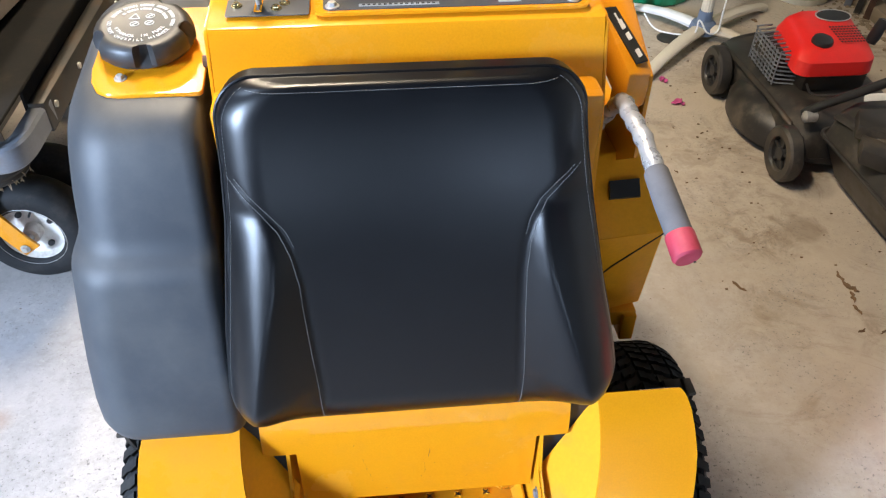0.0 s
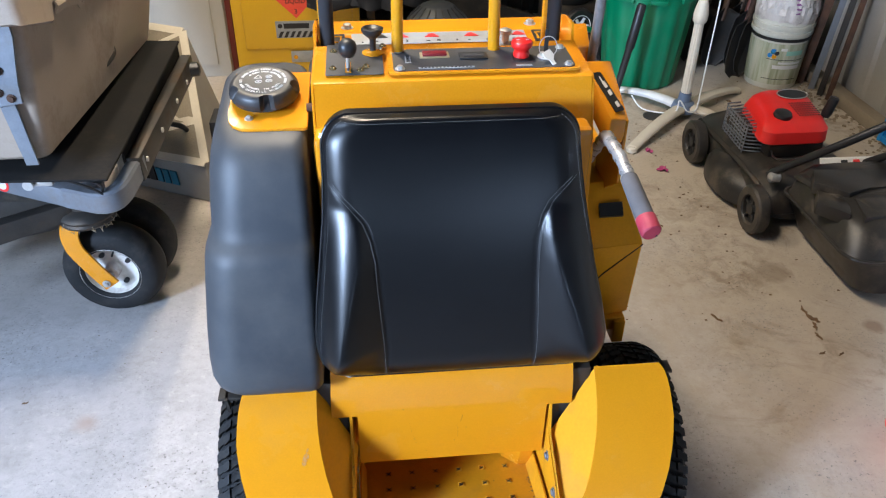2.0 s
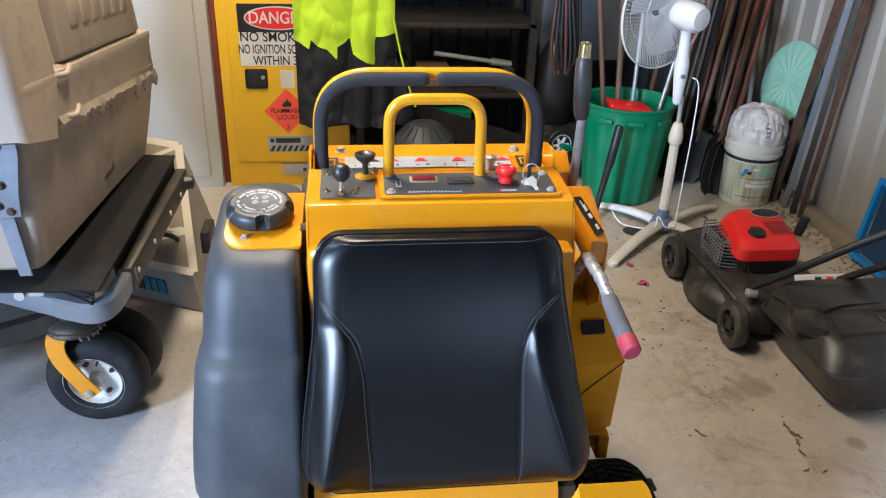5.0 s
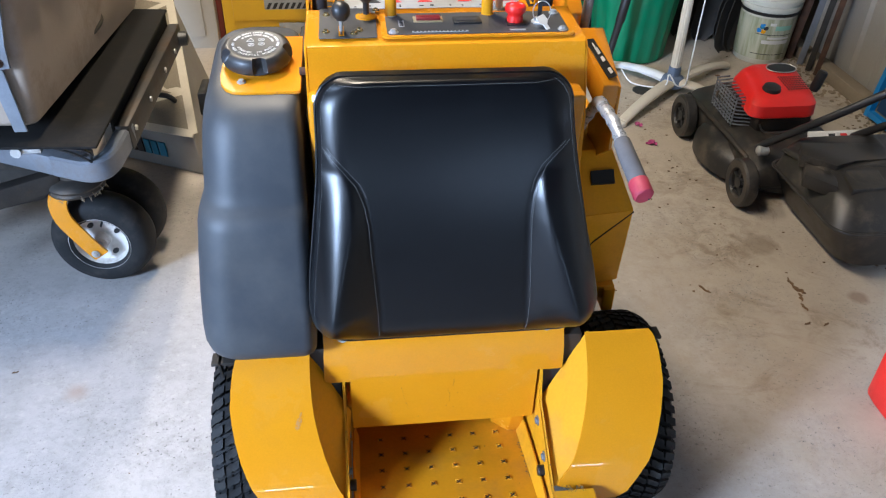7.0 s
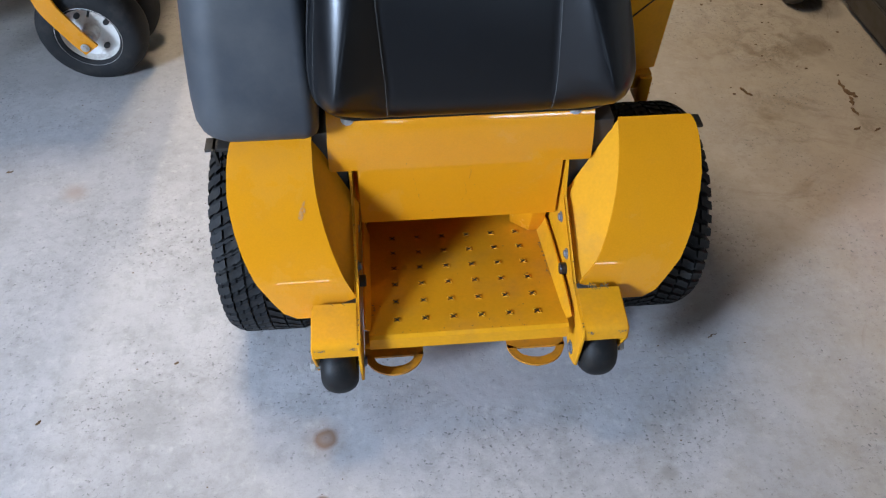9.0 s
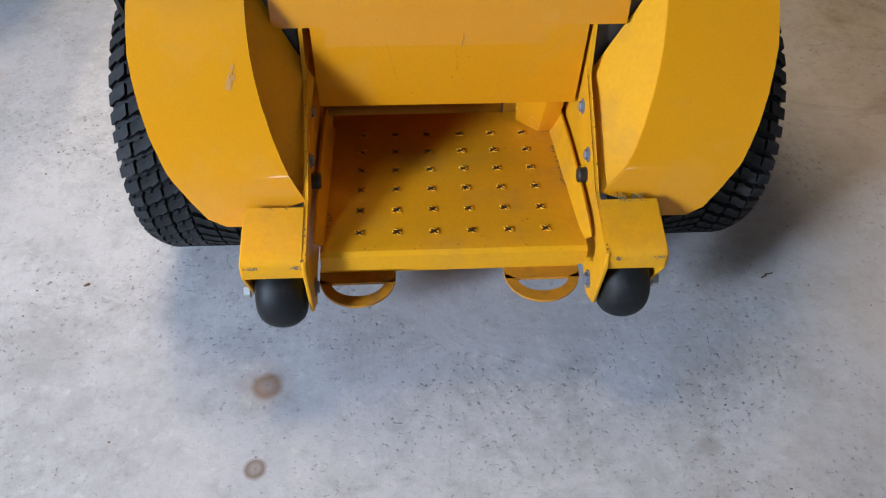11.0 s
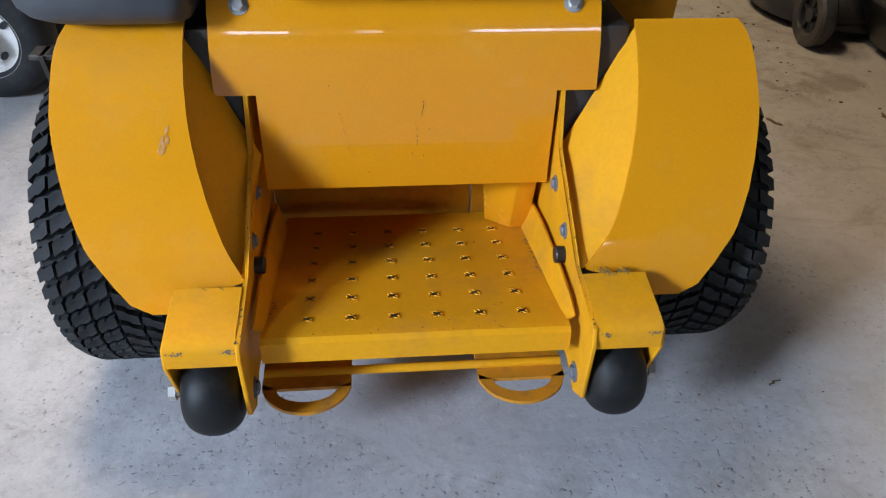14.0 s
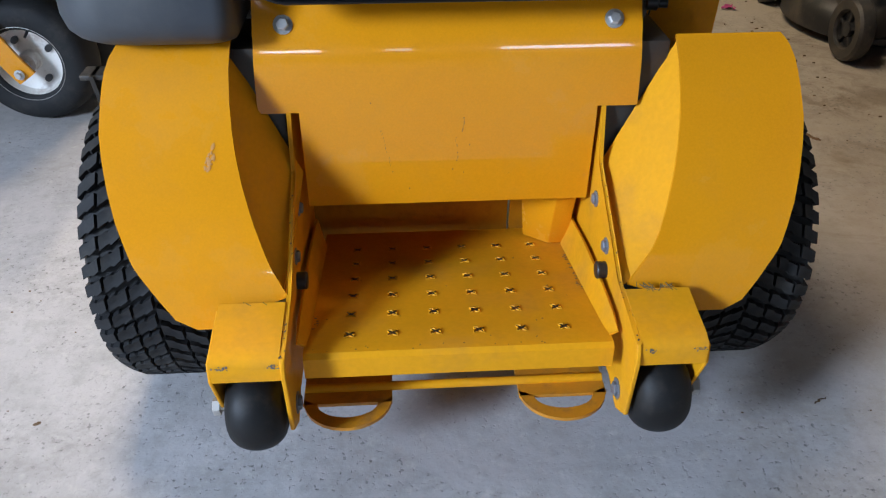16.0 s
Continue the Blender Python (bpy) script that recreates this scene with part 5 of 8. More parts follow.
ringp = [(kx + 0.017 * math.cos(a) + 0.002, ky - 0.008 + 0.004 * math.sin(a), con_z(ky) + 0.032 + 0.019 * math.sin(a)) for a in np.linspace(0, 2 * math.pi, 25)[:-1]]
tube(bm, ringp, 0.0009, 6, loop=True)
part("key_ring", bm, STEEL, ks)
bm = bmesh.new()
m = Matrix.Translation((kx + 0.004, ky - 0.028, con_z(ky) + 0.016)) @ Matrix.Rotation(radians(35), 4, "Z") @ Matrix.Rotation(radians(40), 4, "X")
prism(bm, [(-0.011, 0.016), (0.010, 0.019), (0.013, 0.006), (0.005, -0.003), (0.006, -0.021), (0.001, -0.026), (-0.003, -0.020), (-0.004, -0.002), (-0.012, 0.004)], "z", -0.001, 0.001, m=m)
part("spare_key", bm, SIGN_WHITE, ks, "white-tagged spare key")
bm = bmesh.new()
lathe(bm, [(0.013, 0), (0.013, 0.003), (0.008, 0.004), (0.008, 0.020), (0.012, 0.022), (0.012, 0.030), (0.006, 0.033)], (0.128, 0.565, con_z(0.565) + 0.003), (0, 0, 1), 16)
part("cable_stop", bm, STEEL, console)

# inner grab bar
bm = bmesh.new()
gb = bent([(-0.087, 0.532, 1.150), (-0.085, 0.520, 1.334), (0.095, 0.520, 1.334), (0.100, 0.532, 1.150)], 0.052, 10)
tube(bm, gb, 0.0112, 16)
grab = part("grab_bar", bm, YELLOW_TUBE, mower, "yellow bent tube grab bar")
for x in (-0.087, 0.100):
    bm = bmesh.new()
    lathe(bm, [(0.019, 0), (0.018, 0.003), (0.0125, 0.006)], (x, 0.532, con_z(0.532) + 0.004), (0, 0, 1), 20)
    part("bar_foot", bm, YELLOW, grab)
# outer padded hoop
bm = bmesh.new()
hp = bent([(-0.227, 0.640, 1.10), (-0.226, 0.640, 1.3545), (0.226, 0.640, 1.3545), (0.229, 0.640, 1.10)], 0.115, 14)
tube(bm, hp, 0.0125, 16)
hoop = part("control_hoop", bm, YELLOW_TUBE, mower, "yellow control hoop with foam grips")
for s in (-1, 1):
    bm = bmesh.new()
    q = bent([(-0.2225, 0.620, 1.14), (-0.2205, 0.620, 1.3475), (0.2335, 0.620, 1.3475), (0.2365, 0.620, 1.14)], 0.115, 14)
    half = [p for p in q if (p.x < 0.002 if s < 0 else p.x > 0.016)]
    mid_p = Vector((0.000 if s < 0 else 0.018, 0.620, 1.3475))
    half = half + [mid_p] if s < 0 else [mid_p] + half
    dense = []
    for a, b in zip(half, half[1:]):
        m_ = max(3, int((b - a).length / 0.006))
        dense += [a.lerp(b, k / m_) for k in range(m_)]
    dense.append(half[-1])
    n = len(dense)
    end = 0 if s > 0 else n - 1
    rr = [0.0142 * (1 - 0.35 * max(0, 1 - abs(i - end) / 2.0) ** 2) for i in range(n)]
    tube(bm, dense, rr, 16)
    part("foam_grip", bm, FOAM, hoop, "dark grey foam grip")

# ---- right-hand drive lever, its bracket and the lift handle ----
bm = bmesh.new()
hull(bm, [(0.285, 0.60, 1.08), (0.366, 0.63, 1.08), (0.362, 0.465, 0.995), (0.322, 0.44, 0.995), (0.303, 0.60, 1.118), (0.366, 0.62, 1.110), (0.367, 0.468, 1.044), (0.328, 0.455, 1.052)], 0.003)
arm = part("lever_bracket", bm, YELLOW, mower, "yellow lever bracket with a black decal")
bm = bmesh.new()
hull(bm, [(0.356, 0.60, 0.80), (0.362, 0.60, 0.80), (0.369, 0.466, 0.90), (0.363, 0.466, 0.90), (0.362, 0.62, 1.105), (0.368, 0.62, 1.105), (0.369, 0.466, 1.042), (0.363, 0.466, 1.042)], 0.001)
part("bracket_cheek", bm, YELLOW, arm)
bm = bmesh.new()
hull(bm, [(0.262, 0.55, 0.75), (0.270, 0.60, 0.75), (0.285, 0.45, 0.80), (0.277, 0.42, 0.80), (0.270, 0.58, 1.10), (0.278, 0.60, 1.10), (0.290, 0.46, 1.06), (0.282, 0.43, 1.06)], 0.001)
part("bracket_cheek", bm, YELLOW, arm)
bm = bmesh.new()
hull(bm, [(x, y, 1.052 + (y - 0.460) * 0.447 - (x - 0.33) * 0.10 + h) for h in (0.0004, 0.0034) for x, y in ((0.312, 0.566), (0.331, 0.570), (0.361, 0.481), (0.342, 0.474))])
dc = part("bracket_decal", bm, SIGN_BLACK, arm, "black decal with a white arrow and parking sign")
bm = bmesh.new()
for t0, t1, w in ((0.12, 0.34, 0.0022), (0.26, 0.42, 0.005), (0.50, 0.62, 0.005), (0.80, 0.93, 0.005)):
    A, B = Vector((0.3215, 0.568, 1.1045)), Vector((0.3515, 0.4775, 1.0612))
    tube(bm, [A.lerp(B, t0), A.lerp(B, t1)], w, 6, flat=0.25)
tagged(part("decal_print", bm, PRINT, dc), kind="stuff")
bm = bmesh.new()
lv = smooth_path([(0.305, 0.50, 0.94), (0.306, 0.44, 1.008), (0.299, 0.385, 1.050), (0.287, 0.32, 1.070), (0.286, 0.26, 1.072), (0.288, 0.19, 1.056)], 6)
tube(bm, lv, [0.0112 + 0.0015 * math.sin(i * 1.9) for i in range(len(lv))], 12)
dl = part("drive_lever", bm, TAPED, mower, "steel drive lever wrapped in clear tape")
bm = bmesh.new()
tube(bm, [(0.2858, 0.206, 1.0625), (0.2862, 0.202, 1.061), (0.2905, 0.163, 1.045), (0.2962, 0.122, 1.0270), (0.2966, 0.118, 1.0255)], [0.0125, 0.0148, 0.0156, 0.0158, 0.015], 24)
part("foam_grip", bm, material("pale_grey_foam", (0.085, 0.082, 0.086), (0.115, 0.11, 0.115), 0.9, scale=30, fine=900, bump=0.35, depth=0.0008), dl, "grey foam grip")
bm = bmesh.new()
tube(bm, [(0.2950, 0.128, 1.030), (0.2955, 0.125, 1.0285), (0.2985, 0.100, 1.0175), (0.299, 0.097, 1.0165)], [0.0152, 0.0172, 0.0174, 0.0150], 24)
ec = part("end_cap", bm, PINK, dl, "pinkish red rubber end cap")
bm = bmesh.new()
for dx, dz in ((-0.006, 0.003), (0.008, -0.004)):
    lathe(bm, [(0.0016, 0.0), (0.0016, 0.0012)], (0.299 + dx, 0.0965, 1.0165 + dz), (0.1, -0.9, -0.36), 8)
part("cap_hole", bm, SIGN_BLACK, ec)
bm = bmesh.new()
hd = [(0.331, 0.66, 1.06), (0.334, 0.645, 1.14), (0.333, 0.63, 1.24), (0.330, 0.625, 1.28)]
tube(bm, smooth_path(hd, 5), 0.0105, 12)
lh = part("lift_handle", bm, material("dull_worn_steel", (0.20, 0.195, 0.19), (0.30, 0.29, 0.28), 0.45, 0.4, scale=30, fine=200, bump=0.15, dirt=(0.10, 0.085, 0.07), dirt_amount=0.4, dirt_scale=20), mower, "steel lift handle with a black ribbed grip")
bm = bmesh.new()
tube(bm, [(0.331, 0.627, 1.262), (0.330, 0.626, 1.27), (0.326, 0.623, 1.30), (0.323, 0.62, 1.35), (0.320, 0.618, 1.388), (0.320, 0.618, 1.393)], [0.013, 0.0165, 0.0175, 0.0185, 0.0165, 0.013], 18)
part("ribbed_grip", bm, BLACK_DUSTY, lh, "worn black rubber grip")
bm = bmesh.new()
lathe(bm, [(0.0125, 0.0), (0.0125, 0.034), (0.0105, 0.035), (0.010, 0.028), (0, 0.028)], (0.320, 0.618, 1.388), (0, 0, 1), 18)
part("brass_tip", bm, BRASS, lh, "brass-plated tip")
bm = bmesh.new()
hull(bm, [(0.285, 0.63, 1.03), (0.325, 0.65, 1.03), (0.325, 0.70, 1.03), (0.285, 0.70, 1.03), (0.290, 0.635, 1.135), (0.328, 0.65, 1.130), (0.328, 0.70, 1.165), (0.290, 0.70, 1.165)], 0.003)
part("handle_bracket", bm, YELLOW, mower)

# ---- right side cover ----
bm = bmesh.new()
hull(bm, [(0.345, 0.555, 0.455), (0.487, 0.588, 0.452), (0.50, 1.02, 0.455), (0.30, 1.02, 0.455), (0.285, 0.450, 0.742), (0.443, 0.462, 0.748), (0.455, 1.02, 0.75), (0.285, 1.02, 0.75)], 0.004)
cover = part("side_cover", bm, YELLOW_WORN, mower, "yellow folded side cover")
bm = bmesh.new()
hull(bm, [(0.285, 0.449, 0.7425), (0.4425, 0.461, 0.7485), (0.455, 1.02, 0.751), (0.285, 1.02, 0.751), (0.275, 0.52, 0.868), (0.400, 0.545, 0.862), (0.41, 1.02, 0.88), (0.275, 1.02, 0.88)], 0.003)
part("cover_top", bm, YELLOW_WORN, mower)
bm = bmesh.new()
hull(bm, [(0.258, 0.40, 0.745), (0.290, 0.40, 0.745), (0.30, 0.9, 0.745), (0.258, 0.9, 0.745), (0.258, 0.40, 1.02), (0.282, 0.40, 1.02), (0.285, 0.9, 1.02), (0.258, 0.9, 1.02)], 0.003)
part("cover_cheek", bm, YELLOW_WORN, mower)
bm = bmesh.new()
tube(bm, [(0.350, 0.5405, 0.500), (0.3555, 0.503, 0.612), (0.372, 0.490, 0.647), (0.4445, 0.465, 0.742)], 0.0018, 6)
part("cover_seam", bm, SIGN_BLACK, cover)
bm = bmesh.new()
hull(bm, [(0.345, 0.490, 0.800), (0.398, 0.492, 0.800), (0.398, 0.512, 0.823), (0.345, 0.508, 0.823), (0.345, 0.485, 0.806), (0.398, 0.487, 0.806), (0.398, 0.508, 0.829), (0.345, 0.504, 0.829)])
part("cover_slot", bm, SIGN_BLACK, cover, "dark slot in the cover")
bm = bmesh.new()
box(bm, 0.36, 0.474, 0.56, 0.60, 0.415, 0.455, 0.004)
box(bm, 0.444, 0.474, 0.55, 0.60, 0.38, 0.45, 0.004)
part("cover_bracket", bm, YELLOW_WORN, mower)
for p0, p1 in (((0.27, 0.36, 0.50), (0.29, 0.42, 0.75)), ((-0.262, 0.36, 0.42), (-0.27, 0.33, 0.56)), ((-0.275, 0.40, 0.40), (-0.262, 0.36, 0.60))):
    bm = bmesh.new()
    tube(bm, smooth_path([p0, ((p0[0] + p1[0]) / 2 + 0.015, (p0[1] + p1[1]) / 2, (p0[2] + p1[2]) / 2), p1], 6), 0.008, 8)
    part("hydraulic_hose", bm, BLACK, mower, "black hydraulic hose")
bm = bmesh.new()
for z in (0.585, 0.612):
    lathe(bm, [(0.008, 0), (0.011, 0.002), (0.011, 0.016), (0.007, 0.018), (0.007, 0.030)], (0.285, 0.36, z), (1, -0.2, 0), 12)
part("hose_fitting", bm, BLACK, mower, "black hose fittings")

# ---- rear end of a riding mower with a beige grass catcher ----
rider = thing("riding_mower", -1.35, 1.5, 0.0, "riding mower rear with a beige grass catcher and twin castor tyres", "lawn mower")


def hop_ring(z, x0, x1, y0, y1, r=0.03, fall=0.05):
    return ring_rect(x0, x1, y0, y1, z, r, 5, lambda x, y: z - fall * (y - 1.0))


bm = bmesh.new()
rings = [hop_ring(0.742, -1.72, -0.992, 0.995, 2.06, 0.02), hop_ring(0.752, -1.73, -0.980, 0.985, 2.07, 0.025), hop_ring(0.95, -1.74, -0.962, 0.978, 2.16, 0.028, 0.08), hop_ring(1.14, -1.75, -0.950, 0.972, 2.24, 0.03, 0.11)]
loft(bm, rings)
for v in bm.verts:
    if v.co.x > -1.1:
        v.co.x += 0.020 * (v.co.y - 1.0)
catcher = part("catcher_tub", bm, HOPPER, rider, "dirty beige plastic catcher tub")
bm = bmesh.new()
rings = [hop_ring(1.108, -1.77, -0.945, 0.958, 2.25, 0.03, 0.115), hop_ring(1.118, -1.775, -0.932, 0.945, 2.262, 0.035, 0.115), hop_ring(1.20, -1.775, -0.934, 0.946, 2.26, 0.035, 0.09), hop_ring(1.222, -1.775, -0.928, 0.942, 2.265, 0.035, 0.085), hop_ring(1.236, -1.775, -0.932, 0.946, 2.26, 0.035, 0.085), hop_ring(1.246, -1.76, -0.958, 0.972, 2.235, 0.04, 0.085), hop_ring(1.50, -1.73, -0.975, 0.99, 2.21, 0.05, 0.085), hop_ring(1.64, -1.66, -1.05, 1.06, 2.14, 0.09, 0.085), hop_ring(1.68, -1.5, -1.2, 1.25, 1.95, 0.09, 0.085)]
loft(bm, rings)
lid = part("catcher_lid", bm, HOPPER, rider, "beige catcher lid with a chipped skirt")
# moulded panel with unreadable raised lettering, standing off the lid's side
bm = bmesh.new()
hull(bm, [(-0.975, 1.27, 1.225), (-0.936, 1.30, 1.222), (-0.936, 2.10, 1.150), (-0.975, 2.14, 1.148), (-0.99, 1.25, 1.60), (-0.950, 1.28, 1.60), (-0.950, 2.08, 1.53), (-0.99, 2.12, 1.53)], 0.012, 3)
lp = part("moulded_panel", bm, HOPPER, lid)
for k in range(6):
    bm = bmesh.new()
    y = 1.40 + k * 0.105
    z0 = 1.300 - 0.085 * (y - 1.4)
    hull(bm, [(-0.945, y, z0), (-0.9335, y, z0), (-0.9335, y + 0.07, z0), (-0.945, y + 0.07, z0), (-0.95, y + 0.008, z0 + 0.10), (-0.9375, y + 0.008, z0 + 0.10), (-0.9375, y + 0.062, z0 + 0.10), (-0.95, y + 0.062, z0 + 0.10)], 0.003)
    part("raised_bar", bm, HOPPER, lp)
# corner post of the lid, broken off at its foot
bm = bmesh.new()
posts = []
for z in (1.070, 1.085, 1.14, 1.20, 1.40, 1.58, 1.62):
    ring = ring_rect(-1.10, -0.922 - 0.05 * (z - 1.03), 0.934 + 0.03 * (z - 1.03), 1.14 + 0.08 * smoothstep(1.06, 1.20, z), z, [0.02, 0.028, 0.03, 0.02], 5)
    foot = max(0, 1 - (z - 1.07) / 0.06)
    posts.append([(x, y, q + foot * (0.035 - 0.24 * (y - 0.934) + 0.018 * noise.noise((x * 30, y * 30, 0)))) for x, y, q in ring])
loft(bm, posts)
part("corner_post", bm, HOPPER, lid, "beige corner post of the lid")
# chipped lower skirt of the lid: an uneven strip
bm = bmesh.new()
random.seed(11)
ys = [1.16 + 1.09 * k / 60 for k in range(61)]
low = [1.105 - 0.115 * (y - 1.0) - max(0.0, 0.016 + (0.020 if y < 1.95 else 0.06) * noise.noise((y * 11, 0, 0)) + (0.016 if random.random() < 0.18 else 0)) for y in ys]
top_ = [1.125 - 0.115 * (y - 1.0) for y in ys]
sheet(bm, [[(-0.936, y, t) for y, t in zip(ys, top_)], [(-0.928, y, (t + l) / 2) for y, t, l in zip(ys, top_, low)], [(-0.936, y, l) for y, l in zip(ys, low)]], 0.006)
part("chipped_skirt", bm, HOPPER, lid)
for y, z in ((1.24, 1.210), (1.26, 1.092)):
    bm = bmesh.new()
    tube(bm, smooth_path([(-0.950, y - 0.06, z), (-0.930, y - 0.04, z), (-0.918, y, z - 0.004), (-0.926, y + 0.05, z + 0.006)], 5), 0.008, 10)
    part("lid_latch", bm, HOPPER, lid)
bm = bmesh.new()
tube(bm, smooth_path([(-0.985, 1.50, 0.78), (-0.965, 1.55, 0.79), (-0.960, 1.62, 0.80), (-0.972, 1.63, 0.835)], 5), 0.008, 8)
part("tub_hook", bm, DARK_STEEL, catcher, "dark stained hook on the tub")
# strap plate on the rear face
bm = bmesh.new()
prism(bm, [(-1.075, 1.27), (-0.975, 1.29), (-0.966, 1.20), (-0.964, 1.08), (-0.985, 0.97), (-0.988, 0.915), (-1.065, 0.905)], "y", 0.948, 0.956, 0.001, 1)
strap = part("strap_plate", bm, PLATE_STEEL, catcher, "scuffed grey steel plate")
bm = bmesh.new()
prism(bm, [(-1.05, 0.91), (-1.012, 0.91), (-1.000, 0.74), (-1.032, 0.74)], "y", 0.960, 0.966, 0.001, 1)
part("strap_tail", bm, PLATE_STEEL, strap)
for x, z in ((-1.02, 1.215), (-1.01, 1.10), (-1.02, 1.00), (-1.035, 0.945), (-1.010, 0.930)):
    bm = bmesh.new()
    lathe(bm, [(0.011, 0.0), (0.011, 0.003), (0.007, 0.004), (0.007, 0.008)], (x, 0.948, z), (0, -1, 0), 12)
    part("rivet", bm, RUST, strap)
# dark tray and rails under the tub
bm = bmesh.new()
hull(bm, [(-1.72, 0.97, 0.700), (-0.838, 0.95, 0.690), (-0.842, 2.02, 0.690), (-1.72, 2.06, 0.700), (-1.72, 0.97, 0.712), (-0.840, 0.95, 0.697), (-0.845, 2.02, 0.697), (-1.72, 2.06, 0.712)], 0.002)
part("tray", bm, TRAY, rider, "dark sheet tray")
# Added dark strip draws the shaded gap between tray edge and rail.
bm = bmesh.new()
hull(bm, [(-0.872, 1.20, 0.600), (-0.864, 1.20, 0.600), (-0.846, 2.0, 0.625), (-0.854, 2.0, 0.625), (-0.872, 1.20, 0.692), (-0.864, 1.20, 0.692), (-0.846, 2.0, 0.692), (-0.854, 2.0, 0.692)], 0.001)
part("gap_strip", bm, TRAY, rider)
bm = bmesh.new()
hull(bm, [(-0.861, 1.20, 0.550), (-0.821, 1.20, 0.550), (-0.800, 2.0, 0.575), (-0.84, 2.0, 0.575), (-0.864, 1.20, 0.630), (-0.824, 1.20, 0.630), (-0.803, 2.0, 0.65), (-0.843, 2.0, 0.65)], 0.004)
rail = part("side_rail", bm, DARK_STEEL, rider, "dirty dark side rail")
for y in (1.25, 1.45, 1.68, 1.85):
    bm = bmesh.new()
    lathe(bm, [(0.009, 0), (0.009, 0.005)], (-0.824 + (y - 1.05) * 0.026, y, 0.60), (1, 0, 0), 10)
    part("rivet", bm, STEEL, rail)
bm = bmesh.new()
lathe(bm, [(0.014, -0.035), (0.026, -0.028), (0.028, 0.0), (0.026, 0.028), (0.014, 0.035)], (-0.805, 1.96, 0.605), (1, 0.2, 0), 20)
part("rail_bumper", bm, BLACK, rail, "black rubber rail end")
bm = bmesh.new()
hull(bm, [(-1.75, 1.46, 0.530), (-0.96, 1.07, 0.525), (-0.92, 1.15, 0.525), (-1.75, 1.56, 0.530), (-1.75, 1.46, 0.592), (-0.96, 1.07, 0.588), (-0.92, 1.15, 0.588), (-1.75, 1.56, 0.592)], 0.006)
beam = part("rear_beam", bm, GREY_STEEL, rider, "grey painted rear frame beam")
bm = bmesh.new()
lathe(bm, [(0.028, 0), (0.028, 0.0008)], (-1.235, 1.2045, 0.560), (-0.443, -0.897, 0), 28)
rd = part("round_sticker", bm, SIGN_RED, beam, "round red prohibition sticker")
bm = bmesh.new()
lathe(bm, [(0.020, 0), (0.020, 0.0012)], (-1.2352, 1.2041, 0.560), (-0.443, -0.897, 0), 28)
part("sticker_centre", bm, SIGN_WHITE, rd)
bm = bmesh.new()
way = bent([(-1.02, 1.122, 0.557), (-0.872, 1.050, 0.560), (-0.842, 1.24, 0.592)], 0.10, 10)
rings = []
for i, p in enumerate(way):
    d = (way[min(i + 1, len(way) - 1)] - way[max(i - 1, 0)]).normalized()
    sd = d.cross(Vector((0, 0, 1))).normalized() * 0.022
    rings.append([p - sd + Vector((0, 0, 0.026)), p - sd * 0.7 + Vector((0, 0, 0.033)), p + sd * 0.7 + Vector((0, 0, 0.033)), p + sd + Vector((0, 0, 0.026)), p + sd - Vector((0, 0, 0.028)), p + sd * 0.7 - Vector((0, 0, 0.034)), p - sd * 0.7 - Vector((0, 0, 0.034)), p - sd - Vector((0, 0, 0.028))])
loft(bm, rings)
part("beam_elbow", bm, GREY_STEEL, rider)
bm = bmesh.new()
for k in range(2):
    tube(bm, smooth_path([(-1.25, 1.06, 0.70 - 0.02 * k), (-1.05, 1.03, 0.665), (-0.98, 1.04, 0.65), (-0.90, 1.06, 0.62 - 0.03 * k), (-0.93, 1.09, 0.53)], 6), 0.004, 6)
part("cable", bm, BLACK, rider, "thin black cables")
bm = bmesh.new()
box(bm, -1.065, -1.0, 1.0, 1.03, 0.655, 0.672, 0.004)
lathe(bm, [(0.014, 0), (0.014, 0.012)], (-1.06, 1.0, 0.664), (0, -1, 0), 12)
part("toggle", bm, STEEL, rider, "steel toggle catch")
# lower chassis, dark
bm = bmesh.new()
hull(bm, [(-1.75, 1.30, 0.20), (-1.16, 1.30, 0.33), (-1.16, 1.98, 0.33), (-1.75, 1.98, 0.20), (-1.75, 1.30, 0.46), (-1.12, 1.30, 0.45), (-1.12, 1.98, 0.45), (-1.75, 1.98, 0.46)], 0.01)
part("chassis", bm, DARK_STEEL, rider, "dark chassis under the catcher")
bm = bmesh.new()
hull(bm, [(-1.7, 0.99, 0.31), (-1.08, 1.25, 0.395), (-1.08, 1.30, 0.395), (-1.7, 1.05, 0.31), (-1.7, 0.99, 0.39), (-1.08, 1.25, 0.455), (-1.08, 1.30, 0.455), (-1.7, 1.05, 0.39)], 0.004)
part("chassis_brace", bm, DARK_STEEL, rider)
# Plain block added to fill the black area under the tray.
bm = bmesh.new()
box(bm, -1.70, -1.02, 1.25, 1.98, 0.46, 0.69, 0.02)
part("dark_block", bm, BLACK_DUSTY, rider, "plain black block under the tray")
# castor
AXW = Vector((0.05, 0.9987, 0)).normalized()
W1 = Vector((-1.024, 1.328, 0.165))
bm = bmesh.new()
lathe(bm, [(0.03, 0.0), (0.074, 0.001), (0.084, 0.006), (0.088, 0.014), (0.084, 0.022), (0.087, 0.030), (0.080, 0.042), (0.062, 0.050), (0.05, 0.056), (0.046, 0.130)], (-1.053, 1.293, 0.372), (0.04, 0, 1), 30)
hub = part("swivel_bearing", bm, DARK_STEEL, rider, "greasy swivel bearing")
bm = bmesh.new()
random.seed(31)
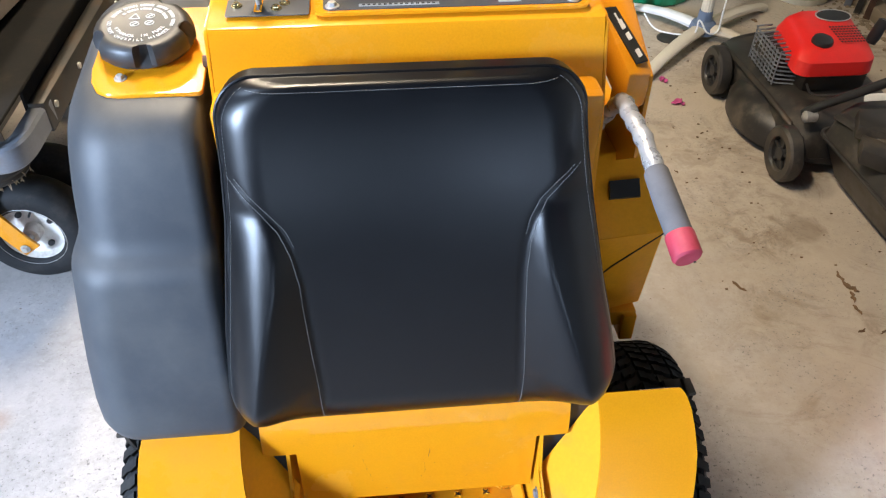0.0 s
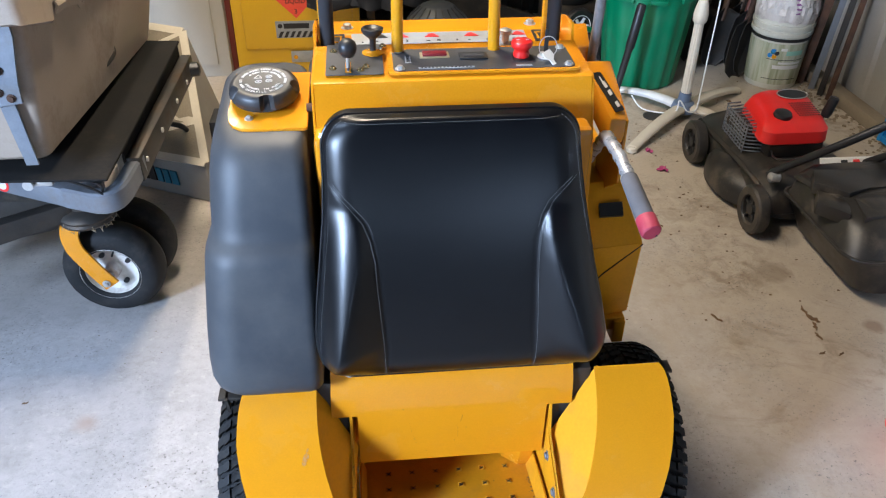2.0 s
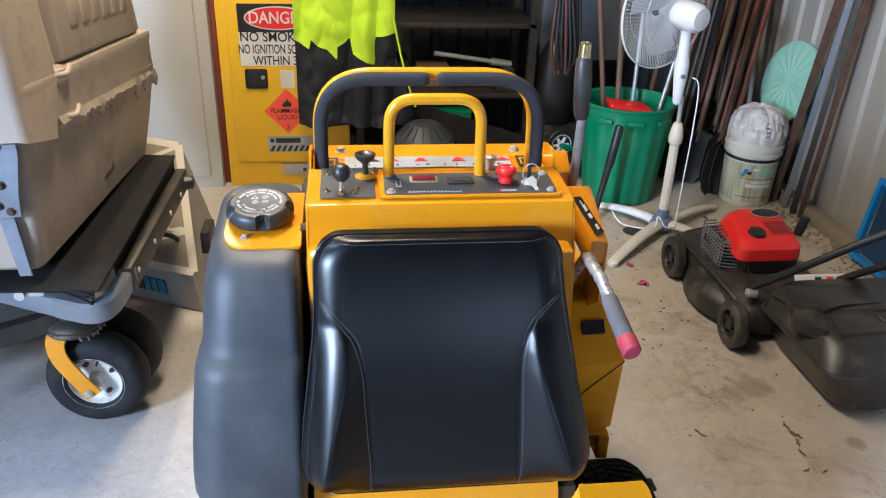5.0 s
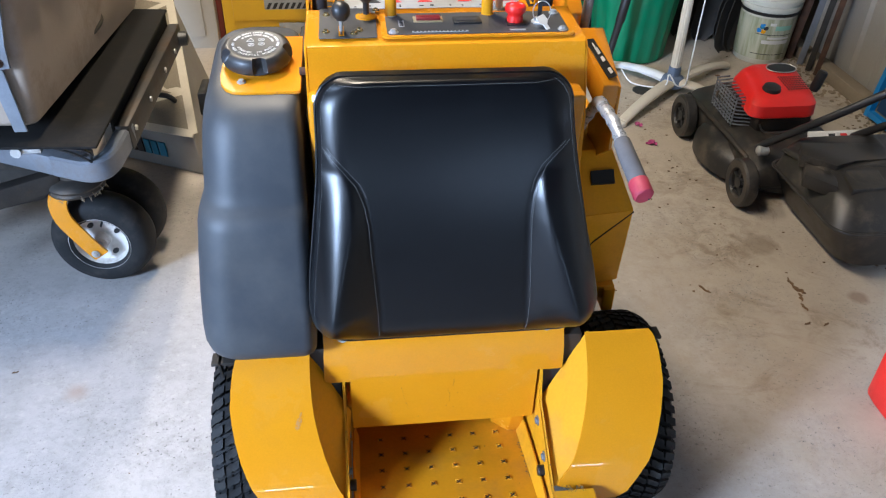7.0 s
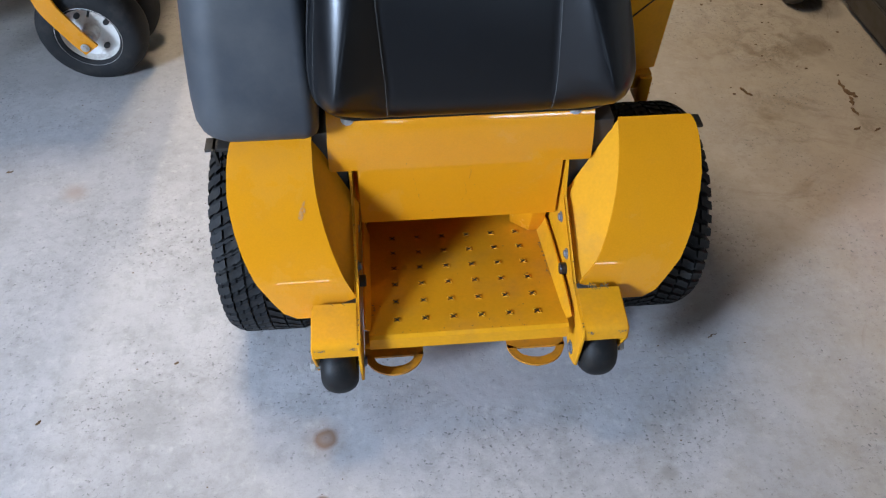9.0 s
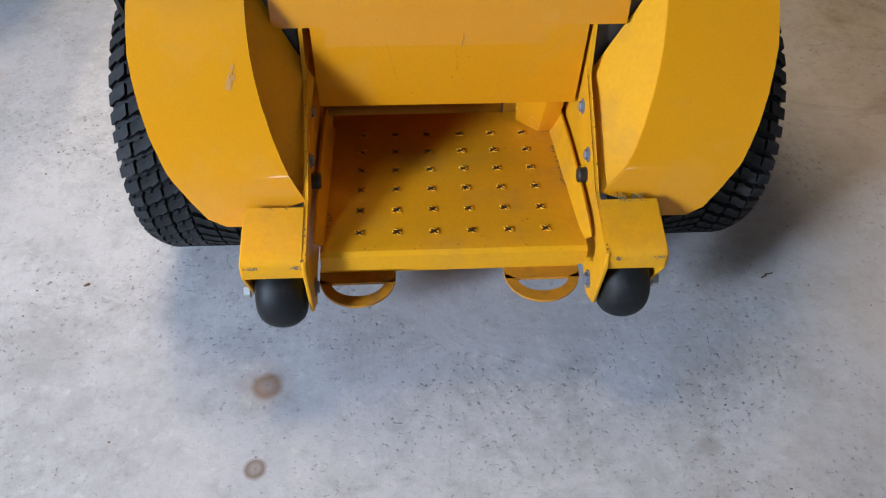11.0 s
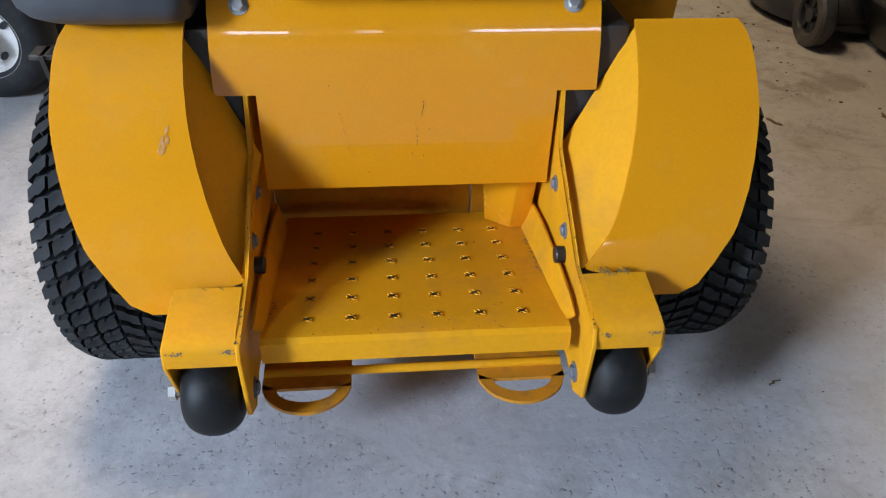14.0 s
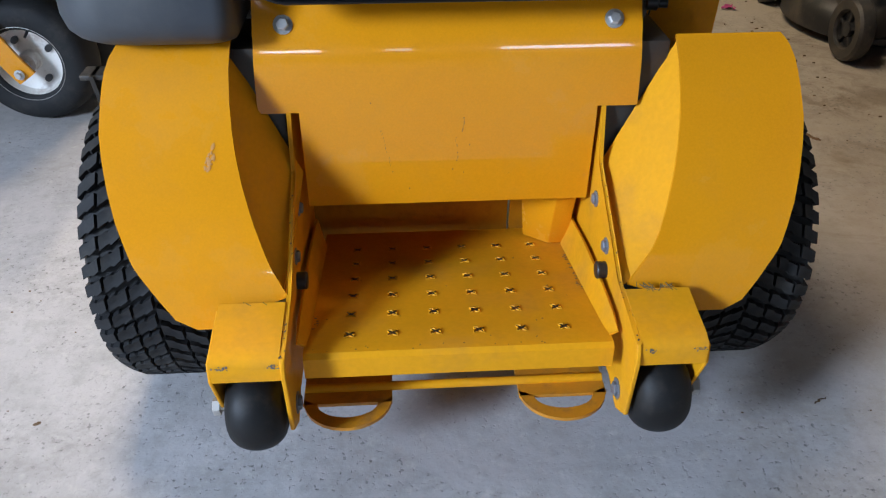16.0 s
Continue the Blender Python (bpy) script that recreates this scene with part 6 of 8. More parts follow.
for k in range(26):
    a_ = radians(160 + 215 * random.random())
    r_ = 0.084 + 0.004 * random.random()
    p_ = Vector((-1.053 + r_ * math.cos(a_), 1.293 + r_ * math.sin(a_), 0.376 + random.uniform(0.0, 0.02)))
    rod(bm, p_, p_ + Vector((random.gauss(0, 0.004), random.gauss(0, 0.004), -random.uniform(0.006, 0.018))), random.uniform(0.001, 0.0022), 4)
tagged(part("caked_clippings", bm, DUST, hub, "dry clippings caked on the bearing"), kind="stuff")
for k in range(2):
    c = W1 + AXW * 0.158 * k
    bm = bmesh.new()
    R_, h = 0.165, 0.058
    prof = [(R_ * 0.54, -h * 0.80), (R_ * 0.58, -h * 0.93), (R_ * 0.66, -h * 0.99), (R_ * 0.76, -h), (R_ * 0.86, -h * 0.93), (R_ * 0.90, -h * 0.84), (R_ * 0.915, -h * 0.80), (R_ * 0.965, -h * 0.60), (R_, -h * 0.22), (R_, h * 0.22), (R_ * 0.965, h * 0.60), (R_ * 0.90, h * 0.84), (R_ * 0.76, h), (R_ * 0.62, h * 0.92), (R_ * 0.52, h * 0.72)]
    lathe(bm, prof, c, AXW, 56, hollow=True)
    ty = part("castor_tyre", bm, RUBBER, rider, "smooth black castor tyre")
    bm = bmesh.new()
    prof = [(0.018, -h * 0.90), (0.024, -h * 0.88), (0.027, -h * 0.30), (0.062, -h * 0.22), (0.082, -h * 0.34), (0.090, -h * 0.76), (0.0985, -h * 0.84), (0.1010, -h * 0.92), (0.098, -h * 0.96), (0.0990, -h * 0.70), (0.092, 0), (0.080, h * 0.72), (0.080, h * 0.80), (0.070, h * 0.74), (0.05, h * 0.3), (0.018, h * 0.3)]
    lathe(bm, prof, c, AXW, 48)
    part("castor_rim", bm, WHITE_RIM, ty, "rust-stained white rim")
    u = AXW.cross(Vector((0, 0, 1)))
    for q in range(4):
        bm = bmesh.new()
        a = radians(30 + 90 * q)
        d = u * math.cos(a) + Vector((0, 0, 1)) * math.sin(a)
        lathe(bm, [(0.0125, 0), (0.0125, 0.004)], c - AXW * (h * 0.245) + d * 0.060, -AXW, 12, squash=0.7)
        part("rim_hole", bm, SIGN_BLACK, ty)
    bm = bmesh.new()
    a = radians(75)
    rod(bm, c - AXW * (h * 0.60) + (u * math.cos(a) + Vector((0, 0, 1)) * math.sin(a)) * 0.088, c - AXW * (h * 0.95) + (u * math.cos(a) + Vector((0, 0, 1)) * math.sin(a)) * 0.074, 0.0035, 8)
    part("valve_stem", bm, BLACK, ty)
# curved yellow fork strap down to the hub
bm = bmesh.new()
out = -AXW
cent = [Vector(c_) for c_ in ((-1.080, 1.285, 0.398), (-1.097, 1.258, 0.380), (-1.111, 1.248, 0.338), (-1.105, 1.246, 0.284), (-1.075, 1.246, 0.225), (-1.045, 1.248, 0.170), (-1.022, 1.250, 0.135))]
cent = smooth_path(cent, 4)
rows = []
for i, p in enumerate(cent):
    d = (cent[min(i + 1, len(cent) - 1)] - cent[max(i - 1, 0)]).normalized()
    w = d.cross(out).normalized() * 0.028
    rows.append([p - w, p, p + w])
sheet(bm, rows, 0.008)
fork = part("castor_fork", bm, YELLOW, rider, "bent yellow castor fork")
bm = bmesh.new()
bolt(bm, Vector((-1.037, 1.245, 0.148)), out, 0.009, 0.009)
part("axle_bolt", bm, STEEL, fork)
bm = bmesh.new()
rod(bm, W1 - AXW * 0.075, W1 + AXW * 0.225, 0.012)
part("castor_axle", bm, STEEL, rider)

# ---- grey catcher box with a meshed side ----
crate = thing("catcher_box", -1.0, 2.35, 0.0, "dusty grey steel catcher box with meshed panel and handle", "catcher box")
bm = bmesh.new()
hull(bm, [(-1.25, 2.215, 0.0), (-0.80, 1.985, 0.0), (-0.80, 2.62, 0.0), (-1.16, 2.80, 0.0), (-1.262, 2.24, 0.155), (-0.83, 2.03, 0.165), (-0.925, 2.54, 0.55), (-1.25, 2.72, 0.55)], 0.012, 3)
part("box_body", bm, BOX_GREY, crate, "dusty grey folded box")


def crate_pt(u, v):
    """A point of the sloping meshed face: u across, v up."""
    a, b = Vector((-1.262, 2.238, 0.160)), Vector((-0.828, 2.030, 0.172))
    c, d = Vector((-1.25, 2.68, 0.565)), Vector((-0.931, 2.50, 0.570))
    return a.lerp(b, u).lerp(c.lerp(d, u), v)


nrm = (crate_pt(1, 0) - crate_pt(0, 0)).cross(crate_pt(0, 1) - crate_pt(0, 0)).normalized()
bm = bmesh.new()
sheet(bm, [[crate_pt(u, v) + nrm * 0.002 for u in (0, 0.5, 1)] for v in (0, 0.5, 1)], -0.006)
part("wire_mesh", bm, MESH_TAN, crate, "dusty expanded mesh")
bm = bmesh.new()


def bar(bm, p, q, w, th=0.006):
    d = (q - p).normalized()
    s = d.cross(nrm).normalized() * w
    vs = [bm.verts.new(x + nrm * h) for h in (0.003, 0.003 + th) for x in (p - s, q - s, q + s, p + s)]
    for f in ((0, 1, 2, 3), (7, 6, 5, 4), (0, 4, 5, 1), (1, 5, 6, 2), (2, 6, 7, 3), (3, 7, 4, 0)):
        bm.faces.new([vs[i] for i in f])


segs = [((0, 0), (1, 0), 0.016), ((0, 1), (1, 1), 0.016), ((0, 0), (0, 1), 0.016), ((1, 0), (1, 1), 0.018), ((0, 0.36), (1, 0.30), 0.014), ((0, 0.68), (1, 0.64), 0.013), ((0.02, 0.02), (0.96, 0.30), 0.011), ((0.04, 0.36), (0.96, 0.62), 0.011), ((0.04, 0.68), (0.96, 0.98), 0.010)]
for (u0, v0), (u1, v1), w in segs:
    bm = bmesh.new()
    bar(bm, crate_pt(u0, v0), crate_pt(u1, v1), w)
    part("face_bar", bm, CREAM, crate, "cream face frame bar")
bm = bmesh.new()
hp = [crate_pt(0.42, 0.20) + nrm * 0.008, crate_pt(0.44, 0.21) + nrm * 0.05, crate_pt(0.62, 0.225) + nrm * 0.055, crate_pt(0.84, 0.23) + nrm * 0.05, crate_pt(0.86, 0.225) + nrm * 0.008]
tube(bm, smooth_path(hp, 5), 0.011, 10)
part("carry_handle", bm, BLACK, crate, "black carry handle")
lab = [Vector((-1.105, 2.1405, 0.055)), Vector((-0.955, 2.064, 0.055))]
for k, (t0, t1) in enumerate(((-0.45, -0.22), (-0.18, 0.05), (0.09, 0.28), (0.33, 0.50), (0.55, 0.72), (0.77, 0.97))):
    bm = bmesh.new()
    A, B = lab[0].lerp(lab[1], t0), lab[0].lerp(lab[1], t1)
    up_ = Vector((-0.012, 0.02, 0.062)) if k < 3 else Vector((-0.010, 0.018, 0.055))
    n_ = Vector((-0.455, -0.88, 0.12)) * 0.004
    vs = [bm.verts.new(q + n_ * h) for h in (-0.5, 1) for q in (A, B, B + up_, A + up_)]
    for f in ((0, 1, 2, 3), (7, 6, 5, 4), (0, 4, 5, 1), (1, 5, 6, 2), (2, 6, 7, 3), (3, 7, 4, 0)):
        bm.faces.new([vs[i] for i in f])
    part("print_bar", bm, TEAL if k >= 3 else DARK_STEEL, crate, "printed maker's mark as a plain bar")
bm = bmesh.new()
box(bm, -0.815, -0.775, 2.15, 2.30, 0.20, 0.30, 0.006)
part("side_hinge", bm, BLACK, crate, "black side fitting")

# ---- push mower with a black catcher ----
push = thing("push_mower", 1.62, 1.9, 0.0, "push lawn mower with red engine cowl and black catcher", "lawn mower")
bm = bmesh.new()
loft(bm, [ring_rect(1.40, 1.86, 1.62, 2.42, 0.055, [0.05, 0.05, 0.16, 0.16], 6), ring_rect(1.385, 1.875, 1.60, 2.44, 0.07, [0.06, 0.06, 0.18, 0.18], 6), ring_rect(1.395, 1.865, 1.61, 2.43, 0.14, [0.06, 0.06, 0.18, 0.18], 6), ring_rect(1.43, 1.83, 1.64, 2.38, 0.175, [0.07, 0.07, 0.18, 0.18], 6), ring_rect(1.48, 1.78, 1.70, 2.30, 0.195, [0.07, 0.07, 0.14, 0.14], 6)])
part("cutting_deck", bm, BLACK_DUSTY, push, "dusty black cutting deck")
bm = bmesh.new()
loft(bm, [[(1.60 - (1.60 - x0) * math.cos(radians(a)), 1.92 + r * math.sin(radians(a)), z) for a in range(-90, 91, 10)] for z, x0, r in ((0.022, 1.335, 0.30), (0.030, 1.315, 0.31), (0.075, 1.318, 0.31), (0.120, 1.345, 0.29), (0.150, 1.400, 0.25))])
part("deck_skirt", bm, BLACK_DUSTY, push, "bulging side of the cutting deck")
bm = bmesh.new()
tube(bm, [(1.392, 2.30, 0.165), (1.388, 1.85, 0.182), (1.386, 1.66, 0.180), (1.383, 1.60, 0.10)], 0.010, 8, flat=0.5)
part("height_link", bm, DARK_STEEL, push, "thin steel height adjuster link")
for x, y in ((1.362, 1.600), (1.348, 2.205), (1.90, 1.60), (1.90, 2.25)):
    bm = bmesh.new()
    R_, h = 0.099, 0.026
    prof = [(R_ * 0.58, -h * 0.6), (R_ * 0.62, -h * 0.95), (R_ * 0.90, -h), (R_ * 0.985, -h * 0.7), (R_, 0), (R_ * 0.985, h * 0.7), (R_ * 0.90, h), (R_ * 0.62, h * 0.95), (R_ * 0.58, h * 0.6)]
    lathe(bm, prof, (x, y, 0.099), (1, 0, 0), 40, hollow=True)
    wh = part("wheel", bm, BLACK_DUSTY, push, "black plastic mower wheel")
    bm = bmesh.new()
    lathe(bm, [(0.004, -0.020), (0.022, -0.019), (0.024, -0.005), (0.056, -0.004), (0.060, -0.016), (0.060, 0.016), (0.02, 0.018), (0.004, 0.018)], (x, y, 0.099), (1, 0, 0), 28)
    part("wheel_hub", bm, BLACK, wh)
    for q in range(5):
        bm = bmesh.new()
        a = 2 * math.pi * q / 5
        c, sn = math.cos(a), math.sin(a)
        m = Matrix.Translation((x, y, 0.099)) @ Matrix.Rotation(a, 4, "X")
        box(bm, -0.014, 0.004, -0.005, 0.005, 0.02, 0.058, 0.001, m=m)
        part("wheel_spoke", bm, BLACK, wh)
# engine under a red cowl
bm = bmesh.new()
box(bm, 1.50, 1.74, 1.84, 2.12, 0.19, 0.275, 0.02)
part("engine_block", bm, DARK_STEEL, push, "dark engine block")
bm = bmesh.new()


def cowl(z, x0, x1, y0, y1, r, dz=0.0):
    return ring_rect(x0, x1, y0, y1, z, r, 6, (lambda x, y: z + dz * (y - 1.95)) if dz else None)


loft(bm, [cowl(0.262, 1.478, 1.757, 1.825, 2.145, 0.05), cowl(0.270, 1.470, 1.765, 1.815, 2.155, 0.055), cowl(0.318, 1.473, 1.763, 1.820, 2.150, 0.055), cowl(0.345, 1.490, 1.748, 1.84, 2.14, 0.06, 0.06), cowl(0.360, 1.512, 1.726, 1.87, 2.12, 0.06, 0.10), cowl(0.366, 1.55, 1.69, 1.92, 2.07, 0.05, 0.10)])
for v in bm.verts:
    v.co.x += 0.14 * (v.co.y - 1.98)
red = part("engine_cowl", bm, RED, push, "glossy red engine cowl")
bm = bmesh.new()
lathe(bm, [(0.036, 0.0), (0.038, 0.010), (0.034, 0.022), (0.03, 0.024), (0, 0.024)], (1.558, 1.905, 0.350), (0, -0.15, 1), 24)
part("fuel_cap", bm, BLACK, red, "black fuel cap")
bm = bmesh.new()
lathe(bm, [(0.062, 0.0), (0.062, 0.003), (0.050, 0.004), (0.0, 0.004)], (1.672, 2.065, 0.3780), (0, -0.10, 1), 32, squash=0.62)
bd = part("oval_badge", bm, SIGN_BLACK, red, "black and silver oval badge")
bm = bmesh.new()
tube(bm, [(1.672 + 0.066 * math.cos(a), 2.065 + 0.041 * math.sin(a), 0.3815 + 0.1 * 0.041 * math.sin(a)) for a in np.linspace(0, 2 * math.pi, 33)[:-1]], 0.0022, 6, loop=True)
part("badge_rim", bm, STEEL, bd)
bm = bmesh.new()
for i in range(9):
    for j in range(7):
        lathe(bm, [(0.0042, 0), (0.0042, 0.0012)], (1.625 + i * 0.0115, 1.89 + j * 0.0165, 0.3650 + 0.10 * (1.89 + j * 0.0165 - 1.95) + 0.0035), (0, -0.1, 1), 8)
tagged(part("vent_holes", bm, SIGN_BLACK, red), kind="stuff")
bm = bmesh.new()
lathe(bm, [(0.018, 0), (0.022, 0.02), (0.020, 0.085), (0.014, 0.09)], (1.775, 1.95, 0.325), (0.25, 0, 1), 16)
part("starter_grip", bm, BLACK, push, "black starter grip")
# muffler guard, a cage of punched steel
bm = bmesh.new()
for k in range(8):
    z = 0.195 + k * 0.016
    tube(bm, bent([(1.50, 2.16, z), (1.435, 2.16, z), (1.425, 1.92, z), (1.50, 1.90, z)], 0.03, 4), 0.0032, 6)
for k in range(9):
    y = 1.915 + k * 0.028
    rod(bm, (1.424 + 0.001 * k, y, 0.19), (1.426 + 0.001 * k, y, 0.315), 0.003, 6)
for k in range(8):
    rod(bm, (1.43, 1.925 + k * 0.031, 0.313), (1.49, 1.925 + k * 0.031, 0.318), 0.003, 6)
part("muffler_guard", bm, PLATE_STEEL, push, "steel muffler guard cage")
bm = bmesh.new()
lathe(bm, [(0.03, -0.09), (0.04, -0.08), (0.04, 0.08), (0.03, 0.09)], (1.468, 2.03, 0.25), (0, 1, 0), 20)
part("muffler", bm, DARK_STEEL, push)
# catcher
bm = bmesh.new()


def cat(z, x0, x1, y0, y1, r):
    return ring_rect(x0, x1, y0, y1, z, [r, r, r * 0.6, r * 0.6], 6)


loft(bm, [cat(0.02, 1.56, 2.08, 1.13, 1.56, 0.08), cat(0.035, 1.535, 2.10, 1.105, 1.58, 0.09), cat(0.16, 1.475, 2.13, 1.085, 1.60, 0.09), cat(0.185, 1.455, 2.14, 1.080, 1.605, 0.09), cat(0.20, 1.465, 2.13, 1.09, 1.60, 0.09), cat(0.265, 1.485, 2.11, 1.13, 1.60, 0.09), cat(0.295, 1.52, 2.08, 1.19, 1.595, 0.09), cat(0.305, 1.58, 2.03, 1.27, 1.58, 0.08)])
gc = part("grass_catcher", bm, BLACK_DUSTY, push, "black plastic grass catcher")
bm = bmesh.new()
hull(bm, [(1.50, 1.33, 0.280), (1.80, 1.33, 0.298), (1.82, 1.56, 0.300), (1.46, 1.57, 0.255), (1.51, 1.34, 0.300), (1.80, 1.34, 0.318), (1.82, 1.55, 0.318), (1.47, 1.56, 0.275)], 0.008)
part("catcher_flap", bm, BLACK_DUSTY, gc)
for pts, z in (([(1.505, 1.515), (1.80, 1.49), (1.80, 1.37), (1.635, 1.368), (1.548, 1.330), (1.460, 1.425)], 0.318), ([(1.470, 1.405), (1.545, 1.318), (1.50, 1.225), (1.425, 1.320)], 0.296), ([(1.56, 1.318), (1.64, 1.352), (1.78, 1.35), (1.78, 1.20), (1.53, 1.19)], 0.306)):
    bm = bmesh.new()
    prism(bm, pts, "z", z - 0.05, z, 0.004, 2)
    part("catcher_panel", bm, BLACK_DUSTY, gc, "flat moulded panel on the catcher")
for x0, x1, y0, y1, z in ((1.56, 1.70, 1.20, 1.31, 0.300), (1.72, 1.86, 1.20, 1.31, 0.304), (1.88, 2.02, 1.21, 1.32, 0.304)):
    bm = bmesh.new()
    hull(bm, [(x0, y0, z - 0.05), (x1, y0, z - 0.05), (x1, y1, z - 0.01), (x0, y1, z - 0.01), (x0 + 0.02, y0 + 0.03, z + 0.006), (x1 - 0.02, y0 + 0.03, z + 0.006), (x1 - 0.01, y1, z + 0.014), (x0 + 0.01, y1, z + 0.014)], 0.008, 2)
    part("catcher_rib", bm, BLACK_DUSTY, gc, "moulded rib on the catcher")
bm = bmesh.new()
tube(bm, cat(0.190, 1.453, 2.142, 1.078, 1.607, 0.09), 0.007, 8, loop=True)
part("catcher_seam", bm, BLACK_DUSTY, gc)
bm = bmesh.new()
hull(bm, [(1.60, 1.615, 0.262), (1.86, 1.615, 0.262), (1.86, 1.625, 0.262), (1.60, 1.625, 0.262), (1.605, 1.640, 0.292), (1.855, 1.640, 0.292), (1.855, 1.650, 0.292), (1.605, 1.650, 0.292)], 0.002)
lbm = part("maker_plate", bm, SIGN_WHITE, push, "white maker's strip")
for x, mt in ((1.70, SIGN_BLACK), (1.75, SIGN_RED), (1.80, SIGN_BLACK)):
    bm = bmesh.new()
    hull(bm, [(x - 0.013, 1.618, 0.272), (x + 0.013, 1.618, 0.272), (x + 0.013, 1.622, 0.272), (x - 0.013, 1.622, 0.272), (x - 0.013, 1.632, 0.286), (x + 0.013, 1.632, 0.286), (x + 0.013, 1.636, 0.286), (x - 0.013, 1.636, 0.286)])
    part("mark_bar", bm, mt, lbm)
for x, pts in ((1.43, [(1.425, 1.665, 0.215), (1.455, 1.63, 0.265), (1.577, 1.50, 0.427), (1.735, 1.40, 0.585), (1.90, 1.25, 0.76)]), (1.80, [(1.78, 1.665, 0.240), (1.80, 1.60, 0.30), (1.857, 1.50, 0.40), (1.95, 1.36, 0.54), (2.06, 1.20, 0.72)])):
    bm = bmesh.new()
    tube(bm, smooth_path(pts, 6), 0.0155, 10)
    hb = part("handle_tube", bm, BLACK, push, "black folding handle tube")
    bm = bmesh.new()
    lathe(bm, [(0.012, -0.024), (0.020, -0.018), (0.020, 0.018), (0.012, 0.024)], (x + 0.005, 1.64, 0.218), (1, 0, 0), 14)
    part("handle_knob", bm, STEEL, hb)
bm = bmesh.new()
tube(bm, smooth_path([(1.50, 1.82, 0.24), (1.47, 1.70, 0.265), (1.55, 1.56, 0.36), (1.70, 1.45, 0.52), (1.90, 1.27, 0.73)], 6), 0.004, 6)
part("throttle_cable", bm, BLACK, push)

# ---- pedestal fan ----
FX, FY = 1.480, 2.70
fan = thing("pedestal_fan", FX, FY, 0.0, "white pedestal fan with cream cross base and wire guard", "fan")
for ex, ey in ((1.235, 3.02), (1.095, 2.315), (1.665, 2.515), (1.885, 2.965)):
    bm = bmesh.new()
    A, B = Vector((FX, FY, 0.045)), Vector((ex, ey, 0.018))
    d = (B - A).normalized()
    sd = d.cross(Vector((0, 0, 1))).normalized()
    rings = []
    for t in (0.0, 0.25, 0.5, 0.75, 0.93, 1.0):
        c = A.lerp(B, t) + Vector((0, 0, 0.020 * math.sin(math.pi * t)))
        w, h = 0.036 - 0.010 * t, 0.020 - 0.006 * t
        rings.append([c + sd * (w * math.cos(q)) + Vector((0, 0, 1)) * (h * math.sin(q) + (0.004 if math.sin(q) > 0 else 0)) for q in np.linspace(0, 2 * math.pi, 13)[:-1]])
    loft(bm, rings)
    ft = part("base_foot", bm, WHITE if ex < 1.25 and ey > 3 else CREAM, fan, "splayed plastic base foot")
    bm = bmesh.new()
    lathe(bm, [(0.012, 0), (0.026, 0.004), (0.027, 0.022), (0.018, 0.030)], (ex, ey, 0.0), (0, 0, 1), 16)
    part("foot_tip", bm, CREAM, ft)
bm = bmesh.new()
lathe(bm, [(0.060, 0.028), (0.062, 0.05), (0.052, 0.075), (0.034, 0.085), (0.030, 0.13)], (FX, FY, 0), (0, 0, 1), 24)
part("base_socket", bm, BLUE_GREY, fan, "slate blue base socket")
bm = bmesh.new()
ribs = []
for z, r in ((0.10, 0.026), (0.50, 0.023)):
    ribs.append([(FX + (r - 0.0022 * (k % 2)) * math.cos(2 * math.pi * k / 28), FY + (r - 0.0022 * (k % 2)) * math.sin(2 * math.pi * k / 28), z) for k in range(28)])
loft(bm, ribs)
part("lower_pole", bm, CREAM, fan, "ribbed cream pole")
bm = bmesh.new()
lathe(bm, [(0.026, 0.49), (0.034, 0.50), (0.036, 0.53), (0.030, 0.57), (0.022, 0.60), (0.015, 0.605)], (FX, FY, 0), (0, 0, 1), 24)
part("height_collar", bm, CREAM, fan)
bm = bmesh.new()
rod(bm, (FX, FY, 0.60), (FX - 0.004, FY, 0.74), 0.011, 14)
part("upper_pole", bm, STEEL, fan)
bm = bmesh.new()
lathe(bm, [(0.016, 0.70), (0.022, 0.71), (0.028, 0.78), (0.034, 0.84), (0.036, 0.90), (0.030, 0.935), (0.024, 1.02), (0.026, 1.06)], (FX - 0.004, FY, 0), (-0.03, 0, 1), 24)
nk = part("neck", bm, WHITE, fan, "white plastic fan neck")
bm = bmesh.new()
lathe(bm, [(0.008, 0), (0.012, 0.004), (0.010, 0.014)], (FX - 0.03, FY - 0.028, 0.845), (0, -1, 0.1), 12)
part("button", bm, BLUE_GREY, nk)
DIR = Vector((-0.42, 0.905, 0.06)).normalized()
HC = Vector((1.430, 2.70, 1.130))
bm = bmesh.new()
lathe(bm, [(0.02, -0.105), (0.052, -0.100), (0.066, -0.075), (0.070, -0.02), (0.066, 0.04), (0.05, 0.06)], HC, DIR, 30)
mo = part("motor_housing", bm, WHITE, fan, "white motor housing")
for k in range(7):
    bm = bmesh.new()
    tube(bm, [HC - DIR * (-0.01 + 0.012 * k) + 0.0695 * (Vector((0, 0, 1)) * math.sin(a) + DIR.cross(Vector((0, 0, 1))).normalized() * math.cos(a)) for a in np.linspace(-0.5, 0.6, 8)], 0.0022, 5)
    part("vent_slot", bm, DECAL, mo)
u_ = DIR.cross(Vector((0, 0, 1))).normalized()
w_ = u_.cross(DIR)
